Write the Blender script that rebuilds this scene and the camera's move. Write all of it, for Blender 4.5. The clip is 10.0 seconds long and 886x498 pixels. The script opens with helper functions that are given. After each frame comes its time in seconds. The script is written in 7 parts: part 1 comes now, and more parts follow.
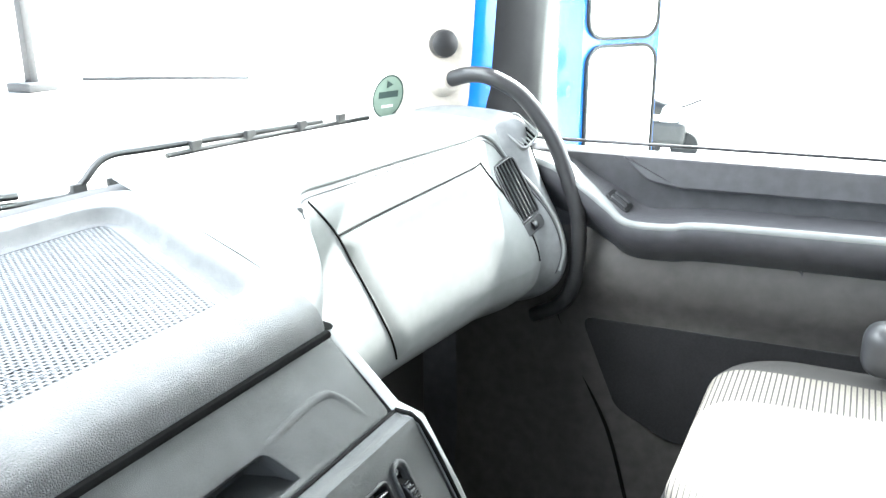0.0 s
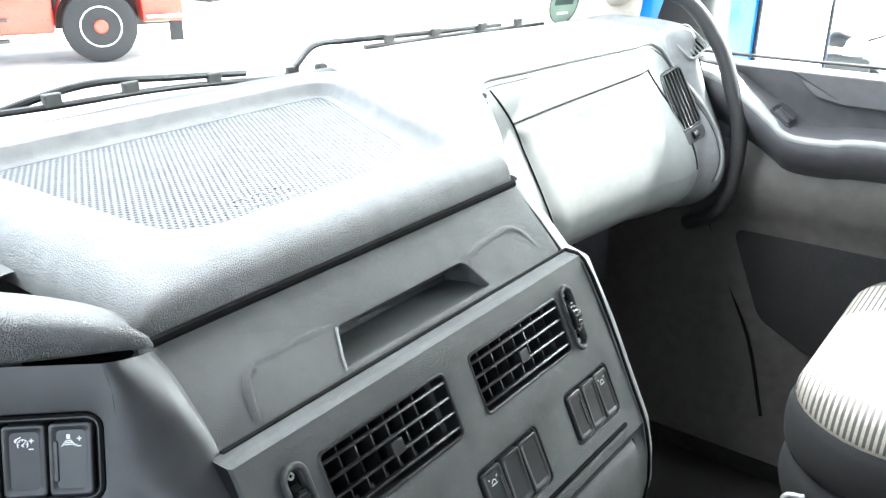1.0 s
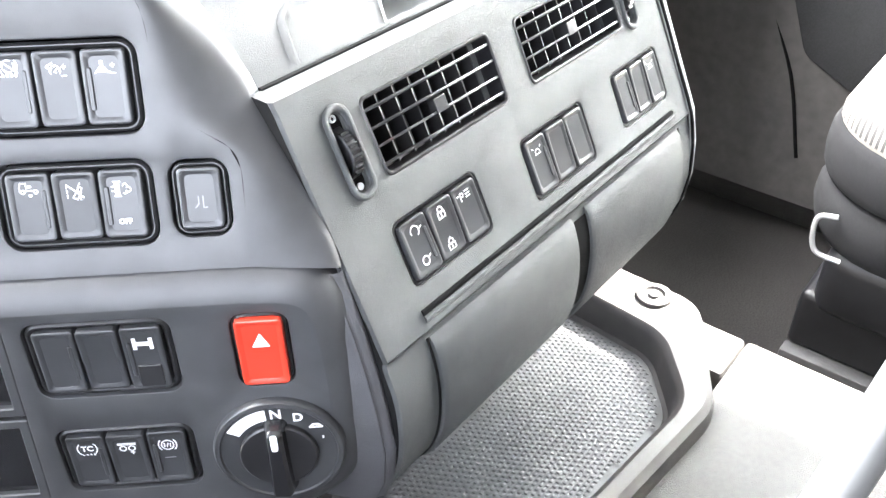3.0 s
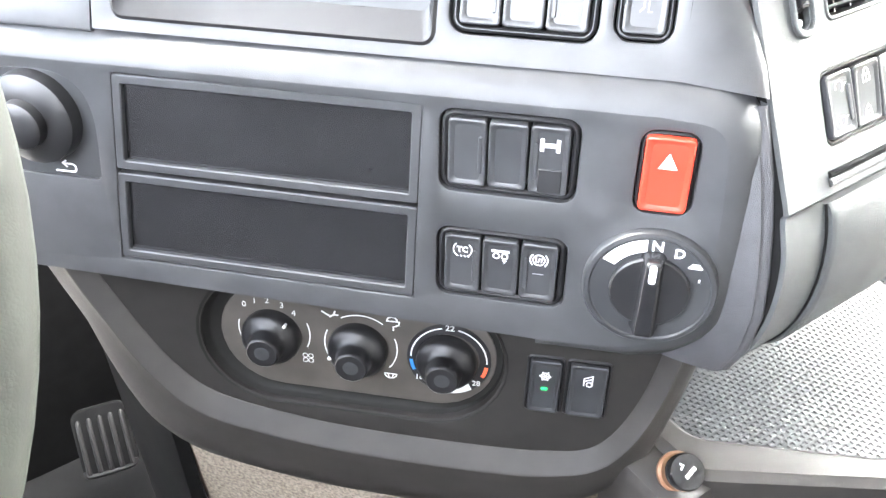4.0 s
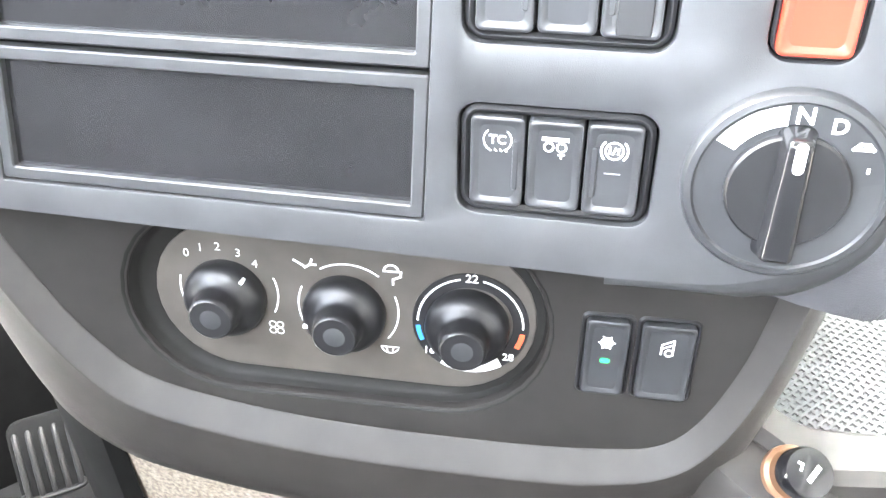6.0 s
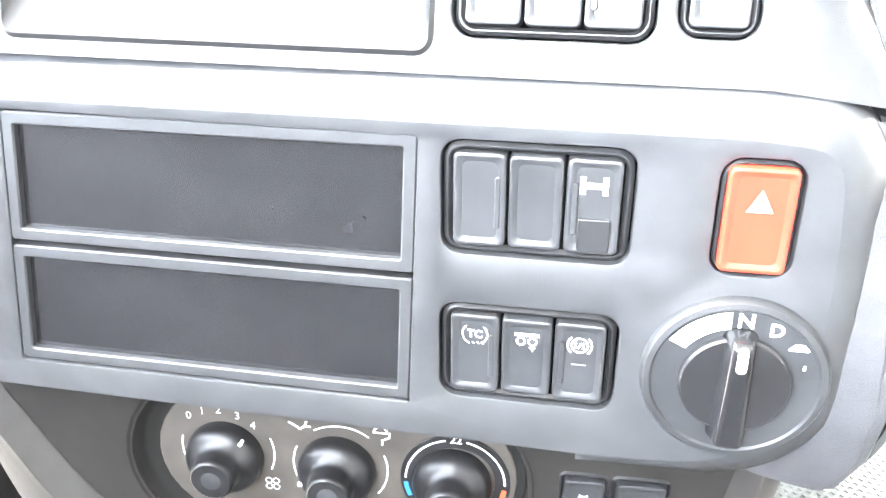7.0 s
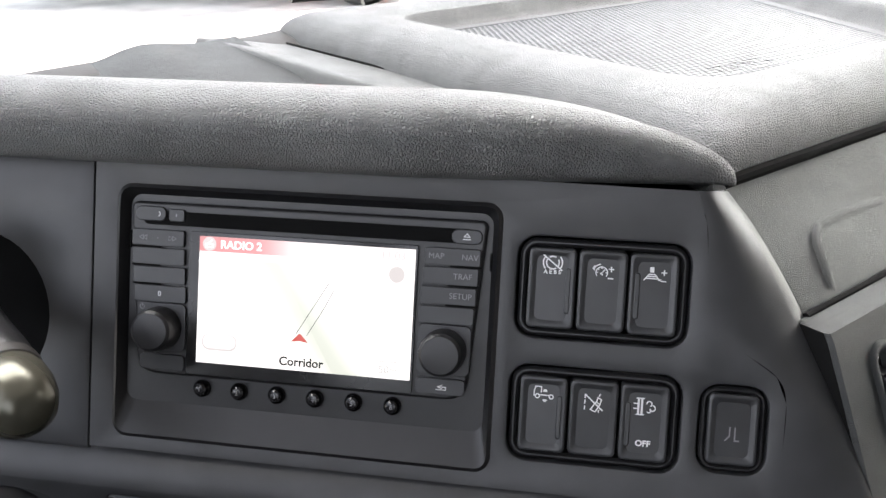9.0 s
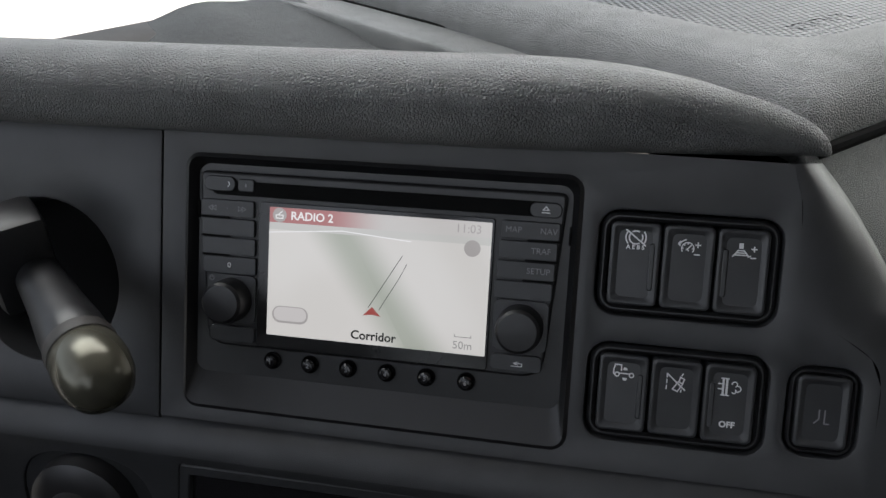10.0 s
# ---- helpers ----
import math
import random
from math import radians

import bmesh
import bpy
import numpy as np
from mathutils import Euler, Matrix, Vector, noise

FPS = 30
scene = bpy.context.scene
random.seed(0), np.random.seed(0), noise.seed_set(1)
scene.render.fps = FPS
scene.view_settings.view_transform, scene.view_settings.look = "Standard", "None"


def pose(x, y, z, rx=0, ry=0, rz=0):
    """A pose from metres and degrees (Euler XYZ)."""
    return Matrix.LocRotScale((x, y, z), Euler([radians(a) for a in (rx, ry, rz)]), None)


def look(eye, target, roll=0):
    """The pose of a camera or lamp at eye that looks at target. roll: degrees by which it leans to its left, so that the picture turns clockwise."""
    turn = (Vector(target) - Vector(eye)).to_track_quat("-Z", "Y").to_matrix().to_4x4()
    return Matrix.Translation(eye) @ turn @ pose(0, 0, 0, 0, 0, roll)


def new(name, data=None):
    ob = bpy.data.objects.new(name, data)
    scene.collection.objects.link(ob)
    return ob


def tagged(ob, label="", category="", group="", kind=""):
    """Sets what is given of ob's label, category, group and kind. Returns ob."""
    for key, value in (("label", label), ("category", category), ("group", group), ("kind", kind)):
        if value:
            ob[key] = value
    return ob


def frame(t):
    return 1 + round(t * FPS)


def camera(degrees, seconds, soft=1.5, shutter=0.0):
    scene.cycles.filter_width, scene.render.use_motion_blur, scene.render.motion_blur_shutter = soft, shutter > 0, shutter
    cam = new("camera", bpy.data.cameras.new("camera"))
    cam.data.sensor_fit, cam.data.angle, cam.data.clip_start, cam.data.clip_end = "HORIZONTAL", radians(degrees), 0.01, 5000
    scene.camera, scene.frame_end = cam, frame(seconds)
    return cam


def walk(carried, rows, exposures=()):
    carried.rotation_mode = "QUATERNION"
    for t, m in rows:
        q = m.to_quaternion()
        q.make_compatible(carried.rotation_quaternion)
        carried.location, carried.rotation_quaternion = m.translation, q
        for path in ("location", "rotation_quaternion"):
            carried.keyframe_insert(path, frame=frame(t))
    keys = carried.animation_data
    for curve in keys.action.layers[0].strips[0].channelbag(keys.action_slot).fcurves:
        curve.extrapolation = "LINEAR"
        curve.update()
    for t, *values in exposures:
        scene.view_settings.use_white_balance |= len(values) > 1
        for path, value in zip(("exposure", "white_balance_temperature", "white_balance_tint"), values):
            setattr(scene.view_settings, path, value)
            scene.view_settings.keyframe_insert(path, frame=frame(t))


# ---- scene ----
cam = camera(55.07, 10.0, soft=1.4)
PATH = [
    (0, (0.1307, 0.2609, 1.2474), (1.7754, 1.2179, 0.6317), -0.76),
    (0.5, (0.0398, 0.2004, 1.2511), (1.4953, 1.4040, 0.5933), -0.81),
    (1, (-0.0043, 0.1998, 1.2378), (1.3909, 1.4033, 0.4600), -0.06),
    (1.5, (-0.0007, 0.1962, 1.2140), (1.3506, 1.3406, 0.2842), -0.53),
    (2, (0.0011, 0.1785, 1.1733), (1.2910, 1.2508, 0.0841), -0.48),
    (2.2, (0.0024, 0.1705, 1.1514), (1.2468, 1.2203, -0.0102), -1.20),
    (3.3, (-0.0661, 0.2029, 1.1614), (1.0041, 1.3417, -0.0867), -1.04),
    (3.5, (-0.1040, 0.1969, 1.1458), (0.8592, 1.4375, -0.0924), -1.10),
    (4, (-0.1509, 0.2328, 1.0808), (0.6509, 1.5810, -0.1599), -0.53),
    (4.5, (-0.1230, 0.3114, 0.9706), (0.6650, 1.6628, -0.2755), -0.73),
    (5, (-0.1155, 0.3341, 0.9139), (0.6928, 1.6968, -0.3066), -0.59),
    (6.5, (-0.1070, 0.3313, 0.9542), (0.7456, 1.6967, -0.2327), -1.00),
    (7, (-0.1067, 0.3261, 0.9919), (0.8000, 1.7651, -0.0603), -1.16),
    (7.5, (-0.1009, 0.3083, 1.0384), (0.8409, 1.7809, 0.0666), -1.26),
    (8, (-0.1183, 0.3045, 1.1084), (0.8706, 1.7864, 0.1995), -0.72),
    (8.5, (-0.1459, 0.3234, 1.1563), (0.8359, 1.8343, 0.2884), -0.96),
    (9, (-0.1268, 0.3542, 1.1535), (0.8721, 1.8564, 0.2901), -0.63),
    (9.5, (-0.1106, 0.3704, 1.1363), (0.8765, 1.8855, 0.2819), -0.88),
    (10, (-0.1341, 0.3783, 1.1577), (0.7637, 1.8826, 0.1927), -1.63),
]
EXPOSURES = [(0, 3.35, 5950, 6), (0.5, 2.72, 5900, 4), (1, 3.3, 6000, 6), (1.5, 3.85, 6000, 8), (2, 4.45, 6050, 10), (3.4, 5.4, 6400, 13), (4, 6.1, 6450, 11), (4.5, 6.65, 6480, 10), (5, 6.75, 6500, 9), (6.5, 7.15, 6500, 9), (7, 7.25, 6500, 9), (7.5, 6.85, 6550, 12),
             (8, 5.75, 6550, 13), (8.5, 4.0, 6600, 14), (9, 2.55, 6600, 14), (9.5, 1.8, 6500, 13), (10, 1.25, 6450, 11)]
walk(cam, [(t, look(eye, aim, roll)) for t, eye, aim, roll in PATH], EXPOSURES)

# the cab's parts stand a little askew to one another: each has its own axes
CAB = pose(0.0270, -0.0135, 0.0049, -0.012, 0.938, 3.992)
FASCIA_AXES = pose(0.0345, -0.0248, 0.0088, -1.588, 0.692, 3.277)
FOOT_AXES = pose(0.0323, 0.0110, -0.0107, 1.370, -0.024, 3.497)
WHEEL_AXES = pose(0.0180, 0.0088, -0.0077, 0.935, 0.537, 2.559)
STALK_AXES = pose(0.0317, 0.0257, -0.0185, 1.595, -2.068, -0.218)
TRAY_AXES = FASCIA_AXES @ pose(0, 0.2, 0.029) @ Matrix.Diagonal((0.955, 0.955, 1, 1)) @ pose(0, -0.2, 0)
LOWER_AXES = pose(-0.0140, -0.0200, 0.0179, -1.521, 0.881, -0.237)

# ---- light ----
world = bpy.data.worlds.new("sky")
scene.world = world
world.use_nodes = True
wn = world.node_tree
sky = wn.nodes.new("ShaderNodeTexSky")
sky.sky_type, sky.sun_disc = "NISHITA", False
SUN_WAY = CAB.to_3x3() @ Vector((-0.68, 0.14, -0.66)).normalized()
sky.sun_elevation = math.asin(-SUN_WAY.z)
sky.sun_rotation = math.atan2(-SUN_WAY.x, -SUN_WAY.y)
sky.air_density, sky.dust_density, sky.ozone_density = 1.0, 3.0, 1.0
haze = wn.nodes.new("ShaderNodeHueSaturation")
haze.inputs["Saturation"].default_value = 0.35
wn.links.new(sky.outputs[0], haze.inputs["Color"])
wn.links.new(haze.outputs[0], wn.nodes["Background"].inputs[0])
wn.nodes["Background"].inputs[1].default_value = 0.15
sun = new("sun", bpy.data.lights.new("sun", "SUN"))
sun.data.energy, sun.data.angle, sun.data.color = 5.0, radians(0.5), (1.0, 0.95, 0.87)
sun.matrix_world = look(-SUN_WAY * 30, (0, 0, 0))


def window_light(name, m, width, height, watts, colour):
    """The sky's light through a window's opening."""
    lamp = new(name, bpy.data.lights.new(name, "AREA"))
    lamp.data.shape, lamp.data.size, lamp.data.size_y, lamp.data.energy, lamp.data.color = "RECTANGLE", width, height, watts, colour
    lamp.matrix_world = CAB @ m
    return lamp


window_light("windscreen_light", look((0.55, 1.10, 1.60), (0.55, 0.55, 0.95)), 1.9, 0.36, 8.0, (1.0, 0.985, 0.965))
window_light("driver_window_light", look((-0.66, 0.30, 1.34), (0.4, 0.35, 0.9)), 1.0, 0.70, 0.24, (1.0, 0.985, 0.965))
window_light("passenger_window_light", look((1.70, 0.30, 1.34), (0.9, 0.80, 0.85)), 1.0, 0.70, 2.0, (1.0, 1.0, 0.98))


# ---- materials ----
def material(name, colour, rough=0.5, metal=0.0, vary=0.12, scale=40.0, bump=0.0, bump_scale=900.0, kind="noise", spec=0.5,
             second=None, coat=0.0, stain=0.06, stain_scale=6.0, drift=0.03, deep=0.0011):
    """A surface with grain at two scales: fine relief and a slow drift of tone and gloss."""
    m = bpy.data.materials.new(name)
    m.use_nodes = True
    t = m.node_tree
    b = t.nodes["Principled BSDF"]
    b.inputs["Roughness"].default_value, b.inputs["Metallic"].default_value = rough, metal
    b.inputs["Specular IOR Level"].default_value, b.inputs["Coat Weight"].default_value = spec, coat
    at = t.nodes.new("ShaderNodeTexCoord").outputs["Object"]

    def tex(size, detail=4.0):
        n = t.nodes.new("ShaderNodeTexNoise")
        n.inputs["Scale"].default_value, n.inputs["Detail"].default_value = size, detail
        t.links.new(at, n.inputs["Vector"])
        return n.outputs[0]

    def ramp(fac, a, z, lo=0.3, hi=0.7):
        r = t.nodes.new("ShaderNodeMapRange")
        r.inputs[1].default_value, r.inputs[2].default_value = lo, hi
        r.inputs[3].default_value, r.inputs[4].default_value = a, z
        t.links.new(fac, r.inputs[0])
        return r.outputs[0]

    mix = t.nodes.new("ShaderNodeMix")
    mix.data_type = "RGBA"
    other = second or tuple(min(1.0, c * (1 + 2 * vary)) for c in colour)
    mix.inputs[6].default_value = (*[c * (1 - vary) for c in colour], 1)
    mix.inputs[7].default_value = (*other, 1)
    t.links.new(ramp(tex(scale), 0, 1), mix.inputs[0])
    hue = t.nodes.new("ShaderNodeHueSaturation")
    t.links.new(ramp(tex(stain_scale), 1 - 2 * stain, 1 + stain), hue.inputs["Value"])
    t.links.new(mix.outputs[2], hue.inputs["Color"])
    t.links.new(hue.outputs[0], b.inputs["Base Color"])
    t.links.new(ramp(tex(stain_scale * 3), max(0.02, rough - drift), min(1, rough + drift)), b.inputs["Roughness"])
    if bump:
        if kind == "leather":
            bent = t.nodes.new("ShaderNodeTexNoise")
            bent.inputs["Scale"].default_value, bent.inputs["Detail"].default_value = bump_scale * 0.7, 2.0
            t.links.new(at, bent.inputs["Vector"])
            shift = t.nodes.new("ShaderNodeVectorMath")
            shift.operation, shift.inputs[1].default_value, shift.inputs[2].default_value = "MULTIPLY_ADD", (0.55 / bump_scale,) * 3, (0, 0, 0)
            t.links.new(bent.outputs["Color"], shift.inputs[0])
            t.links.new(at, shift.inputs[2])
            v = t.nodes.new("ShaderNodeTexVoronoi")
            v.feature = "DISTANCE_TO_EDGE"
            v.inputs["Scale"].default_value = bump_scale
            t.links.new(shift.outputs[0], v.inputs["Vector"])
            height = ramp(v.outputs["Distance"], 0, 1, 0.0, 0.30)
        elif kind == "weave":
            w = t.nodes.new("ShaderNodeTexWave")
            w.inputs["Scale"].default_value, w.inputs["Distortion"].default_value = bump_scale, 0.6
            t.links.new(at, w.inputs["Vector"])
            height = w.outputs[0]
        else:
            height = tex(bump_scale, 2.0)
        n = t.nodes.new("ShaderNodeBump")
        n.inputs["Strength"].default_value, n.inputs["Distance"].default_value = bump, deep
        t.links.new(height, n.inputs["Height"])
        t.links.new(n.outputs[0], b.inputs["Normal"])
    return m


def glowing(name, colour, strength, rough=0.15):
    m = material(name, (0.02, 0.02, 0.02), rough, vary=0.0, stain=0.0)
    b = m.node_tree.nodes["Principled BSDF"]
    b.inputs["Emission Color"].default_value, b.inputs["Emission Strength"].default_value = (*colour, 1), strength
    return m


def clear(name, tint):
    """A thin pane: clear, with a mirror gloss that grows towards grazing."""
    m = bpy.data.materials.new(name)
    m.use_nodes = True
    t = m.node_tree
    t.nodes.remove(t.nodes["Principled BSDF"])
    see, gloss, mix, fres = (t.nodes.new("ShaderNode" + k) for k in ("BsdfTransparent", "BsdfGlossy", "MixShader", "Fresnel"))
    see.inputs[0].default_value, gloss.inputs["Roughness"].default_value, fres.inputs[0].default_value = (*tint, 1), 0.02, 1.4
    less = t.nodes.new("ShaderNodeMath")
    less.operation, less.inputs[1].default_value = "MULTIPLY", 0.3
    t.links.new(fres.outputs[0], less.inputs[0])
    t.links.new(less.outputs[0], mix.inputs[0])
    t.links.new(see.outputs[0], mix.inputs[1])
    t.links.new(gloss.outputs[0], mix.inputs[2])
    t.links.new(mix.outputs[0], t.nodes["Material Output"].inputs[0])
    return m


M_PAD = material("grained_soft_plastic", (0.145, 0.149, 0.149), 0.44, bump=1.0, bump_scale=660, kind="leather", spec=0.5, stain=0.015, deep=0.0009)
M_TRAYPAD = material("grained_tray_plastic", (0.128, 0.132, 0.133), 0.48, bump=1.0, bump_scale=660, kind="leather", spec=0.45, stain=0.015, deep=0.0009)
# pad plastic darkened: the sunken dash top's shade is put into its colour
M_TOP = material("shaded_dash_top_plastic", (0.046, 0.048, 0.048), 0.5, bump=1.0, bump_scale=660, kind="leather", spec=0.4, stain=0.015, deep=0.0009)
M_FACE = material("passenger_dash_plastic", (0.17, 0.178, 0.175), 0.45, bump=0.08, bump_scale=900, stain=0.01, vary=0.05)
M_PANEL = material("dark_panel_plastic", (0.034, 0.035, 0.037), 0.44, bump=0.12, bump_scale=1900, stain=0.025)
M_VENTPANEL = material("grey_panel_plastic", (0.045, 0.048, 0.049), 0.50, bump=0.5, bump_scale=1300, kind="leather", stain=0.015, spec=0.4)
M_TRIM = material("console_trim_plastic", (0.024, 0.0215, 0.0195), 0.58, bump=0.15, bump_scale=2000, stain=0.025)
M_BLACK = material("black_plastic", (0.011, 0.011, 0.012), 0.38, bump=0.06, bump_scale=2500)
M_PEDAL = material("black_pedal_rubber", (0.011, 0.0105, 0.010), 0.6, spec=0.3)
M_GLOSS = material("gloss_black_plastic", (0.012, 0.012, 0.013), 0.16)
M_DEEP = material("deep_black_plastic", (0.006, 0.006, 0.006), 0.9, spec=0.1)
M_SWITCH = material("switch_plastic", (0.027, 0.028, 0.030), 0.36, bump=0.05, bump_scale=1900)
M_KEY = material("key_plastic", (0.030, 0.031, 0.033), 0.42, bump=0.05, bump_scale=1900)
M_PRINT = material("white_print", (0.75, 0.76, 0.76), 0.5, vary=0.02)
M_FAINT = material("faded_print", (0.22, 0.22, 0.23), 0.5, vary=0.02)
M_RED = material("red_switch_plastic", (0.46, 0.035, 0.017), 0.34, vary=0.04, coat=0.2)
M_REDPRINT = material("red_print", (0.7, 0.10, 0.04), 0.5, vary=0.02)
M_BLUEPRINT = material("blue_print", (0.03, 0.22, 0.55), 0.5, vary=0.02)
M_GREEN = glowing("green_light", (0.02, 0.75, 0.18), 0.05)
M_TAUPE = material("taupe_plate_plastic", (0.058, 0.052, 0.045), 0.5, bump=0.1, bump_scale=2500)
M_STONE = material("speckled_tunnel_cover", (0.24, 0.205, 0.165), 0.8, vary=0.35, scale=320, bump=0.9, bump_scale=420)
# passenger dash plastic toned down, with the end's shade put into the colour
M_CAP = material("shaded_dash_end_plastic", (0.140, 0.147, 0.150), 0.5, bump=0.15, bump_scale=900, stain=0.01)
# darker than the heater panel: the shade inside the recess is in the colour
M_RECESS = material("shaded_recess_plastic", (0.008, 0.0075, 0.007), 0.65, bump=0.08, bump_scale=2200, spec=0.25)
M_HEATER = material("heater_panel_plastic", (0.0155, 0.014, 0.0128), 0.62, bump=0.12, bump_scale=2000, stain=0.02, spec=0.3)
M_RUBBER = material("ribbed_rubber", (0.058, 0.061, 0.065), 0.42, bump=0.1, bump_scale=1500)
M_TUBE = material("rubber_handle", (0.018, 0.018, 0.019), 0.42, bump=0.08, bump_scale=1800)
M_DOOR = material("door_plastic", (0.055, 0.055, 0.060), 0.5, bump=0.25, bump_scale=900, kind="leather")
M_DOORLOW = material("door_lower_plastic", (0.064, 0.060, 0.056), 0.6, bump=0.25, bump_scale=900, kind="leather")
M_PILLAR = material("beige_pillar_trim", (0.42, 0.38, 0.33), 0.6, bump=0.2, bump_scale=900)
M_HEAD = material("cab_lining", (0.25, 0.25, 0.25), 0.9, bump=0.4, bump_scale=600)
M_CARPET = material("dark_carpet", (0.034, 0.032, 0.030), 0.95, vary=0.3, scale=300, bump=0.9, bump_scale=700)
M_MAT = material("grey_floor_cover", (0.017, 0.016, 0.0142), 0.7, vary=0.2, scale=200, bump=0.5, bump_scale=800)
M_CLOTHDARK = material("dark_seat_cloth", (0.009, 0.009, 0.0095), 0.9, vary=0.2, scale=300, bump=0.6, bump_scale=900)
M_STEEL = material("bright_steel", (0.62, 0.62, 0.62), 0.35, 0.6)
M_BLUE = material("blue_paint", (0.010, 0.16, 0.62), 0.25, coat=0.6, vary=0.03)
M_REDPAINT = material("red_paint", (0.62, 0.055, 0.03), 0.3, coat=0.5, vary=0.05)
M_WHITEPAINT = material("white_paint", (0.75, 0.75, 0.74), 0.35, vary=0.04)
M_TYRE = material("tyre_rubber", (0.022, 0.022, 0.023), 0.85, bump=0.5, bump_scale=60)
M_DARKMETAL = material("dark_chassis", (0.05, 0.05, 0.05), 0.6, bump=0.3, bump_scale=200)
def striped_cloth():
    """Cream cloth with thin dark lines along the seat, darker towards the front edge and on the far side."""
    m = material("striped_seat_cloth", (0.26, 0.24, 0.205), 0.9, vary=0.1, scale=300, bump=0.8, bump_scale=900)
    t = m.node_tree
    b = t.nodes["Principled BSDF"]
    cream = b.inputs["Base Color"].links[0].from_socket
    at = t.nodes.new("ShaderNodeTexCoord").outputs["Object"]
    axes = t.nodes.new("ShaderNodeSeparateXYZ")
    t.links.new(at, axes.inputs[0])
    wave = t.nodes.new("ShaderNodeTexWave")
    wave.bands_direction, wave.inputs["Scale"].default_value = "Y", 38.0
    t.links.new(at, wave.inputs["Vector"])

    def cut(socket, lo, hi):
        r = t.nodes.new("ShaderNodeMapRange")
        r.inputs[1].default_value, r.inputs[2].default_value = lo, hi
        t.links.new(socket, r.inputs[0])
        return r.outputs[0]

    def most(a, c, how):
        n = t.nodes.new("ShaderNodeMath")
        n.operation = how
        t.links.new(a, n.inputs[0])
        t.links.new(c, n.inputs[1])
        return n.outputs[0]

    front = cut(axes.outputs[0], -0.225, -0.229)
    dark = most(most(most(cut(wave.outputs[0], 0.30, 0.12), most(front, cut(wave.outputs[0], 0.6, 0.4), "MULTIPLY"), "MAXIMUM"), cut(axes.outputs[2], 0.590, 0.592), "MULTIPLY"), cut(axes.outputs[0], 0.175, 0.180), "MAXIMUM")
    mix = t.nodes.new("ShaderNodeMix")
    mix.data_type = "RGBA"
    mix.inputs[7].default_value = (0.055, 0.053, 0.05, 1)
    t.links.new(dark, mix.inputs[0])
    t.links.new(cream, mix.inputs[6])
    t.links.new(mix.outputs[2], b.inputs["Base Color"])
    return m


M_GROUND = material("concrete_ground", (0.42, 0.41, 0.39), 0.9, vary=0.15, scale=2.0, bump=0.4, bump_scale=60, stain=0.12, stain_scale=0.3)
M_GLASS = clear("window_glass", (0.95, 0.98, 0.96))
M_MIRROR = material("mirror_glass", (0.85, 0.86, 0.87), 0.02, 1.0, vary=0.0, stain=0.0)
M_CLOTH = striped_cloth()
M_STICKER = material("sticker_paper", (0.22, 0.30, 0.24), 0.6, vary=0.05)
M_STICKERDARK = material("sticker_ink", (0.03, 0.06, 0.05), 0.6)


# ---- shapes ----
def frame_of(yaw, tilt, d):
    """A panel's own axes: x along it, y up it, z out of it towards the driver; d is its distance from the origin."""
    a, b = radians(yaw), radians(tilt)
    u = Vector((math.cos(a), math.sin(a), 0))
    h = Vector((math.sin(a), -math.cos(a), 0))
    n = h * math.cos(b) + Vector((0, 0, math.sin(b)))
    v = -h * math.sin(b) + Vector((0, 0, math.cos(b)))
    m = Matrix((u, v, n)).transposed().to_4x4()
    return Matrix.Translation(n * d) @ m


UPPER = frame_of(-43.5, 22, -0.1314)
LOWER = LOWER_AXES @ frame_of(-43.5, 5, -0.4037)
CLIMATE = FOOT_AXES @ frame_of(-43.5, 0, -0.5035) @ Matrix.Translation((0, 0.61, 0)) @ Matrix.Rotation(radians(-9), 4, "X") @ Matrix.Translation((0, -0.61, 0))
VENTS = frame_of(0, 24.5, -0.0793)
HERE = CAB


def on(panel, u, v, n=0.0):
    return panel @ Matrix.Translation((u, v, n))


def thing(name, m, label, category, group="", kind=""):
    ob = new(name)
    ob.empty_display_size = 0.02
    ob.matrix_world = HERE @ m
    return tagged(ob, label, category, group, kind)


def part(name, bm, mat, parent=None, label="", smooth=False, at=None):
    """Links a bmesh as one mesh object under a thing or a part; at: its place in the parent's axes."""
    bmesh.ops.recalc_face_normals(bm, faces=bm.faces)
    me = bpy.data.meshes.new(name)
    bm.to_mesh(me)
    bm.free()
    me.materials.append(mat)
    if smooth:
        me.shade_smooth()
        me.set_sharp_from_angle(angle=radians(smooth if smooth is not True else 40))
        for f in me.polygons:
            if len(f.vertices) > 8:
                f.use_smooth = False
    ob = new(name, me)
    if parent is not None:
        ob.parent = parent
    if at is not None:
        ob.matrix_basis = at
    if label:
        ob["label"] = label
    return ob


def solid(name, bm, mat, label, category, group="", kind="", smooth=True, m=None):
    """A thing that is one mesh."""
    ob = part(name, bm, mat, smooth=smooth)
    ob.matrix_world = HERE @ (m or Matrix.Identity(4))
    return tagged(ob, label, category, group, kind)


def rrect(w, h, r, cx=0.0, cy=0.0, seg=5):
    """A rectangle with rounded corners, anticlockwise."""
    r = max(min(r, w / 2 - 1e-5, h / 2 - 1e-5), 1e-5)
    out = []
    for sx, sy, a0 in ((1, -1, -90), (1, 1, 0), (-1, 1, 90), (-1, -1, 180)):
        for k in range(seg + 1):
            a = radians(a0 + 90 * k / seg)
            out.append((cx + sx * (w / 2 - r) + r * math.cos(a), cy + sy * (h / 2 - r) + r * math.sin(a)))
    return out


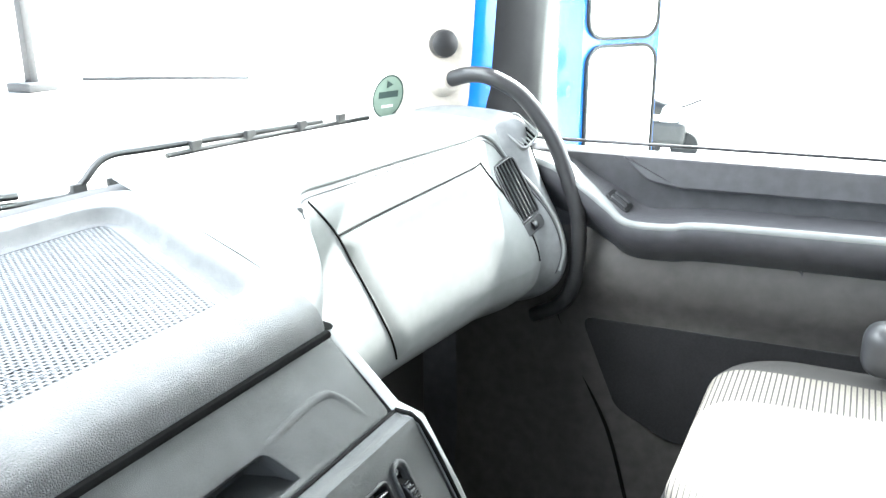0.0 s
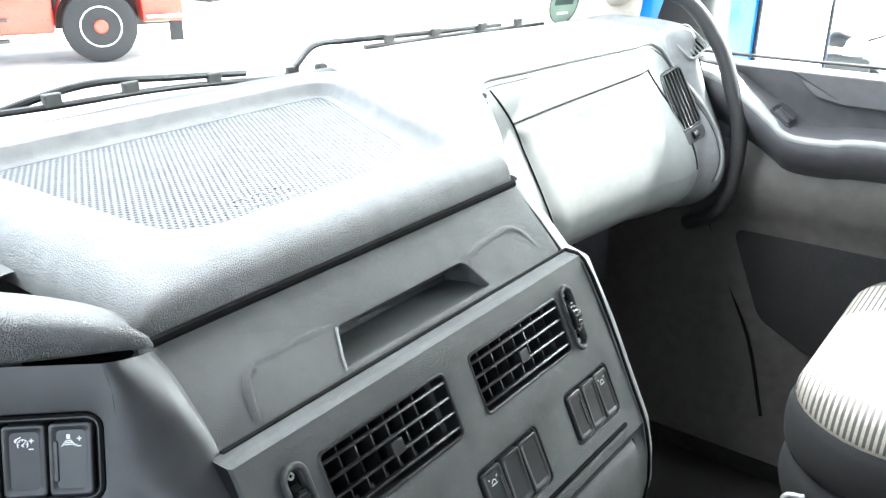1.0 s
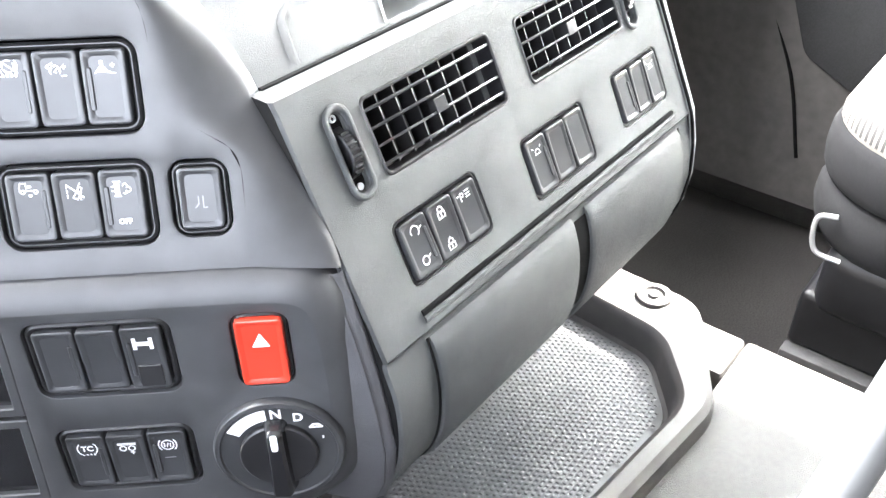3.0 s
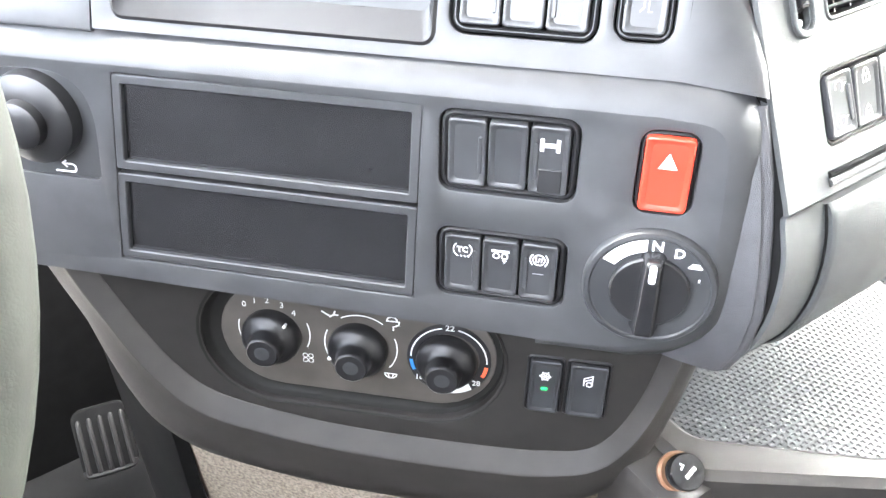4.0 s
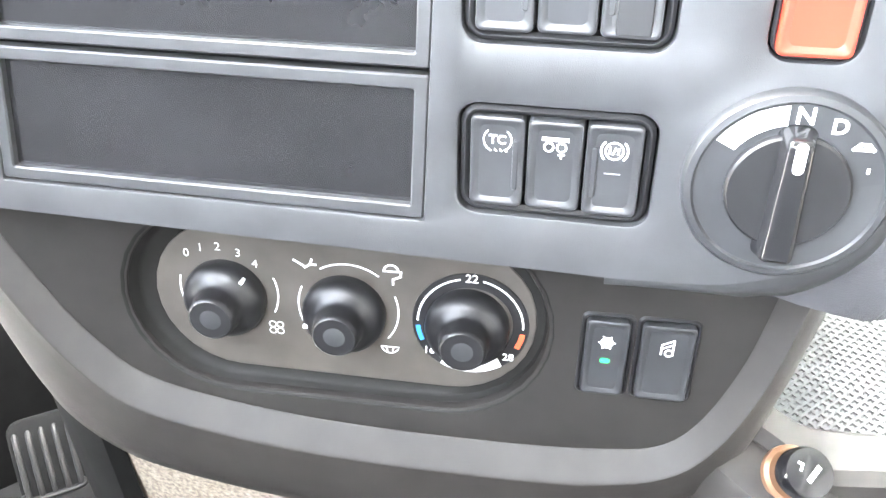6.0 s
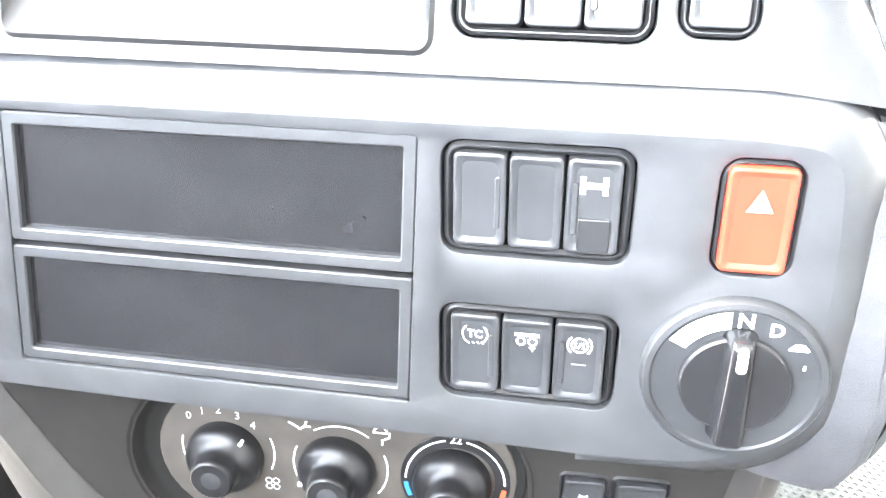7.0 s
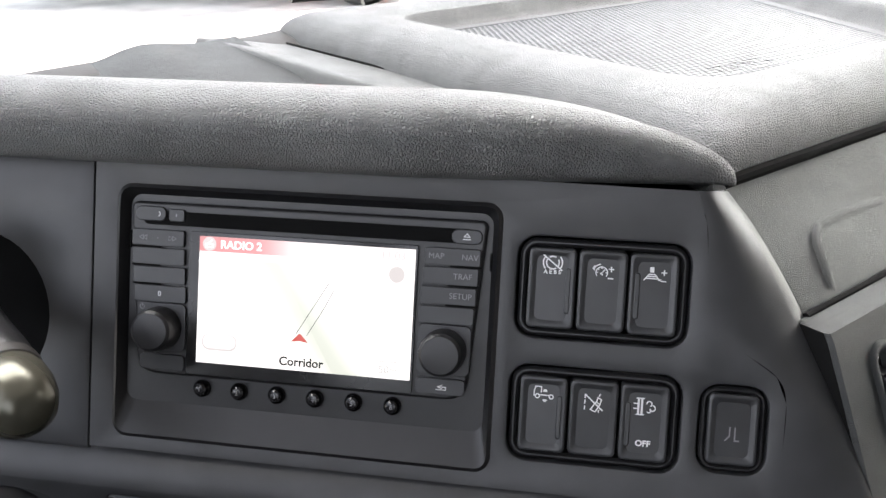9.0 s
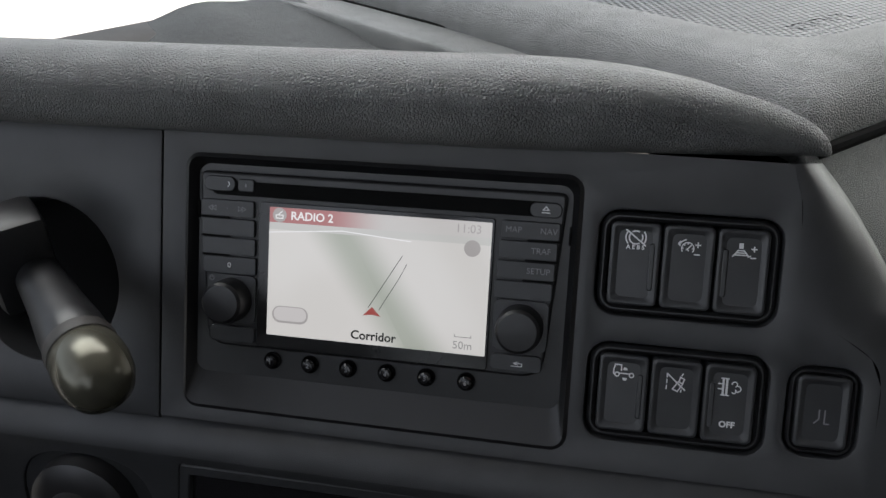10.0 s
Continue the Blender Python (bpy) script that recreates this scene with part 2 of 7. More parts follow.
def circle(r, cx=0.0, cy=0.0, seg=32):
    return [(cx + r * math.cos(2 * math.pi * k / seg), cy + r * math.sin(2 * math.pi * k / seg)) for k in range(seg)]


def inset(loop, d):
    """The loop moved inwards by d (outwards where d is negative); it runs anticlockwise."""
    out, n = [], len(loop)
    for i in range(n):
        a, b, c = Vector(loop[i - 1]), Vector(loop[i]), Vector(loop[(i + 1) % n])
        e1, e2 = (b - a), (c - b)
        if e1.length < 1e-9 or e2.length < 1e-9:
            out.append(tuple(b))
            continue
        e1.normalize(), e2.normalize()
        n1, n2 = Vector((-e1.y, e1.x)), Vector((-e2.y, e2.x))
        s = n1 + n2
        k = max(0.5, s.dot(n1))
        out.append(tuple(b + s / k * d))
    return out


def ring(bm, loop, z):
    return [bm.verts.new((x, y, z)) for x, y in loop]


def bridge(bm, a, b):
    n = len(a)
    for i in range(n):
        bm.faces.new((a[i], a[(i + 1) % n], b[(i + 1) % n], b[i]))


def plate(loop, z0, z1, bevel=0.0, dome=0.0, bm=None):
    """A slab with the outline loop from z0 to z1, its upper edge rounded; dome lifts its middle."""
    bm = bm or bmesh.new()
    rows = [ring(bm, loop, z0)]
    if bevel:
        rows.append(ring(bm, loop, z1 - bevel))
        for a in (30, 60, 90):
            rows.append(ring(bm, inset(loop, bevel * (1 - math.cos(radians(a)))), z1 - bevel + bevel * math.sin(radians(a))))
    else:
        rows.append(ring(bm, loop, z1))
    for a, b in zip(rows, rows[1:]):
        bridge(bm, a, b)
    if dome:
        cx = sum(x for x, _ in loop) / len(loop)
        cy = sum(y for _, y in loop) / len(loop)
        last = rows[-1]
        for k in (0.7, 0.35):
            nxt = [bm.verts.new((cx + (v.co.x - cx) * k / (1 if k == 0.7 else 0.7), cy + (v.co.y - cy) * k / (1 if k == 0.7 else 0.7),
                                 z1 + dome * (1 - k * k))) for v in last]
            bridge(bm, last, nxt)
            last = nxt
        bm.faces.new(last)
    else:
        bm.faces.new(rows[-1])
    bm.faces.new(rows[0][::-1])
    return bm


def holed(outer, holes, depth, edge=0.0015, skirt=0.0, rim=0.0):
    """A flat panel at z = 0 with holes through it, whose edges roll over and drop by depth; skirt: the outer edge's drop."""
    bm = bmesh.new()
    loops = [outer] + [h[::-1] for h in holes]
    tops = []
    for lp in loops:
        vs = ring(bm, lp, 0.0)
        for i in range(len(vs)):
            bm.edges.new((vs[i], vs[(i + 1) % len(vs)]))
        tops.append(vs)
    bmesh.ops.triangle_fill(bm, use_beauty=True, use_dissolve=False, edges=bm.edges[:])
    for i, (lp, vs) in enumerate(zip(loops, tops)):
        drop = (skirt if i == 0 else depth)
        if not drop:
            continue
        last = vs
        for a in (45, 90):
            k, z = edge * math.sin(radians(a)), -edge * (1 - math.cos(radians(a)))
            nxt = ring(bm, inset(lp, -k), z)
            bridge(bm, last, nxt)
            last = nxt
        nxt = ring(bm, inset(lp, -edge), -drop)
        bridge(bm, last, nxt)
    return bm


def capsule(ax, ay, bx, by, r, seg=14):
    """A round-ended bar's outline from (ax, ay) to (bx, by), anticlockwise."""
    lean = math.degrees(math.atan2(by - ay, bx - ax))
    return [(bx + r * math.cos(radians(lean - 90 + 180 * k / seg)), by + r * math.sin(radians(lean - 90 + 180 * k / seg))) for k in range(seg + 1)] + \
           [(ax + r * math.cos(radians(lean + 90 + 180 * k / seg)), ay + r * math.sin(radians(lean + 90 + 180 * k / seg))) for k in range(seg + 1)]


def frame_ring(outer, inner, z0, z1, edge=0.001):
    """A rim between two outlines with as many points each."""
    bm = bmesh.new()
    a0, a1, a2 = ring(bm, outer, z0), ring(bm, outer, z1 - edge), ring(bm, inset(outer, edge), z1)
    b2, b1, b0 = ring(bm, inset(inner, -edge), z1), ring(bm, inner, z1 - edge), ring(bm, inner, z0)
    for p, q in ((a0, a1), (a1, a2), (a2, b2), (b2, b1), (b1, b0)):
        bridge(bm, p, q)
    return bm


def box(x0, x1, y0, y1, z0, z1, bevel=0.0, bm=None):
    bm = bm or bmesh.new()
    made = bmesh.ops.create_cube(bm, size=1.0)["verts"]
    for v in made:
        v.co = ((x0 + x1) / 2 + v.co.x * (x1 - x0), (y0 + y1) / 2 + v.co.y * (y1 - y0), (z0 + z1) / 2 + v.co.z * (z1 - z0))
    if bevel:
        bmesh.ops.bevel(bm, geom=list({e for v in made for e in v.link_edges}), offset=bevel, segments=2, affect="EDGES", profile=0.5)
    return bm


def turned(profile, seg=40, bm=None):
    """A body turned about z from (radius, height) pairs, closed at both ends."""
    bm = bm or bmesh.new()
    rows = [ring(bm, circle(max(r, 1e-4), seg=seg), z) for r, z in profile]
    for a, b in zip(rows, rows[1:]):
        bridge(bm, a, b)
    bm.faces.new(rows[0][::-1])
    bm.faces.new(rows[-1])
    return bm


def loft(rows, close=False, bm=None):
    """Skins rows of points, each with the same number; close joins each row's ends."""
    bm = bm or bmesh.new()
    vs = [[bm.verts.new(p) for p in row] for row in rows]
    n = len(rows[0])
    for a, b in zip(vs, vs[1:]):
        for i in range(n if close else n - 1):
            j = (i + 1) % n
            bm.faces.new((a[i], a[j], b[j], b[i]))
    return bm


def smooth_line(points, steps=8, closed=False):
    """A Catmull-Rom curve through points."""
    p = [Vector(q) for q in points]
    out = []
    n = len(p)
    for i in range(n if closed else n - 1):
        a = p[i - 1] if (i or closed) else p[0] * 2 - p[1]
        b, c = p[i], p[(i + 1) % n]
        d = p[(i + 2) % n] if (i + 2 < n or closed) else p[-1] * 2 - p[-2]
        for k in range(steps):
            t = k / steps
            out.append(0.5 * ((2 * b) + (c - a) * t + (2 * a - 5 * b + 4 * c - d) * t * t + (3 * b - a - 3 * c + d) * t ** 3))
    if not closed:
        out.append(p[-1])
    return out


def tube(points, radius, seg=12, steps=8, bm=None, closed=False):
    line = smooth_line(points, steps, closed)
    bm = bm or bmesh.new()
    rows, side = [], None
    for i, p in enumerate(line):
        d = (line[min(i + 1, len(line) - 1)] - line[max(i - 1, 0)]).normalized()
        side = (side - d * side.dot(d)).normalized() if side else d.orthogonal().normalized()
        up = d.cross(side)
        rows.append([bm.verts.new(p + (side * math.cos(2 * math.pi * k / seg) + up * math.sin(2 * math.pi * k / seg)) * radius) for k in range(seg)])
    for a, b in zip(rows, rows[1:]):
        bridge(bm, a, b)
    if closed:
        bridge(bm, rows[-1], rows[0])
    else:
        bm.faces.new(rows[0][::-1])
        bm.faces.new(rows[-1])
    return bm


def moved(bm, m):
    bmesh.ops.transform(bm, matrix=m, verts=bm.verts)
    return bm


def letters(text, size, parent, mat=None, x=0.0, y=0.0, z=0.0, name="lettering", turn=0.0, bold=0.0, align="CENTER"):
    """Raised words in the built-in font."""
    cu = bpy.data.curves.new(name, "FONT")
    cu.body, cu.size, cu.align_x, cu.align_y, cu.extrude, cu.resolution_u, cu.offset = text, size, align, "CENTER", 0.0001, 3, bold
    tmp = bpy.data.objects.new(name, cu)
    me = bpy.data.meshes.new_from_object(tmp)
    bpy.data.objects.remove(tmp)
    bpy.data.curves.remove(cu)
    me.materials.append(mat or M_PRINT)
    ob = new(name, me)
    ob.parent = parent
    ob.matrix_basis = Matrix.Translation((x, y, z)) @ Matrix.Rotation(turn, 4, "Z")
    return ob


def strokes(lines, width, z, name, parent, mat=None, x=0.0, y=0.0, k=1.0):
    """A printed sign of straight strokes: each line is a run of points."""
    bm = bmesh.new()
    for line in lines:
        if len(line) > 5:
            pts = [Vector((px * k + x, py * k + y)) for px, py in line]
            pairs = []
            for i, p in enumerate(pts):
                d = (pts[min(i + 1, len(pts) - 1)] - pts[max(i - 1, 0)]).normalized()
                s = Vector((-d.y, d.x)) * width / 2
                pairs.append((bm.verts.new((*(p - s), z)), bm.verts.new((*(p + s), z))))
            for (a0, a1), (b0, b1) in zip(pairs, pairs[1:]):
                bm.faces.new((a0, b0, b1, a1))
            continue
        for (ax, ay), (bx, by) in zip(line, line[1:]):
            a, b = Vector((ax * k + x, ay * k + y)), Vector((bx * k + x, by * k + y))
            d = b - a
            if d.length < 1e-7:
                continue
            d.normalize()
            s = Vector((-d.y, d.x)) * width / 2
            a, b = a - d * width / 2, b + d * width / 2
            q = [bm.verts.new((*p, z)) for p in (a - s, b - s, b + s, a + s)]
            bm.faces.new(q)
    return part(name, bm, mat or M_PRINT, parent)


def arc(r, a0, a1, cx=0.0, cy=0.0, n=14):
    return [(cx + r * math.cos(radians(a0 + (a1 - a0) * k / n)), cy + r * math.sin(radians(a0 + (a1 - a0) * k / n))) for k in range(n + 1)]


# ---- the cab's shell ----
def wall(name, bm, mat, label, category="wall"):
    return solid(name, bm, mat, label, category, kind="structure", smooth=30)


wall("floor", box(-0.62, 1.72, -1.3, 1.5, -0.06, 0.0), M_CARPET, "dark carpeted cab floor", "floor")
wall("wall_rear", box(-0.62, 1.72, -1.36, -1.3, -0.06, 1.95), M_HEAD, "light fabric lining of the cab's rear wall")
wall("ceiling", box(-0.62, 1.72, -1.36, 1.05, 1.95, 2.0), M_HEAD, "light fabric headlining", "ceiling")
wall("wall_left_lower", box(-0.70, -0.62, -1.36, 1.2, -0.06, 0.95), M_DOOR, "dark door lining on the driver's side")
wall("wall_left_rear", box(-0.70, -0.62, -1.36, -0.2, 0.95, 2.0), M_HEAD, "light lining behind the driver's window")
wall("wall_left_header", box(-0.70, -0.62, -0.2, 1.05, 1.72, 2.0), M_HEAD, "light lining over the driver's window")
wall("wall_right_rear", box(1.72, 1.80, -1.36, -0.25, 0.93, 2.0), M_HEAD, "light lining behind the passenger window")
wall("wall_right_header", box(1.72, 1.80, -0.25, 1.05, 1.72, 2.0), M_HEAD, "light lining over the passenger window")
wall("wall_front_header", box(-0.62, 1.72, 1.05, 1.12, 1.75, 2.0), M_HEAD, "light lining over the windscreen")
wall("wall_right_lower", box(1.72, 1.80, -1.36, 1.36, -0.06, 0.93), M_DOOR, "dark outer skin below the passenger window")
wall("wall_front_lower", box(-0.62, 1.72, 1.27, 1.33, -0.06, 0.93), M_DEEP, "black bulkhead below the windscreen")

# windscreen: a bowed pane that leans back
def foot(x):
    """How far ahead the windscreen's foot lies at x."""
    return 1.15 - 0.14 * (x - 0.6) ** 2


def screen_point(u, v):
    x = -0.62 + u * 2.2
    return Vector((x, foot(x) + 0.02 - 0.16 * v, 0.985 + 0.80 * v))


bm = loft([[screen_point(i / 24, j / 8) for i in range(25)] for j in range(9)])
pane = part("window_1", bm, M_GLASS, smooth=True)
tagged(pane, "large clear bowed windscreen", "windscreen", kind="structure")
pane.matrix_world, pane.visible_shadow = CAB, False

bm = box(1.752, 1.757, -0.25, 0.86, 0.93, 1.72)
pane = part("window_2", bm, M_GLASS)
tagged(pane, "clear passenger door window", "window", kind="structure")
pane.matrix_world, pane.visible_shadow = CAB, False

# ---- dashboard: soft pads and body ----
def section_loft(stations, profile):
    """Rows of points: profile(s) gives the points of the section at station s."""
    return loft([profile(s) for s in stations])


TRAY = [(0.288, 0.684), (0.612, 0.684), (0.808, 1.050), (0.290, 1.050), (0.2885, 0.85)]
HERE = FASCIA_AXES
dash = thing("dashboard", Matrix.Translation((0.4, 0.8, 0.9)), "wide dark grey soft plastic truck dashboard", "dashboard")
BACK = Matrix.Translation((-0.4, -0.8, -0.9))


def dash_part(name, bm, mat, label="", smooth=35, axes=FASCIA_AXES):
    """A part of the dash, built in the fascia's axes or in others."""
    return part(name, moved(bm, BACK @ FASCIA_AXES.inverted() @ axes), mat, dash, label, smooth)


def round_poly(pts, radii, seg=8):
    """A polygon with its corners rounded."""
    out, n = [], len(pts)
    for i in range(n):
        a, b, c = Vector(pts[i - 1]), Vector(pts[i]), Vector(pts[(i + 1) % n])
        d1, d2 = (a - b).normalized(), (c - b).normalized()
        r = radii[i]
        half = d1.angle(d2) / 2
        k = r / math.tan(half)
        p0, p1 = b + d1 * k, b + d2 * k
        for s in range(seg + 1):
            t = s / seg
            out.append(tuple((p0 * (1 - t) + b * t) * (1 - t) + (b * (1 - t) + p1 * t) * t))
    return out


# tray pad: a padded frame with a rolled nose round a sunken tray
tray_loop = round_poly(TRAY, (0.05, 0.04, 0.05, 0.05, 0.01))
pad_loop = round_poly([(0.204, 0.615), (0.611, 0.615), (0.895, 1.110), (0.227, 1.160), (0.216, 0.770)], (0.012, 0.008, 0.03, 0.012, 0.06))
bm = bmesh.new()
rows = []
for k, z in ((0.0, 0.970), (0.0, 0.9835), (0.020, 0.9895), (0.06, 0.9955), (0.13, 1.0010), (0.25, 1.0062), (0.45, 1.0095), (0.72, 1.0105), (0.90, 1.0095), (1.0, 1.0065)):
    rows.append([bm.verts.new((a[0] + (b[0] - a[0]) * k, a[1] + (b[1] - a[1]) * k, z)) for a, b in zip(pad_loop, tray_loop)])
for d, z in ((0.002, 1.003), (0.005, 0.995), (0.009, 0.9915), (0.014, 0.9895)):
    rows.append(ring(bm, inset(tray_loop, d), z))
for a, b in zip(rows, rows[1:]):
    bridge(bm, a, b)
dash_part("tray_pad", bm, M_TRAYPAD, "grained soft pad round the sunken tray", axes=TRAY_AXES)

mat_loop = inset(tray_loop, 0.012)
bm = plate(mat_loop, 0.980, 0.9890, 0.001)
dash_part("tray_mat", bm, M_RUBBER, "dark studded rubber tray mat", axes=TRAY_AXES)
# rows of small dimples in the mat
studs = bmesh.new()


def inside(loop, x, y):
    hit = False
    for i in range(len(loop)):
        (x1, y1), (x2, y2) = loop[i - 1], loop[i]
        if (y1 > y) != (y2 > y) and x < (x2 - x1) * (y - y1) / (y2 - y1) + x1:
            hit = not hit
    return hit


def pit_field(bm, loop, z, pitch, r, deep, skip=None):
    """A sheet of cells, each with a small square pit, set in staggered rows."""
    xs, ys = [p[0] for p in loop], [p[1] for p in loop]
    keep = inset(loop, 0.005)
    j, y, h = 0, min(ys), pitch * 0.43
    while y < max(ys):
        x = min(xs) + (pitch / 2 if j % 2 else 0)
        while x < max(xs):
            if inside(keep, x, y):
                c = [bm.verts.new((x + sx * pitch / 2, y + sy * h, z)) for sx, sy in ((-1, -1), (1, -1), (1, 1), (-1, 1))]
                if skip and skip(x, y):
                    bm.faces.new(c)
                else:
                    top = [bm.verts.new((x + sx * r, y + sy * r, z)) for sx, sy in ((-1, -1), (1, -1), (1, 1), (-1, 1))]
                    low = [bm.verts.new((x + sx * r * 0.6, y + sy * r * 0.6, z - deep)) for sx, sy in ((-1, -1), (1, -1), (1, 1), (-1, 1))]
                    bridge(bm, c, top)
                    bridge(bm, top, low)
                    bm.faces.new(low)
            x += pitch
        y += pitch * 0.86
        j += 1


pit_field(studs, mat_loop, 0.9905, 0.0066, 0.0022, 0.0010)
tagged(dash_part("tray_relief", studs, M_RUBBER, smooth=False, axes=TRAY_AXES), kind="stuff")
dash_part("mat_border", frame_ring(mat_loop, inset(mat_loop, 0.013), 0.988, 0.9912, 0.0006), M_RUBBER, axes=TRAY_AXES)
bm = bmesh.new()
for x in (0.390, 0.4125, 0.435):
    box(x, x + 0.0165, 0.7590, 0.7602, 0.989, 0.9909, bm=bm)
    box(x, x + 0.0014, 0.7440, 0.7590, 0.989, 0.9909, bm=bm)
    box(x + 0.0151, x + 0.0165, 0.7440, 0.7590, 0.989, 0.9909, bm=bm)
box(0.380, 0.462, 0.7338, 0.7350, 0.989, 0.9909, bm=bm)
dash_part("embossed_mark", bm, M_RUBBER, "raised plain maker's mark", smooth=False, axes=TRAY_AXES)

# rail along the windscreen and the dash top on the driver's side
def left_top(s):
    x = -0.62 + 0.768 * s
    y0 = 0.80 + 0.25 * (1 - s)
    edge = foot(x) - 0.02
    rows = []
    for k in [i / 16 for i in range(17)]:
        swell = max(0.0, min(1.0, (k - 0.50) / 0.35))
        hump = 0.009 * math.exp(-((s - 0.885) / 0.045) ** 2) * swell * swell * (3 - 2 * swell)
        rows.append((x, y0 + (edge - y0) * k, 0.968 + 0.014 * k + hump))
    return rows


dash_part("top_left", section_loft([i / 60 for i in range(61)], left_top), M_TOP, "grained dash top, its shade put into the colour", axes=STALK_AXES)
bm = bmesh.new()
rows = []
for i in range(33):
    x = -0.6 + 2.15 * i / 32
    e = foot(x)
    low = 0.010 * max(0.0, min(1.0, (0.34 - x) / 0.10))
    rows.append([(x, e - 0.075, 0.988 - low), (x, e - 0.045, 0.999 - low), (x, e - 0.012, 1.002 - low), (x, e + 0.004, 0.995 - low), (x, e + 0.012, 0.97 - low)])
dash_part("windscreen_rail", loft(rows), M_TRIM, "grey rail at the foot of the windscreen", axes=CAB)

# ledge between the driver's dash top and the tray pad
rows = []
edge_line = smooth_line([(0.1900, 0.760, 1.010), (0.1790, 0.836, 1.012), (0.1740, 0.872, 1.013), (0.1665, 0.920, 1.015), (0.1590, 0.991, 1.0175), (0.1510, 1.053, 1.0195), (0.138, 1.110, 1.021)], 6)
joint_line = smooth_line([(0.2200, 0.760, 1.0110), (0.2165, 0.836, 1.0125), (0.2150, 0.872, 1.0125), (0.2125, 0.920, 1.0125), (0.2095, 0.991, 1.0125), (0.2070, 1.053, 1.0125), (0.2030, 1.110, 1.0125)], 6)
for p, q in zip(edge_line, joint_line):
    rows.append([p + Vector((-0.0050, 0, -0.025)), p + Vector((-0.0020, 0, -0.0030)), p + Vector((-0.0008, 0, -0.0006)), p + Vector((0.0012, 0, 0.0002)), p.lerp(q, 0.5), q + Vector((-0.0015, 0, 0)), q + Vector((-0.0005, 0, -0.0010)), q + Vector((0, 0, -0.012))])
dash_part("tray_ledge", loft(rows), M_PAD, "pale ledge beside the tray pad", 50)
dash_part("joint", tube(joint_line, 0.0016, 8, 1), M_DEEP)

# padded brow over the radio panel
BROW_POINTS = [(0.0, 1.1405), (0.010, 1.139), (0.021, 1.142), (0.030, 1.150), (0.034, 1.160), (0.031, 1.170), (0.020, 1.178), (0.0, 1.182), (-0.03, 1.180), (-0.07, 1.165), (-0.10, 1.150)]


BROW = [(p.x, p.y) for p in smooth_line([(n, v, 0) for n, v in BROW_POINTS], 4)]


def brow(s):
    u = -0.98 + 0.707 * s
    end = max(0.0, (s - 0.80) / 0.20)
    drop = 1 - (1 - math.sqrt(max(0.0, 1 - end ** 2.1))) * 0.97
    return [tuple(UPPER @ Vector((u + 0.012 * end * (n > 0.02), 1.1405 + 0.003 * end + (v - 1.1405) * drop, (n * (0.05 + 0.95 * drop) if n > 0 else n) - 0.029 * end ** 1.6))) for n, v in BROW]


dash_part("brow_pad", section_loft([1 - (1 - i / 70) ** 1.8 for i in range(71)], brow), M_PAD, "rounded grained pad above the radio", axes=Matrix.Identity(4))

# pocket strip between the tray pad and the vents
STRIP = Matrix(((1, 0, 0, 0.197), (0, math.cos(radians(45)), -math.sin(radians(45)), 0.5405), (0, math.sin(radians(45)), math.cos(radians(45)), 0.9555), (0, 0, 0, 1))) @ Matrix.Diagonal((1, 1.06, 1, 1))
strip_outer = round_poly([(-0.0025, 0.002), (0.380, 0.002), (0.384, 0.0715), (-0.0055, 0.0715)], (0.004, 0.004, 0.006, 0.006))
pocket_hole = round_poly([(0.1095, 0.0042), (0.2785, 0.0042), (0.2675, 0.0325), (0.1235, 0.0325)], (0.002, 0.003, 0.012, 0.008))
bm = holed(strip_outer, [pocket_hole], 0.010, 0.0015, 0.012)
dash_part("pocket_strip", moved(bm, STRIP), M_VENTPANEL, "grey strip with a finger pocket")
rows = []
for i in range(17):
    s = (0.0, 0.012, 0.988, 1.0)[(0, 1, 2, 3)[i if i < 2 else i - 13]] if i in (0, 1, 15, 16) else i / 16
    f = 0.0 if i in (0, 16) else 1.0
    lo, hi = 0.1080 + 0.1720 * s, 0.1220 + 0.1470 * s
    rows.append([(hi, 0.0350, -0.004), (hi, 0.0335, -0.006 - 0.020 * f), (hi, 0.0300, -0.008 - 0.020 * f), (0.5 * (lo + hi), 0.018, -0.006 - 0.009 * f), (lo, 0.0045, -0.0035 - 0.0010 * f), (lo, 0.0030, -0.003)])
bm = loft(rows)
dash_part("pocket", moved(bm, STRIP), M_VENTPANEL, "recessed finger pocket")
# raised curved shoulder either side of the pocket
for pts, high in (([(0.0335, 0.004), (0.0375, 0.0165), (0.0430, 0.0285), (0.0545, 0.0350)], 1.6), ([(0.052, 0.0347), (0.066, 0.0352), (0.090, 0.0348), (0.121, 0.0335)], 0.35), ([(0.270, 0.0335), (0.305, 0.0375), (0.337, 0.0385), (0.351, 0.030), (0.359, 0.012)], 1.0)):
    bm = bmesh.new()
    line = smooth_line([(x, y, 0) for x, y in pts], 6)
    rows = []
    for i, p in enumerate(line):
        d = (line[min(i + 1, len(line) - 1)] - line[max(i - 1, 0)]).normalized()
        s = Vector((-d.y, d.x, 0))
        e = high * math.sin(math.pi * i / (len(line) - 1)) ** 0.5
        rows.append([p - s * 0.004 + Vector((0, 0, -0.0002)), p - s * 0.001 + Vector((0, 0, 0.0014 * e)), p + s * 0.001 + Vector((0, 0, 0.0011 * e)), p + s * 0.003 + Vector((0, 0, -0.0002))])
    dash_part("crease", moved(loft(rows), STRIP), M_VENTPANEL)

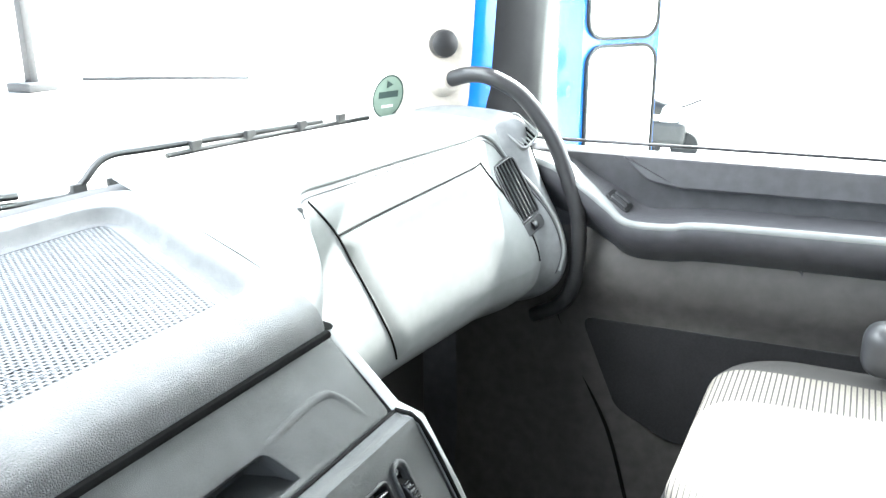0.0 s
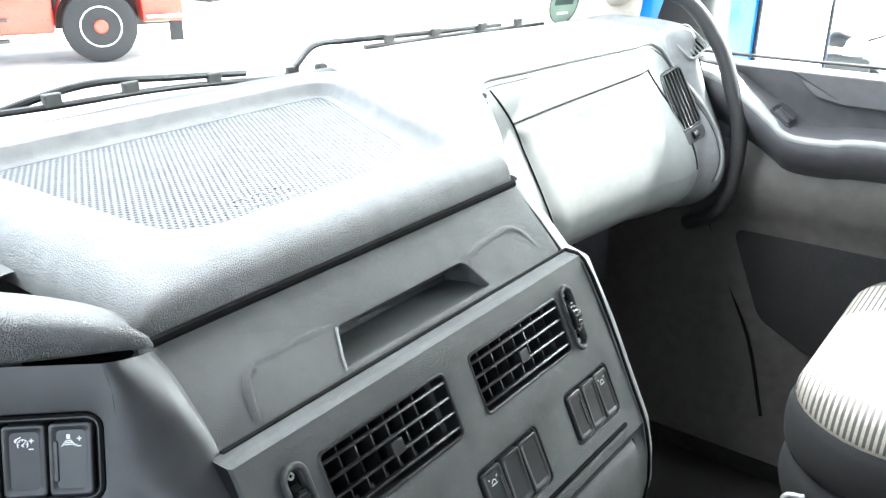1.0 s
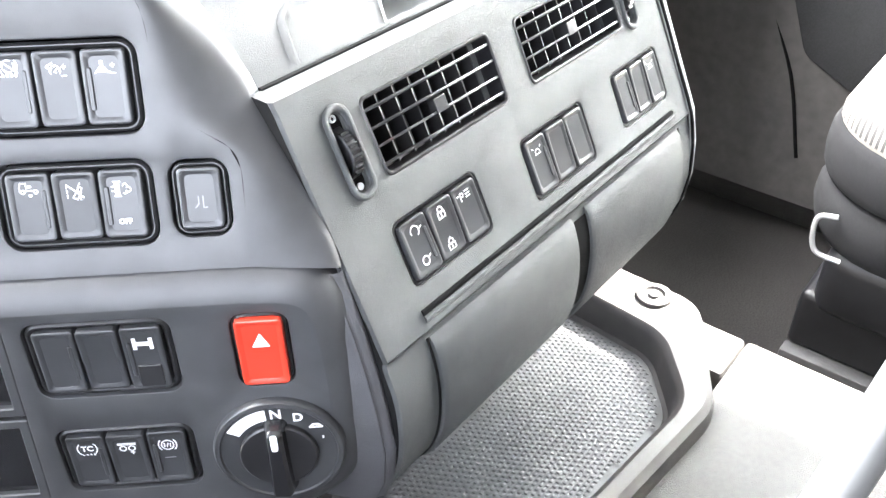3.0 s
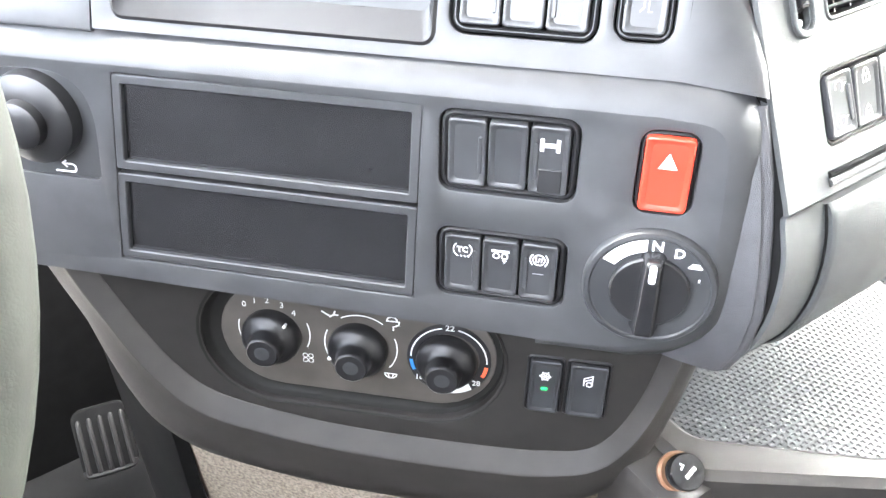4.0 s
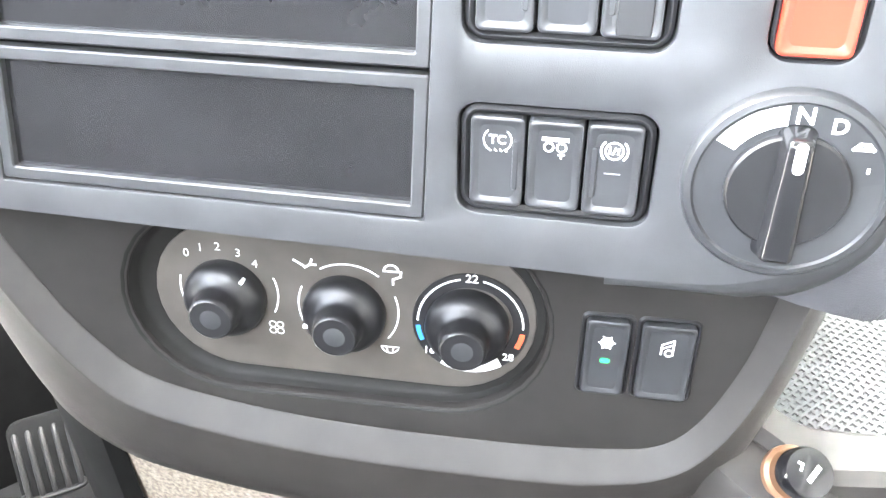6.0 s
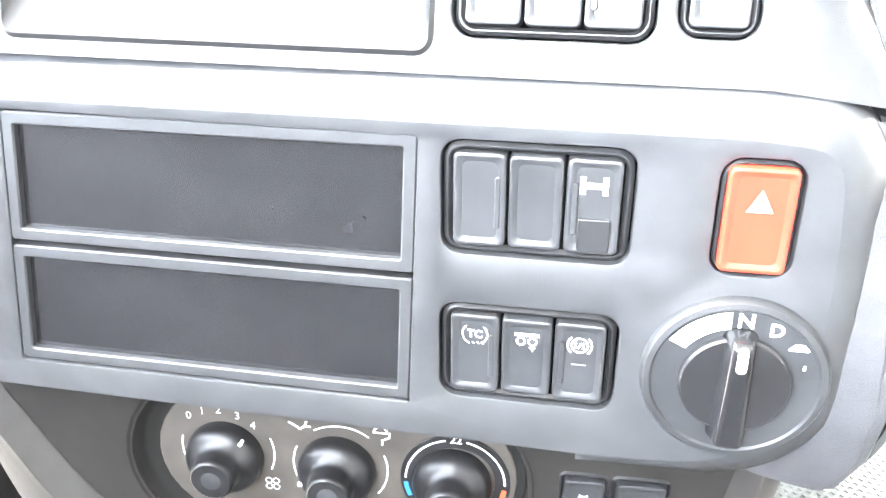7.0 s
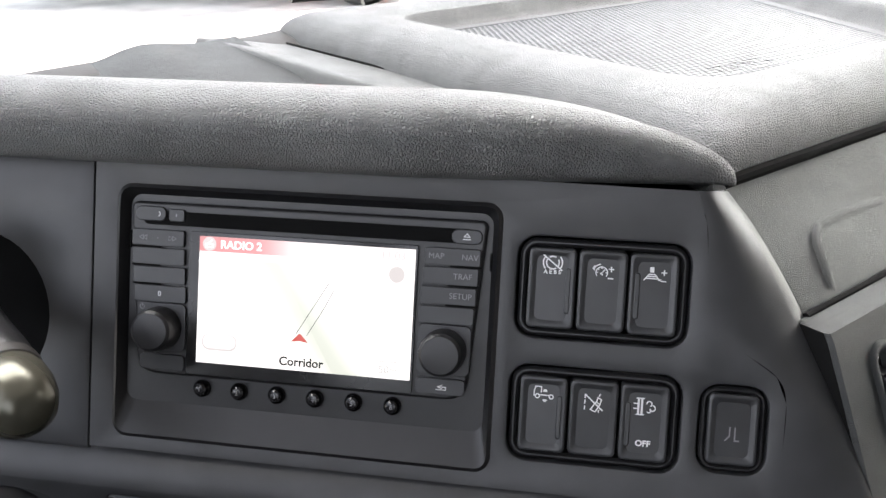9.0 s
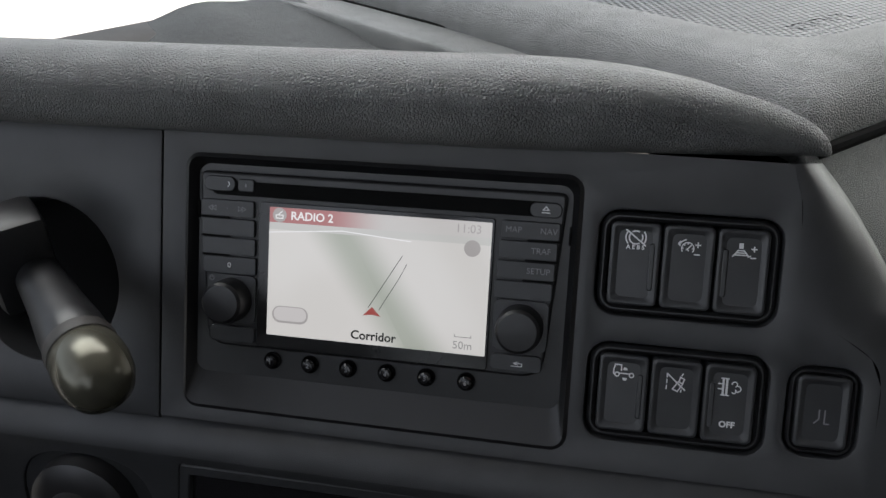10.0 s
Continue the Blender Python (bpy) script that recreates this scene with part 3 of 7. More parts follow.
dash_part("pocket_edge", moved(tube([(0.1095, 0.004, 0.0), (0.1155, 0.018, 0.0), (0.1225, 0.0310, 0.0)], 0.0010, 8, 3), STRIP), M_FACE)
for y, z, r in ((0.5935, 1.0085, 0.0034), (0.5392, 0.9552, 0.0021)):
    dash_part("joint", tube([(0.200, y, z), (0.39, y, z), (0.581, y, z)], r, 8, 3), M_DEEP)

# vent panel with its openings
VENT_L, VENT_R = (0.3095, 1.0425, 0.125, 0.051), (0.4620, 1.0425, 0.127, 0.050)
BANKS = [(0.2755, 0.9705, 0.083, 0.046), (0.4055, 0.9665, 0.082, 0.049), (0.5255, 0.9700, 0.075, 0.048)]
WHEELS = [(0.2285, 1.0425, 0.013, 0.050), (0.5405, 1.0425, 0.013, 0.050)]
holes = [rrect(w, h, 0.006, u, v) for u, v, w, h in (VENT_L, VENT_R)] + [rrect(w, h, 0.007, u, v) for u, v, w, h in BANKS] + [rrect(w, h, 0.0064, u, v) for u, v, w, h in WHEELS]
outer = round_poly([(0.1945, 0.922), (0.5870, 0.922), (0.5800, 1.0800), (0.1945, 1.0800)], (0.001, 0.001, 0.001, 0.001))
dash_part("vent_panel", moved(holed(outer, holes, 0.012, 0.0012), VENTS), M_VENTPANEL, "grey panel with air vents and switches", smooth=30)


def vent_profile(x):
    """The section of the vent panel above and below its flat face, at x."""
    top = [VENTS @ Vector((x, 1.0800, 0)), VENTS @ Vector((x, 1.0860, -0.0006)), Vector((x, 0.5320, 0.9540)), Vector((x, 0.5380, 0.9560)), Vector((x, 0.5400, 0.9550)), Vector((x, 0.542, 0.946))]
    return top


dash_part("vent_shoulder", loft([vent_profile(0.1945 + (0.5800 - 0.1945) * i / 6) for i in range(7)]), M_VENTPANEL)


def flap_profile(x):
    a = VENTS @ Vector((x, 0.9215, 0))
    pts = [(0, 0), (0.001, -0.006), (-0.006, -0.030), (-0.0075, -0.060), (-0.003, -0.090), (0.008, -0.116), (0.026, -0.134), (0.062, -0.142), (0.14, -0.145)]
    return [(x, a.y + dy, a.z + dz) for dy, dz in pts]


def smooth_profile(pts, steps=4):
    return [tuple(p) for p in smooth_line(pts, steps)]


dash_part("vent_panel_lower", loft([smooth_profile(flap_profile(0.1945 + (0.5870 - 0.1945) * i / 4)) for i in range(5)]), M_VENTPANEL, "grey lower dash fascia")
# its left flank along the joint with the console
rows = []
for dx, dy in ((0.0, 0.0), (-0.0015, 0.0025), (-0.0018, 0.012), (-0.0018, 0.06)):
    pts = vent_profile(0.1945)[::-1][1:] + [VENTS @ Vector((0.1945, v, 0)) for v in (1.05, 1.01, 0.97, 0.93)] + [Vector(p) for p in smooth_profile(flap_profile(0.1945))]
    rows.append([tuple(Vector(p) + Vector((dx, dy, 0))) for p in pts])
dash_part("vent_panel_flank", loft(rows[:2]), M_VENTPANEL, "", 60)
dash_part("flank_shadow_gap", loft([[(x - 0.0002, y, z) for x, y, z in r] for r in rows[1:]]), M_DEEP, "black gap beside the fascia", 60)
# two storage flaps with a slot between them and a groove above
for x0, x1 in ((0.232, 0.3960), (0.4140, 0.566)):
    rows = []
    for x, e in ((x0, 0.0), (x0 + 0.0005, 0.003), (x0 + 0.003, 0.0045), ((x0 + x1) / 2, 0.0048), (x1 - 0.003, 0.0045), (x1 - 0.0005, 0.003), (x1, 0.0)):
        prof = smooth_profile(flap_profile(x))[4:26]
        rows.append([(p[0], p[1] - e * (0.2 if k in (0, 21) else 1.0), p[2]) for k, p in enumerate(prof)])
    dash_part("storage_flap", loft(rows), M_VENTPANEL, "grey flap of a storage box")
bm = loft([[(p[0], p[1] - 0.0008, p[2]) for p in smooth_profile(flap_profile(x))[5:18]] for x in (0.3960, 0.4140)])
dash_part("flap_slot", bm, M_DEEP, "dark finger slot")
for x in (0.2305, 0.5675):
    dash_part("flap_joint", tube([(p[0], p[1] - 0.0004, p[2]) for p in smooth_profile(flap_profile(x))[4:26:3]], 0.0010, 6, 2), M_DEEP)
for x0, x1 in ((0.232, 0.560),):
    bm = tube([VENTS @ Vector((x0, 0.9335, 0.0)), VENTS @ Vector((x1, 0.9335, 0.0))], 0.0022, 8, 1)
    dash_part("groove", bm, M_DEEP)
    bm = tube([VENTS @ Vector((x0, 0.9290, 0.0)), VENTS @ Vector((x1, 0.9290, 0.0))], 0.0025, 8, 1)
    dash_part("groove_lip", bm, M_VENTPANEL)

# the fascia's rounded end and side, by the passenger footwell
def side_profile(k):
    pts = [(0.596, 1.0095), (0.567, 0.983), (0.540, 0.9555)]
    pts += [tuple((VENTS @ Vector((0, v, 0)))[1:]) for v in (1.080, 1.02, 0.96, 0.922)]
    a = VENTS @ Vector((0, 0.9215, 0))
    pts += [(a.y + dy, a.z + dz) for dy, dz in ((-0.006, -0.030), (-0.0075, -0.060), (-0.003, -0.090), (0.008, -0.116), (0.026, -0.134), (0.08, -0.143))]
    return pts


rows = []
for dx, inn in ((0.5805, 0.0), (0.5885, -0.0015), (0.5940, 0.001), (0.5980, 0.006), (0.6000, 0.014), (0.6010, 0.15), (0.6020, 0.45)):
    rows.append([(dx + (0.006 if z < 0.9 else 0.0), y + inn, min(z, 0.975) if inn > 0.1 else z) for y, z in side_profile(0)])
dash_part("console_side", loft(rows), M_FACE, "light grey edge strip of the console", smooth=50)
dash_part("side_joint", tube([(0.5838 + (0.006 if z < 0.9 else 0.0), y - 0.0002, z + 0.0002) for y, z in side_profile(0)[2:]], 0.0019, 8, 3), M_DEEP)

# passenger side of the dash
def step(a, b, x):
    t = max(0.0, min(1.0, (x - a) / (b - a)))
    return t * t * (3 - 2 * t)


def passenger(x):
    """The section of the passenger dash at x, from the windscreen over the nose and down to the footwell."""
    bulge = step(1.512, 1.556, x)
    front = 0.66 + 0.205 * step(0.58, 0.93, x) - 0.045 * step(0.95, 1.55, x) - 0.034 * bulge
    end = max(0.0, (x - 1.565) / 0.055) ** 2
    top = 1.012 + 0.008 * bulge - 0.022 * end
    back = foot(x) - 0.03
    tip = 0.018 * step(1.36, 1.47, x)
    pts = [(back, top + 0.012), (front + 0.10, top + 0.010), (front + 0.035, top + 0.002), (front + 0.008, top - 0.016), (front - 0.004, top - 0.05), (front - 0.012, 0.90),
           (front - 0.030, 0.82), (front - 0.038, 0.76), (front - 0.020, 0.705), (front + 0.04, 0.668), (front + 0.15, 0.650), (front + 0.40, 0.64)]
    hug = max(0.0, 1 - (x - 0.601) / 0.42)
    out = []
    for y, z in pts:
        lean = tip * max(-1.3, min(1.3, (z - 0.885) / 0.065)) if z < 1.0 else tip
        out.append((x + hug * (max(0.0, min(0.49, y - 0.60)) * 0.567 if z > 0.9 else 0.02), min(y + lean + 0.055 * end, max(y, 1.1)), z - 0.012 * hug * (z > 0.99)))
    return [tuple(q) for q in smooth_line(out, 4)]


dash_part("end_cap", loft([passenger(1.516 + 0.108 * i / 27) for i in range(28)]), M_CAP, "rounded end of the dash by the door, toned down for shade", smooth=60, axes=CAB)
dash_part("passenger_top", loft([passenger(0.601 + 0.915 * i / 52) for i in range(53)]), M_FACE, "smooth grey dash in front of the passenger seat", smooth=60, axes=CAB)


def face_point(x, z, out=0.0):
    """The point of the passenger dash's front at x and height z, lifted towards the seats."""
    at = x
    for _ in range(8):
        pts = [p for p in passenger(at)[8:] if p[2] <= 1.012]
        k = next((q for q in range(len(pts) - 1) if pts[q][2] >= z >= pts[q + 1][2]), 0)
        t = (pts[k][2] - z) / max(1e-6, pts[k][2] - pts[k + 1][2])
        p = Vector(pts[k]).lerp(Vector(pts[k + 1]), max(0.0, min(1.0, t)))
        at += x - p.x
    return p + Vector((0, -out, out * 0.2))


def face_line(name, marks, radius, mat, out=0.0, owner=None, back=None):
    """A bead or a joint that follows the dash's front through marks (x, z)."""
    pts = [face_point(p.x, p.y, out) for p in smooth_line([(x, z, 0) for x, z in marks], 6)]
    bm = tube(pts, radius, 8, 1)
    return part(name, moved(bm, back or BACK @ FASCIA_AXES.inverted() @ CAB), mat, owner or dash, smooth=60)


HERE = CAB
glove = thing("glovebox", Matrix.Translation((1.2, 0.84, 0.85)), "closed light grey glovebox lid in the passenger dash", "glovebox")
GB = Matrix.Translation((-1.2, -0.84, -0.85))
LID_L = [(0.997, 0.936), (1.020, 0.890), (1.045, 0.830), (1.070, 0.770), (1.090, 0.730)]
LID_R = [(1.396, 0.962), (1.440, 0.925), (1.478, 0.875), (1.500, 0.820), (1.512, 0.765)]
rows = []
for i in range(25):
    s = i / 24
    row = []
    for j in range(17):
        q = j / 16 * (len(LID_L) - 1)
        k = min(int(q), len(LID_L) - 2)
        a = Vector(LID_L[k]).lerp(Vector(LID_L[k + 1]), q - k)
        b = Vector(LID_R[k]).lerp(Vector(LID_R[k + 1]), q - k)
        p = a.lerp(b, s)
        e = min(s, 1 - s, j / 16 * 0.5, 0.5)
        row.append(face_point(p.x, p.y, -0.001 if e == 0 else 0.0030))
    rows.append(row)
part("lid", moved(loft(rows), GB), M_FACE, glove, smooth=60)
face_line("joint", [(0.953, 0.990)] + LID_L, 0.0019, M_DEEP, 0.0, glove, GB)
face_line("joint", [LID_L[0], (1.2, 0.949), LID_R[0]], 0.0016, M_DEEP, 0.0, glove, GB)
face_line("joint", LID_R, 0.0022, M_DEEP, 0.0, glove, GB)
# moulded lip over the glovebox, which turns down beside the vent
LIP = [(0.885, 0.999), (0.935, 1.003), (1.04, 1.003), (1.22, 1.004), (1.42, 1.003), (1.475, 0.992), (1.505, 0.965), (1.530, 0.92), (1.548, 0.86), (1.552, 0.80), (1.545, 0.74)]
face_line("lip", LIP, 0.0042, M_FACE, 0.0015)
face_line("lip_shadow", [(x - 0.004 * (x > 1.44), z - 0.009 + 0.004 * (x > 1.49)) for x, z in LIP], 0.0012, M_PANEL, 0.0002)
face_line("end_joint", [(1.560, 1.000), (1.572, 0.96), (1.585, 0.90), (1.592, 0.84), (1.590, 0.76), (1.575, 0.70)], 0.0022, M_DEEP, 0.0)


def corner_vent(name, m, w, h, count, lean, label, mat, slats=None):
    """A louvred vent with slats in a frame."""
    v = thing(name, m, label, "air vent", "dashboard air vents")
    part("frame", frame_ring(rrect(w, h, 0.012), rrect(w - 0.008, h - 0.008, 0.009), -0.012, 0.0035), mat, v, smooth=40)
    part("backing", plate(rrect(w - 0.006, h - 0.006, 0.009), -0.012, -0.004), M_DEEP, v)
    for i in range(count):
        x = -w / 2 + 0.004 + (w - 0.008) * (i + 0.5) / count
        part("slat", box(-0.0011, 0.0011, -h / 2 + 0.004, h / 2 - 0.004, -0.004, 0.0016, 0.0004), slats or mat, v, at=pose(x, 0, 0, 0, lean, 0))
    return v


def face_frame(x, z, turn=0.0, lift=0.003):
    """Axes on the dash's front at (x, z): x along it, y up it, z out of it."""
    p = face_point(x, z)
    along = (face_point(x + 0.02, z) - face_point(x - 0.02, z)).normalized()
    up = (face_point(x, z + 0.04) - face_point(x, z - 0.04)).normalized()
    out = along.cross(up).normalized()
    up = out.cross(along)
    return Matrix.Translation(p + out * lift) @ Matrix((along, up, out)).transposed().to_4x4() @ Matrix.Rotation(radians(turn), 4, "Z")


v = corner_vent("air_vent", face_frame(1.496, 0.893, 10, 0.008) @ Matrix.Rotation(radians(-16), 4, "Y"), 0.064, 0.118, 6, 10, "tall black louvred air vent beside the glovebox", M_BLACK, M_VENTPANEL)
part("wheel_plate", plate(rrect(0.060, 0.026, 0.010), -0.008, 0.003, 0.002), M_BLACK, v, at=pose(0.0, -0.072, 0, 0, 0, 0), smooth=40)
part("thumbwheel", turned([(0.009, -0.006), (0.010, 0.0), (0.009, 0.006)], 16), M_BLACK, v, at=pose(0.0, -0.072, 0.000, 0, 90, 0), smooth=40)
end_out = Vector((-0.60, -0.56, 0.57)).normalized()
end_up = (Vector((0.0, 0.67, 0.74)) - end_out * end_out.dot(Vector((0.0, 0.67, 0.74)))).normalized()
corner_vent("air_vent", Matrix.Translation((1.553, 0.820, 0.994)) @ Matrix((end_up.cross(end_out), end_up, end_out)).transposed().to_4x4() @ Matrix.Rotation(radians(10), 4, "Z"), 0.050, 0.066, 5, -25, "small slatted pale demister vent near the door", M_FACE)



# ---- the driver's console: panels ----
HERE = Matrix.Identity(4)
console = thing("centre_console", UPPER @ Matrix.Translation((-0.40, 1.06, 0)), "dark grey driver-facing centre console", "console")
INV = (UPPER @ Matrix.Translation((-0.40, 1.06, 0))).inverted()


def console_part(name, bm, mat, label="", smooth=35, panel=None):
    """A part of the console, built in a panel's axes (None: the world's)."""
    return part(name, moved(bm, INV @ (panel or Matrix.Identity(4))), mat, console, label, smooth)


S1 = (-0.3227, 1.0900, 0.0795, 0.0475)
S2 = (-0.3230, 1.0290, 0.0800, 0.0455)
BLANK = (-0.2588, 1.0295, 0.0300, 0.0405)
RADIO = (-0.4705, 1.0630, 0.2000, 0.1330)


UPPER_FLAT = [(-0.236, 0.990), (-0.236, 1.020), (-0.236, 1.044), (-0.241, 1.056), (-0.256, 1.066), (-0.270, 1.076), (-0.2745, 1.090), (-0.2755, 1.110), (-0.277, 1.125), (-0.282, 1.1395)]
UPPER_EDGE = [(-0.1880, 0.985, -0.008), (-0.1925, 1.004, -0.0125), (-0.2010, 1.028, -0.0170), (-0.2095, 1.048, -0.0205), (-0.2180, 1.066, -0.0222), (-0.2270, 1.085, -0.0235), (-0.2345, 1.0985, -0.0242), (-0.2432, 1.1125, -0.0250), (-0.2528, 1.127, -0.0270), (-0.2640, 1.1405, -0.0288)]
upper_outer = [(-0.5825, 0.9900)] + UPPER_FLAT + [(-0.5825, 1.143)]
holes = [rrect(w + 0.0045, h + 0.0045, 0.011, u, v) for u, v, w, h in (S1, S2, BLANK)] + [rrect(RADIO[2], RADIO[3], 0.008, RADIO[0], RADIO[1])]
console_part("upper_panel", holed(upper_outer, holes, 0.010, 0.0015), M_PANEL, "smooth dark grey switch panel", 30, UPPER)
inner, outer_ = smooth_line([(u, v, 0) for u, v in UPPER_FLAT], 5), smooth_line(UPPER_EDGE, 5)
rows = []
for p, q in zip(inner, outer_):
    row = [(p.x + (q.x - p.x) * k, p.y + (q.y - p.y) * k, (q.z + 0.0035) * k ** 2.1) for k in [i / 12 for i in range(12)]]
    rows.append(row + [(q.x - 0.0016, q.y, q.z + 0.0030), (q.x - 0.0005, q.y, q.z + 0.0016), (q.x, q.y, q.z - 0.001), (q.x + 0.0005, q.y, q.z - 0.03)])
console_part("panel_shoulder", loft(rows), M_PANEL, "rounded dark shoulder of the switch panel", 60, UPPER)

# panel beside it, round the steering column
left_outer = [(-0.95, 0.990), (-0.5855, 0.990), (-0.5855, 1.143), (-0.95, 1.148)]
ring_hole = circle(0.046, -0.652, 1.0560, 40)
console_part("instrument_panel", holed(left_outer, [ring_hole], 0.03, 0.002, 0.006), M_PANEL, "smooth dark panel with a round opening", 30, UPPER)
bm = plate(circle(0.047, -0.652, 1.056, 40), -0.034, -0.030)
console_part("opening_liner", bm, M_DEEP, "black lining of the round opening", 30, UPPER)

# lower panel: rolled shoulder, then the face
def lower_loop():
    pts = [(-0.80, 0.7335), (-0.300, 0.7300), (-0.2430, 0.7345), (-0.2080, 0.756), (-0.2015, 0.795), (-0.2030, 0.855), (-0.2110, 0.8840), (-0.2420, 0.8895), (-0.80, 0.8900)]
    body = [Vector((x, y, 0)) for x, y in pts]
    curve = smooth_line(body[1:8], 6)
    return [(-0.80, 0.7335)] + [(p.x, p.y) for p in curve] + [(-0.80, 0.8900)]


LOOP = lower_loop()
SW3, SW4 = (-0.3245, 0.8570, 0.0800, 0.0510), (-0.3255, 0.7810, 0.0800, 0.0490)
HAZARD = (-0.2353, 0.8565, 0.0315, 0.0500)
din_hole = round_poly([(-0.5925, 0.7470), (-0.3800, 0.7475), (-0.3735, 0.8845), (-0.5720, 0.8865)], (0.003, 0.003, 0.004, 0.004))
column_hole = round_poly([(-0.668, 0.8070), (-0.592, 0.8070), (-0.585, 0.8840), (-0.675, 0.8840)], (0.008, 0.008, 0.036, 0.036))
holes = [rrect(w + 0.004, h + 0.004, 0.010, u, v) for u, v, w, h in (SW3, SW4, HAZARD)] + [din_hole, column_hole]
bm = holed(LOOP, holes, 0.010, 0.0015)
console_part("lower_panel", bm, M_PANEL, "smooth dark grey lower switch panel", 30, LOWER)
# its rolled outer edge
bm = bmesh.new()
rows = []
for d, z in ((0.0, 0.0), (-0.004, -0.0008), (-0.010, -0.0035), (-0.016, -0.0085), (-0.020, -0.015), (-0.0215, -0.024), (-0.0215, -0.05)):
    lp = inset(LOOP, d)[1:]
    rows.append([(x, y if not (z < -0.002 and y < 0.75) else max(y, 0.7255), z) for x, y in lp])
console_part("lower_panel_edge", loft(rows), M_PANEL, "", 60, LOWER)
# grey trim piece between the lower panel and the vent fascia
rows = []
TRIM_LINE = ((0.4830, 0.8640), (0.4775, 0.8500), (0.4685, 0.8250), (0.4610, 0.7950), (0.4555, 0.7650), (0.4525, 0.7350), (0.4560, 0.7050), (0.4660, 0.6800))
for x, back in ((0.158, 0.060), (0.168, 0.030), (0.1755, 0.015), (0.1810, 0.006), (0.1840, 0.0030), (0.1855, 0.0036), (0.1870, 0.0024), (0.1895, 0.0004), (0.1918, 0.0004), (0.1926, 0.0012), (0.1928, 0.02)):
    rows.append([(x, y + back - 0.0015, z) for y, z in TRIM_LINE])
console_part("edge_trim", loft(rows), M_DOOR, "grey curved edge trim", 60, FASCIA_AXES)
# backing that closes the console
console_part("backing", box(-0.96, -0.31, 0.975, 1.13, -0.16, -0.045), M_DEEP, "", False, UPPER)
console_part("lower_backing", box(-0.96, -0.235, 0.735, 0.93, -0.16, -0.055), M_DEEP, "", False, LOWER)
SEAM = ((0.625, 1.006), (0.598, 1.003), (0.550, 0.953), (0.518, 0.896), (0.500, 0.858), (0.512, 0.79), (0.512, 0.70))
bm = loft([[(x, y + dy, z) for y, z in SEAM] for x, dy in ((0.150, 0.05), (0.1840, 0.008), (0.1875, 0.006), (0.1945, 0.006), (0.1980, 0.02))])
console_part("seam_wall", bm, M_DEEP, "dark joint between console and vent fascia", False, FASCIA_AXES)

# climate panel, set back under the lower panel's lip
CL = [(-0.655, 0.715), (-0.632, 0.662), (-0.612, 0.627), (-0.596, 0.601), (-0.577, 0.578), (-0.556, 0.561), (-0.520, 0.550), (-0.450, 0.5400), (-0.360, 0.5370), (-0.285, 0.5400), (-0.244, 0.5525), (-0.219, 0.600), (-0.205, 0.670), (-0.203, 0.715)]
cl_line = [(p.x, p.y) for p in smooth_line([(x, y, 0) for x, y in CL], 6)]
climate_outer = cl_line
stadium = capsule(-0.4985, 0.6160, -0.3770, 0.6150, 0.0600)
plate_loop = capsule(-0.4955, 0.6150, -0.3735, 0.6135, 0.0475)
bm = holed(climate_outer, [stadium], 0.012, 0.003)
console_part("climate_panel", bm, M_HEATER, "dark grey heater control panel", 30, CLIMATE)
# bowl-shaped trim under it
rows = []
out_line = inset(cl_line, -1.0)
for off, z in ((0.0, -0.004), (0.0, 0.0002), (0.0012, 0.0010), (0.0160, 0.0092), (0.0178, 0.0104), (0.0190, 0.0107), (0.0204, 0.0102), (0.030, 0.0085), (0.048, 0.0050), (0.066, -0.0005), (0.078, -0.007), (0.086, -0.018), (0.089, -0.05)):
    row = []
    for (x, y), (x0, y0) in zip(out_line, cl_line):
        left, right = 1 - step(-0.630, -0.545, x0), step(-0.30, -0.21, x0)
        k = min(off, 0.019) * (1 - 0.22 * left - 0.38 * right) + max(off - 0.019, 0.0) * (1 - 0.52 * left - 0.72 * right)
        row.append((x0 + (x - x0) * k, y0 + (y - y0) * k, z))
    rows.append(row[1:-1])
console_part("lower_trim", loft(rows), M_TRIM, "taupe grey rolled trim under the heater panel", 60, CLIMATE)
bm = bmesh.new()
for dy in (0.0, 0.004):
    box(-0.413, -0.401, 0.497 + dy, 0.4985 + dy, 0.0445 - dy, 0.0455 - dy, bm=bm)
console_part("embossed_bars", bm, M_BLACK, "", False, CLIMATE)
FLANK = frame_of(-43.5, 0, -0.5035)
# speckled cover of the engine tunnel's flank below the trim
rows = []
for z in (0.53, 0.48, 0.40, 0.28, 0.14, 0.0):
    k = (0.53 - z) / 0.53
    line = smooth_line([(-0.612, -0.02, 0), (-0.590, -0.002, 0), (-0.50, 0.012, 0), (-0.42, 0.026, 0), (-0.34, 0.030, 0), (-0.26, 0.016, 0), (-0.20, -0.02, 0)], 6)
    rows.append([tuple(FLANK @ Vector((p.x + 0.012 * k * (p.x < -0.45), 0, p.y * 0.6 - 0.004 - 0.030 * k)))[:2] + (z,) for p in line])
flank = part("tunnel_flank", loft(rows), M_STONE, smooth=60)
flank.matrix_world = HERE = FOOT_AXES
tagged(flank, "speckled beige cover on the engine tunnel's side", "tunnel cover", kind="structure")
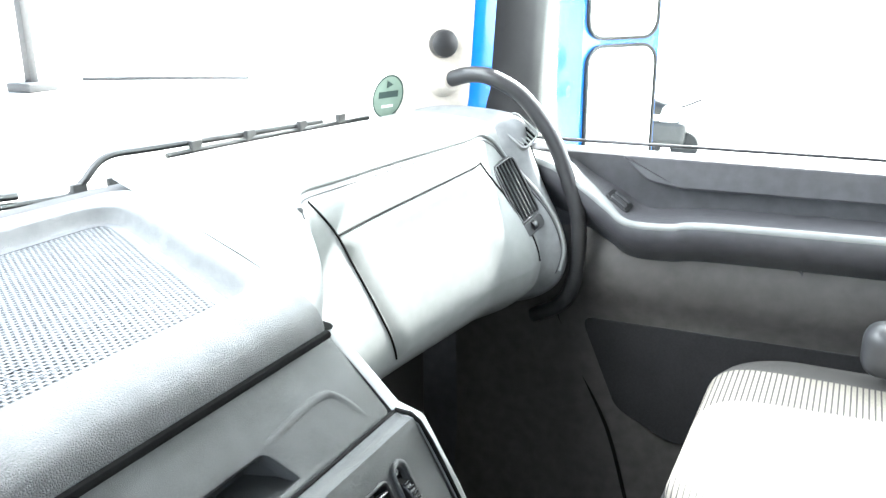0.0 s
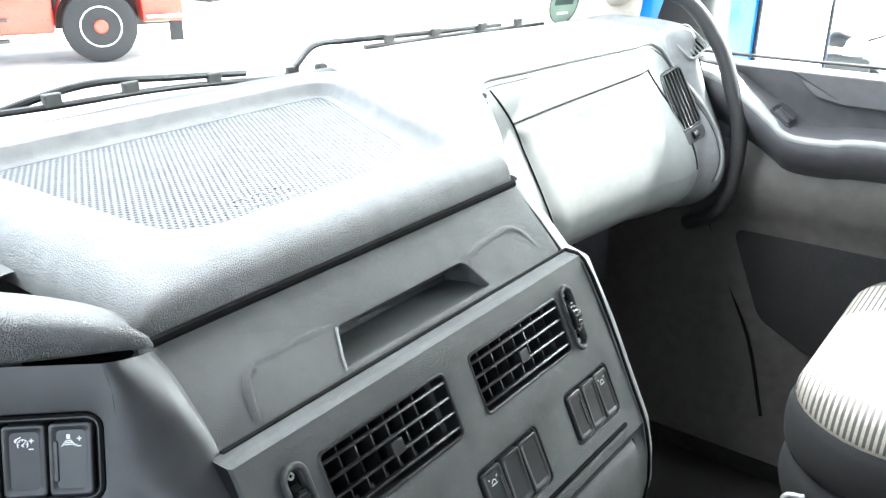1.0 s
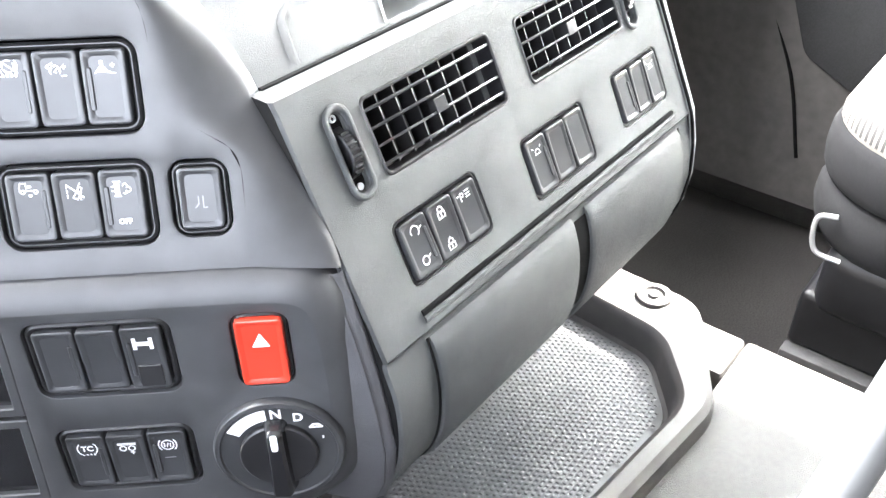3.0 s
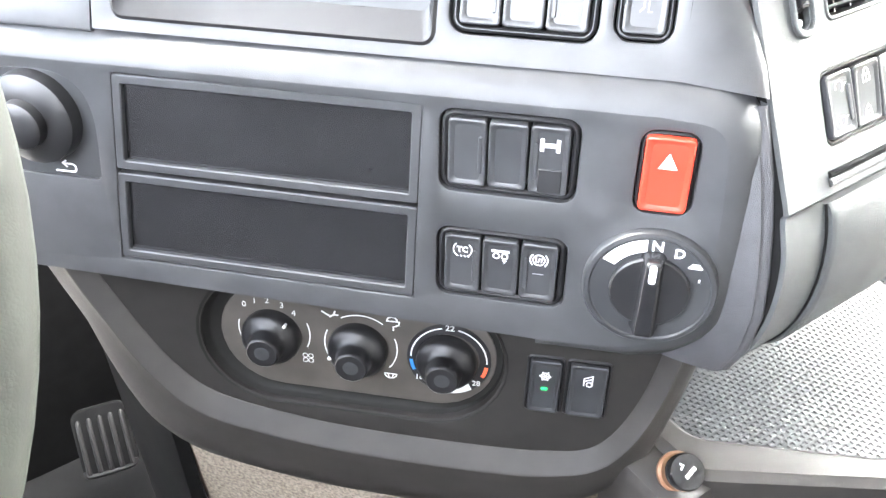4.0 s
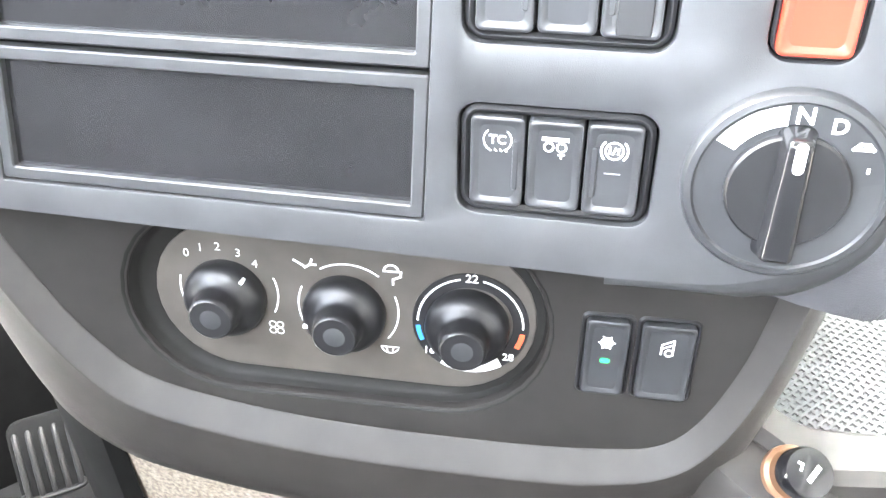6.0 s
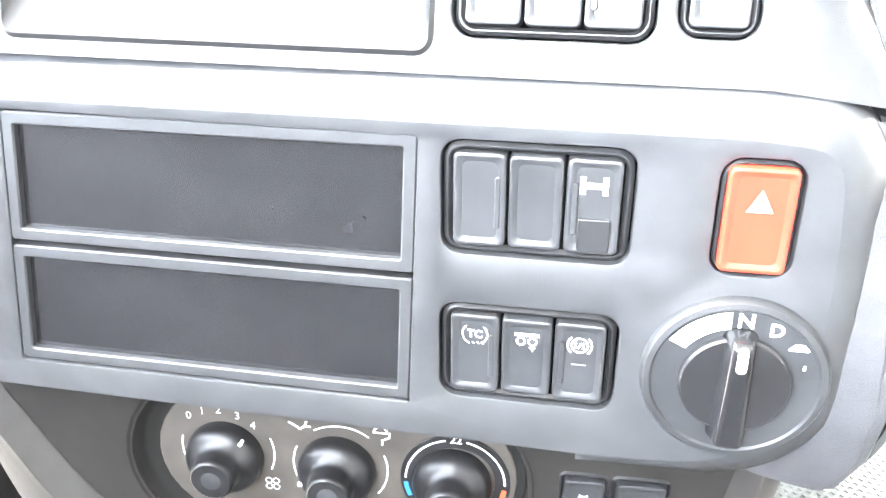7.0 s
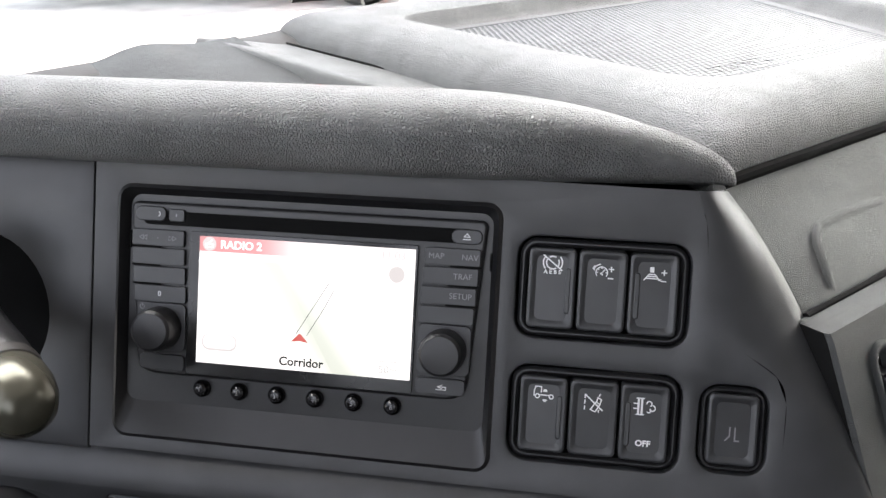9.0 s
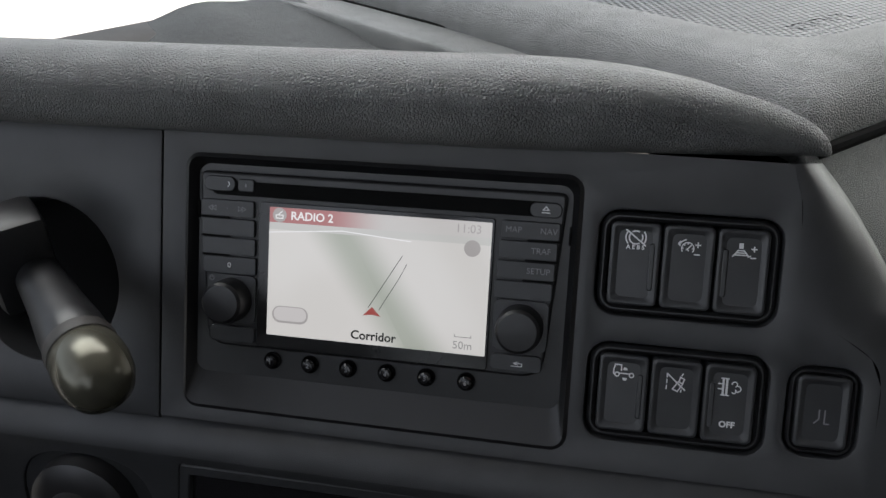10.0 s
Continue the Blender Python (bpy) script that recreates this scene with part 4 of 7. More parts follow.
# edge post by the pedals
rows = []
for z in (0.53, 0.40, 0.28, 0.15, 0.0):
    p = FLANK @ Vector((-0.613, 0, -0.008))
    rows.append([(p.x - 0.012, p.y + 0.20, z), (p.x - 0.010, p.y + 0.01, z), (p.x, p.y - 0.004, z), (p.x + 0.012, p.y - 0.006, z)])
solid("tunnel_edge", loft(rows), M_DEEP, "black edging of the tunnel cover", "edging", kind="structure")


HERE = Matrix.Identity(4)


# ---- switches ----
def sign_aebs(p, z):
    strokes([arc(0.0030, 60, 125, n=8), arc(0.0030, 150, 305, n=12), arc(0.0030, -30, 30, n=6), arc(0.0045, 140, 222, n=8), arc(0.0045, -42, 40, n=8), [(-0.0044, 0.0034), (0.0044, -0.0034)]], 0.0007, z, "sign", p, y=0.0122)
    letters("A E B S", 0.0027, p, x=0.0, y=0.0077, z=z, bold=0.00009)


def sign_cruise(p, z):
    strokes([arc(0.0027, -38, 218, n=16), [(-0.0004, -0.0006), (0.0014, 0.0014)], [(-0.0004, -0.0002), (0.0004, -0.0010)], [(0.0, 0.0027), (0.0, 0.0020)], [(-0.0019, 0.0019), (-0.0014, 0.0014)], [(-0.0027, 0.0), (-0.0020, 0.0)], [(0.0027, 0.0), (0.0020, 0.0)]], 0.00055, z, "sign", p, y=0.0090, x=-0.0006)
    strokes([arc(0.0040, 100, 160, n=6), [(-0.0034, 0.0012), (-0.0042, 0.0018), (-0.0034, 0.0030)]], 0.0006, z, "arrow", p, y=0.0090, x=-0.0006)
    strokes([[(0.0034, 0.0018), (0.0054, 0.0018)], [(0.0044, 0.0028), (0.0044, 0.0008)]], 0.0006, z, "plus", p, y=0.0090, x=-0.0006)
    strokes([[(0.0032, -0.0026), (0.0052, -0.0026)]], 0.0006, z, "minus", p, y=0.0090, x=-0.0006)


def sign_distance(p, z):
    strokes([[(-0.0016, 0.0026), (-0.0016, 0.0040)], [(-0.0008, 0.0040), (-0.0008, 0.0026)]], 0.0011, z, "vehicle", p, y=0.0085)
    strokes([[(-0.0046, -0.0016), (-0.0024, 0.0012), (0.0002, 0.0012), (0.0022, -0.0012)], [(-0.0028, 0.0002), (0.0004, 0.0002)], [(-0.0034, -0.0008), (0.0012, -0.0008)], [(0.0020, -0.0014), (0.0030, -0.0010)]], 0.0006, z, "sign", p, y=0.0085)
    strokes([[(0.0034, 0.0022), (0.0054, 0.0022)], [(0.0044, 0.0032), (0.0044, 0.0012)]], 0.0006, z, "plus", p, y=0.0085)
    strokes([[(0.0032, -0.0018), (0.0052, -0.0018)]], 0.0006, z, "minus", p, y=0.0085)


def sign_level(p, z):
    strokes([[(-0.0046, -0.0010), (-0.0046, 0.0012), (-0.0040, 0.0034), (-0.0012, 0.0034), (-0.0012, 0.0008)], arc(0.0010, 0, 360, -0.0030, -0.0012, 10), arc(0.0010, 0, 360, 0.0036, -0.0012, 10), [(-0.0018, -0.0006), (0.0024, -0.0006)]], 0.0006, z, "sign", p, y=0.0098)
    for y, up in ((0.0014, 1), (-0.0030, -1)):
        strokes([[(-0.0006, y), (0.0006, y)], [(-0.0003, y + 0.0005 * up), (0.0003, y + 0.0005 * up)]], 0.0008, z, "arrow", p, x=0.0006, y=0.0098)


def sign_lane(p, z):
    for y in (0.0036, 0.0008, -0.0020):
        strokes([[(-0.0042, y), (-0.0042, y - 0.0014)]], 0.0006, z, "lane_mark", p, y=0.0078)
    strokes([[(-0.0014, -0.0034), (0.0010, 0.0004), (0.0030, -0.0006), (0.0008, -0.0044), (-0.0014, -0.0034)], [(0.0014, 0.0008), (0.0018, 0.0026), (0.0036, 0.0016), (0.0030, 0.0000)], [(0.0024, 0.0034), (0.0028, 0.0042)], [(0.0024, -0.0036), (0.0024, -0.0044)]], 0.0006, z, "sign", p, y=0.0078)
    strokes([[(-0.0040, 0.0036), (0.0040, -0.0034)]], 0.0007, z, "slash", p, y=0.0078)


def sign_filter(p, z):
    for x in (-0.0030, -0.0014):
        strokes([[(x, 0.0036 - 0.0015 * k), (x, 0.0028 - 0.0015 * k)] for k in range(5)], 0.0010, z, "filter_cell", p, y=0.0080)
    strokes([[(-0.0038, 0.0038), (-0.0006, 0.0038)], [(-0.0038, -0.0040), (-0.0006, -0.0040)], [(-0.0050, 0.0012), (-0.0038, 0.0012)], [(-0.0050, -0.0012), (-0.0038, -0.0012)]], 0.0006, z, "sign", p, y=0.0080)
    strokes([arc(0.0012, -70, 190, 0.0020, 0.0014, 8), arc(0.0014, -140, 90, 0.0034, -0.0006, 8), arc(0.0010, -150, 60, 0.0018, -0.0018, 8)], 0.0006, z, "smoke", p, y=0.0080)
    letters("OFF", 0.0040, p, x=0.0, y=-0.0098, z=z, bold=0.00012)


def sign_axle(p, z):
    strokes([[(-0.0046, 0.0028), (-0.0046, -0.0028)], [(0.0046, 0.0028), (0.0046, -0.0028)]], 0.0022, z, "sign", p, y=0.0095)
    strokes([[(-0.0040, 0.0006), (0.0040, 0.0006)], [(-0.0040, -0.0006), (0.0040, -0.0006)]], 0.0014, z, "axle", p, y=0.0095)
    part("lower_rocker", plate(rrect(0.0135, 0.0150, 0.001, 0.0010, -0.0125), z - 0.0010, z + 0.0009, 0.0006), M_BLACK, p, "dark lower half of the rocker", smooth=40)


def sign_traction(p, z):
    letters("TC", 0.0055, p, y=0.0098, z=z, bold=0.00012)
    strokes([arc(0.0052, 130, 230, -0.0006, 0.0098, 8), arc(0.0052, -50, 50, 0.0006, 0.0098, 8), [(-0.0036, 0.0056), (-0.0028, 0.0050)], [(-0.0010, 0.0056), (-0.0004, 0.0050)], [(0.0012, 0.0056), (0.0018, 0.0050)], [(0.0032, 0.0056), (0.0038, 0.0050)]], 0.0007, z, "sign", p)


def sign_trailer(p, z):
    strokes([[(-0.0052, 0.0042), (0.0052, 0.0042)], [(-0.0052, 0.0032), (0.0052, 0.0032)]], 0.0007, z, "deck", p, y=0.0085)
    strokes([arc(0.0019, 0, 360, -0.0026, 0.0002, 12), arc(0.0019, 0, 360, 0.0026, 0.0002, 12), [(0.0026, -0.0028), (0.0026, -0.0044)], [(0.0016, -0.0030), (0.0036, -0.0030)]], 0.0008, z, "sign", p, y=0.0085)


def sign_brake(p, z):
    strokes([arc(0.0036, 0, 360, n=20), arc(0.0054, 135, 225, n=8), arc(0.0054, -45, 45, n=8), [(-0.0018, -0.0012), (-0.0018, 0.0014)], [(-0.0004, -0.0012), (0.0004, 0.0010)], [(0.0016, -0.0012), (0.0018, 0.0010)]], 0.0008, z, "sign", p, y=0.0090)
    strokes([[(-0.003, 0.0), (0.003, 0.0)]], 0.0007, z, "mark", p, M_FAINT, y=-0.001)


def sign_horn(p, z):
    strokes([arc(0.0035, -60, 200), [(0.0035, 0), (0.006, 0.001)]], 0.0010, z, "sign", p, y=0.010)
    strokes([arc(0.0028, 0, 360), [(0.0028, 0.001), (0.0048, 0.002)]], 0.0010, z, "sign", p, y=-0.010)


def sign_locks(p, z):
    for y, open_ in ((0.011, True), (-0.011, False)):
        strokes([[(-0.003, 0), (0.003, 0), (0.003, -0.004), (-0.003, -0.004), (-0.003, 0)], [(-0.002, 0), (-0.002, 0.002 + 0.0006 * open_), (0.0, 0.004), (0.002, 0.002), (0.002, 0.0008 * open_)], [(0, -0.0012), (0, -0.0028)]], 0.0010, z, "sign", p, y=y)


def sign_lamp(p, z):
    letters("P", 0.0085, p, x=-0.003, y=0.010, z=z)
    strokes([[(-0.007, 0.002), (-0.0058, 0.002)], [(0.001, 0.003), (0.0045, 0.003)], [(0.001, 0.001), (0.0045, 0.001)], [(0.001, -0.001), (0.0045, -0.001)]], 0.0009, z, "sign", p, y=0.010)


def sign_beacon(p, z):
    strokes([[(-0.003, -0.002), (0.003, -0.002)], arc(0.0024, 0, 180, 0, -0.001), [(-0.005, 0.003), (-0.004, 0.0022)], [(0.005, 0.003), (0.004, 0.0022)]], 0.0009, z, "sign", p, y=0.010)


def rocker_shape(w, h, z, groove=0, dished=True):
    """A rocker switch's face: slightly hollow along its length, with a raised frame line."""
    bm = bmesh.new()
    def lap(d, r):
        return rrect(w - 2 * d, h - 2 * d, r)

    rows = [ring(bm, lap(0, 0.0026), z - 0.010), ring(bm, lap(0, 0.0026), z - 0.0014), ring(bm, lap(0.0003, 0.0025), z - 0.0004), ring(bm, lap(0.0010, 0.0022), z)]
    rows += [ring(bm, lap(0.0018, 0.0020), z - 0.0001), ring(bm, lap(0.0038, 0.0030), z - 0.0010)]
    for a, b in zip(rows, rows[1:]):
        bridge(bm, a, b)
    bm.faces.new(rows[-1])
    return bm


def switch_bank(name, m, w, h, cells, label, group="console switches"):
    """A recessed bank of rocker switches; cells: (sign, side of the finger rib) from left to right."""
    s = thing(name, m, label, "switch", group)
    part("housing", frame_ring(rrect(w - 0.0008, h - 0.0008, 0.008), rrect(w - 0.008, h - 0.008, 0.005), -0.012, -0.0012, 0.0015), M_BLACK, s, smooth=40)
    part("backing", plate(rrect(w - 0.004, h - 0.004, 0.006), -0.014, -0.011), M_DEEP, s)
    n = len(cells)
    inner = w - 0.0085
    cw = inner / n
    for i, (sign, rib) in enumerate(cells):
        x = -inner / 2 + cw * (i + 0.5)
        r = part("rocker", rocker_shape(cw - 0.0011, h - 0.009, 0.0012), M_SWITCH, s, smooth=35, at=Matrix.Translation((x, 0, 0)) @ Matrix.Rotation(radians(1.6 if i % 2 else -1.0), 4, "X"))
        if rib:
            part("rib", plate(rrect(0.0026, h * 0.46, 0.0012, rib * (cw / 2 - 0.0042), -0.001), -0.002, 0.0010, 0.0006), M_SWITCH, r, smooth=40)
        if sign:
            sign(r, 0.00035)
    return s


def u_on(panel, spec, n=0.0):
    return on(panel, spec[0], spec[1], n)


switch_bank("switch_bank", u_on(UPPER, S1), S1[2], S1[3], [(sign_aebs, 1), (sign_cruise, 0), (sign_distance, -1)], "three black rocker switches with white brake and cruise signs")
switch_bank("switch_bank", u_on(UPPER, S2), S2[2], S2[3], [(sign_level, 1), (sign_lane, 0), (sign_filter, -1)], "three black rocker switches with white suspension and filter signs")
switch_bank("switch_bank", u_on(LOWER, SW3), SW3[2], SW3[3], [(None, 1), (None, 0), (sign_axle, -1)], "two blank switches and one axle lock switch")
switch_bank("switch_bank", u_on(LOWER, SW4), SW4[2], SW4[3], [(sign_traction, 1), (sign_trailer, 0), (sign_brake, -1)], "three black rocker switches with white traction and brake signs")
switch_bank("switch_bank", FASCIA_AXES @ u_on(VENTS, BANKS[0]), BANKS[0][2], BANKS[0][3], [(sign_horn, 1), (sign_locks, 0), (sign_lamp, 0)], "three black switches for horn, door locks and lamps", "fascia switches")
switch_bank("switch_bank", FASCIA_AXES @ u_on(VENTS, BANKS[1]), BANKS[1][2], BANKS[1][3], [(sign_beacon, 1), (None, 0), (None, 0)], "three black fascia switches, one with a small sign", "fascia switches")
switch_bank("switch_bank", FASCIA_AXES @ u_on(VENTS, BANKS[2]), BANKS[2][2], BANKS[2][3], [(None, 1), (None, 0), (sign_beacon, 0)], "three black fascia switches at the panel's end", "fascia switches")

blank = thing("blanking_plug", u_on(UPPER, BLANK), "single black blank switch plug", "switch", "console switches")
part("housing", frame_ring(rrect(BLANK[2] - 0.0008, BLANK[3] - 0.0008, 0.0075), rrect(BLANK[2] - 0.006, BLANK[3] - 0.006, 0.004), -0.012, -0.001, 0.0015), M_BLACK, blank, smooth=40)
cap = part("cap", rocker_shape(BLANK[2] - 0.007, BLANK[3] - 0.007, 0.0005), M_SWITCH, blank, smooth=35)
strokes([[(-0.0012, 0.003), (-0.0012, -0.001), (-0.003, -0.003)], [(0.0012, 0.003), (0.0012, -0.003), (0.003, -0.003)]], 0.0007, -0.0002, "moulded_mark", cap, M_FAINT, y=-0.002)

hazard = thing("hazard_switch", u_on(LOWER, HAZARD), "bright red hazard warning switch with a white triangle", "switch", "console switches")
part("housing", frame_ring(rrect(HAZARD[2] - 0.0006, HAZARD[3] - 0.0006, 0.0078), rrect(HAZARD[2] - 0.005, HAZARD[3] - 0.005, 0.005), -0.012, -0.0006, 0.0012), M_BLACK, hazard, smooth=40)
button = part("button", rocker_shape(HAZARD[2] - 0.0046, HAZARD[3] - 0.0046, 0.0030), M_RED, hazard, "glossy red rocker", smooth=35)
bm = bmesh.new()
bm.faces.new([bm.verts.new((x, y + 0.0085, 0.0021)) for x, y in ((-0.0052, -0.0045), (0.0052, -0.0045), (0.0, 0.0050))])
part("triangle", bm, M_PRINT, button, "white warning triangle")

# gear selector
selector = thing("gear_selector", on(LOWER, -0.2348, 0.7820), "round black rotary gear selector pointing to neutral", "knob")
part("bezel", turned([(0.0400, -0.004), (0.0400, 0.003), (0.0385, 0.0050), (0.0360, 0.0055), (0.0350, 0.0045), (0.0340, 0.0045), (0.0250, 0.0045)], 64), M_SWITCH, selector, "glossy dark grey dial", smooth=40)
bm = bmesh.new()
rows_o, rows_i = arc(0.0345, 98, 148, n=16), arc(0.0265, 100, 146, n=16)
a = [bm.verts.new((x, y, 0.0049)) for x, y in rows_o]
b = [bm.verts.new((x, y, 0.0049)) for x, y in rows_i]
for i in range(16):
    bm.faces.new((a[i], b[i], b[i + 1], a[i + 1]))
part("white_field", bm, M_PRINT, selector, "white printed arc")
bm = bmesh.new()
rows_o, rows_i = arc(0.0345, -75, 10, n=16), arc(0.0262, -72, 8, n=16)
a = [bm.verts.new((x, y, 0.0048)) for x, y in rows_o]
b = [bm.verts.new((x, y, 0.0048)) for x, y in rows_i]
for i in range(16):
    bm.faces.new((a[i], b[i], b[i + 1], a[i + 1]))
part("grey_field", bm, M_KEY, selector, "grey printed arc")
letters("N", 0.0095, selector, x=0.0012, y=0.0303, z=0.0050, bold=0.0002)
letters("D", 0.0085, selector, x=0.0140, y=0.0270, z=0.0050, bold=0.0002)
strokes([[(-0.003, 0), (-0.001, 0.002), (0.002, 0.002), (0.004, 0.0)], [(-0.002, 0.0), (0.003, 0.0)]], 0.0014, 0.0050, "slow_sign", selector, x=0.0235, y=0.0190)
strokes([[(0, 0.0006), (0, -0.0006)]], 0.0012, 0.0050, "dot", selector, x=0.0275, y=0.0105)
part("knob_base", turned([(0.0235, 0.004), (0.0235, 0.0075), (0.0225, 0.0085), (0.0005, 0.0088)], 48), M_BLACK, selector, smooth=40)
grip_loop = round_poly([(-0.0075, -0.0295), (0.0075, -0.0295), (0.0062, 0.0255), (-0.0062, 0.0255)], (0.004, 0.004, 0.005, 0.005))
bm = bmesh.new()
rows = [ring(bm, inset(grip_loop, d), z) for d, z in ((-0.0015, 0.004), (0.0, 0.008), (0.0008, 0.0120), (0.0020, 0.0150), (0.0034, 0.0160))]
for a, b in zip(rows, rows[1:]):
    bridge(bm, a, b)
bm.faces.new(rows[-1])
grip = part("grip", bm, M_GLOSS, selector, smooth=40)
part("pointer", plate(rrect(0.0042, 0.0125, 0.0020, 0, 0.0178), 0.0158, 0.0164), M_PRINT, grip, "white pointer")

# two empty slots with flat black covers
SLOT_L, SLOT_R = ((-0.5910, 0.7485), (-0.5715, 0.8850)), ((-0.3815, 0.7490), (-0.3750, 0.8830))


def slot_side(side, v):
    (u0, v0), (u1, v1) = side
    return u0 + (u1 - u0) * (v - v0) / (v1 - v0)


for v0, v1 in ((0.8185, 0.8840), (0.7495, 0.8155)):
    mid = ((slot_side(SLOT_L, v0) + slot_side(SLOT_R, v1)) / 2, (v0 + v1) / 2)
    c = thing("slot_cover", on(LOWER, *mid, -0.0015), "empty radio slot with a smooth black cover", "slot cover", "radio slots")
    outer, inner = (round_poly([(slot_side(SLOT_L, v0 + d) + d - mid[0], v0 + d - mid[1]), (slot_side(SLOT_R, v0 + d) - d - mid[0], v0 + d - mid[1]), (slot_side(SLOT_R, v1 - d) - d - mid[0], v1 - d - mid[1]), (slot_side(SLOT_L, v1 - d) + d - mid[0], v1 - d - mid[1])], (r,) * 4) for d, r in ((0.0, 0.002), (0.0062, 0.0012)))
    part("rim", frame_ring(outer, inner, -0.006, 0.0006, 0.0008), M_PANEL, c, "grey rim", smooth=40)
    part("cover", plate(inner, -0.008, -0.0035), M_GLOSS, c, "smooth black cover")
console_part("slot_backing", plate(inset(din_hole, -0.004), -0.014, -0.0095), M_DEEP, "", False, LOWER)

# rotary switch on the steering side, with a return arrow
col = thing("rotary_switch", on(LOWER, -0.6300, 0.8450, 0.0), "black rotary switch with a return arrow beside the wheel", "knob")
cl = [(x + 0.6300, y - 0.8450) for x, y in column_hole]
part("plate", plate(inset(cl, 0.0012), -0.012, -0.0018, 0.001), M_KEY, col, smooth=40)
part("knob", turned([(0.031, -0.002), (0.030, 0.008), (0.024, 0.012), (0.016, 0.013), (0.0155, 0.020), (0.013, 0.022), (0.001, 0.0222)], 40), M_BLACK, col, smooth=40, at=Matrix.Translation((0.0, 0.006, 0)))
strokes([[(0.000, 0.0), (0.012, 0.0)], arc(0.0028, -90, 90, 0.012, 0.0028), [(0.012, 0.0056), (0.006, 0.0056)], [(0.008, 0.0076), (0.0055, 0.0056), (0.008, 0.0036)]], 0.0014, -0.0012, "arrow", col, x=0.004, y=-0.033)

# ---- heater controls ----
heater = thing("heater_controls", on(CLIMATE, -0.430, 0.610, 0.0), "three rotary heater knobs on a taupe plate", "heater controls")
st = [(x + 0.430, y - 0.610) for x, y in stadium]
bm = bmesh.new()
pl = [(x + 0.430, y - 0.610) for x, y in plate_loop]
rows = [ring(bm, [(a[0] + (b[0] - a[0]) * k, a[1] + (b[1] - a[1]) * k) for a, b in zip(st, pl)], z) for k, z in ((-0.06, 0.0004), (0.05, -0.0002), (0.18, -0.0022), (0.36, -0.0075), (0.50, -0.0098), (1.02, -0.0104))]
for a, b in zip(rows, rows[1:]):
    bridge(bm, a, b)
part("recess", bm, M_RECESS, heater, "recess round the plate, darkened for its shade", smooth=50)
part("face_plate", plate(pl, -0.016, -0.0095, 0.0006), M_TAUPE, heater, "taupe dial plate", smooth=40)
ZP = -0.0092
DIALS = [(-0.4995, 0.6190), (-0.4310, 0.6140), (-0.3625, 0.6110)]
KNOBS = [(-0.5010, 0.6155, 40), (-0.4328, 0.6120, 195), (-0.3640, 0.6105, 0)]
for i, (ku, kv, pointing) in enumerate(KNOBS):
    x, y = ku + 0.430, kv - 0.610
    k = part("knob", turned([(0.0232, 0.0), (0.0234, 0.0050), (0.0222, 0.0090), (0.0190, 0.0118), (0.0152, 0.0138), (0.0134, 0.0170), (0.0130, 0.0235), (0.0124, 0.0255), (0.0114, 0.0264), (0.0106, 0.0262)], 40), M_BLACK, heater,
             smooth=40, at=Matrix.Translation((x, y, ZP)))
    part("cap", turned([(0.0107, 0.0255), (0.0098, 0.0252), (0.0060, 0.0262), (0.0005, 0.0266)], 32), M_KEY, k, "grey domed cap", smooth=40)
    if i < 2:
        part("pointer", plate(rrect(0.0022, 0.0060, 0.0005, 0, 0.0195), 0.0060, 0.0112), M_PRINT, k, "white pointer mark", at=Matrix.Rotation(radians(-pointing if i == 0 else 105), 4, "Z"))
for dx, dy, txt in ((-0.0225, 0.0200, "0"), (-0.0140, 0.0240, "1"), (-0.0040, 0.0255, "2"), (0.0075, 0.0225, "3"), (0.0165, 0.0165, "4")):
    letters(txt, 0.0072, heater, x=DIALS[0][0] + 0.430 + dx, y=DIALS[0][1] - 0.610 + dy + 0.002, z=ZP + 0.0003)
kx, ky = DIALS[0][0] + 0.430, DIALS[0][1] - 0.610
strokes([arc(0.0285, 165, 215), ], 0.0010, ZP + 0.0003, "dial_line", heater, x=kx, y=ky)
strokes([arc(0.0285, -25, 22), ], 0.0010, ZP + 0.0003, "dial_line", heater, x=kx, y=ky)
strokes([arc(0.0020, 0, 360, a, b, 8) for a in (-0.0022, 0.0022) for b in (-0.0022, 0.0022)], 0.0007, ZP + 0.0003, "fan_sign", heater, x=kx + 0.026, y=ky - 0.0225)
kx, ky = DIALS[1][0] + 0.430, DIALS[1][1] - 0.610
for a0, a1 in ((52, 122), (155, 215), (-38, 22)):
    strokes([arc(0.0285, a0, a1), ], 0.0010, ZP + 0.0003, "dial_line", heater, x=kx, y=ky)
letters("0", 0.0065, heater, x=kx - 0.0190, y=ky - 0.0265, z=ZP + 0.0003)
strokes([[(-0.006, 0.004), (-0.001, 0.001)], [(0.0, 0.0), (0.003, 0.002), (0.004, 0.005)], [(0.003, 0.002), (0.006, 0.002)]], 0.0014, ZP + 0.0003, "air_sign", heater, x=kx - 0.0235, y=ky + 0.0245)
strokes([arc(0.004, 0, 180, 0, 0.003), [(-0.004, 0.003), (0.004, 0.003)], [(0.001, -0.002), (0.005, 0.0), (0.0055, 0.003)], [(0.001, -0.002), (0.001, -0.005)]], 0.0012, ZP + 0.0003, "air_sign", heater, x=kx + 0.0245, y=ky + 0.0235)
strokes([arc(0.0050, 200, 340, 0, 0.003), [(-0.0048, 0.0022), (0.0048, 0.0022)], [(-0.002, 0.002), (-0.0015, -0.001)], [(0.002, 0.002), (0.0015, -0.001)]], 0.0009, ZP + 0.0003, "demist_sign", heater, x=kx + 0.0235, y=ky - 0.0255)
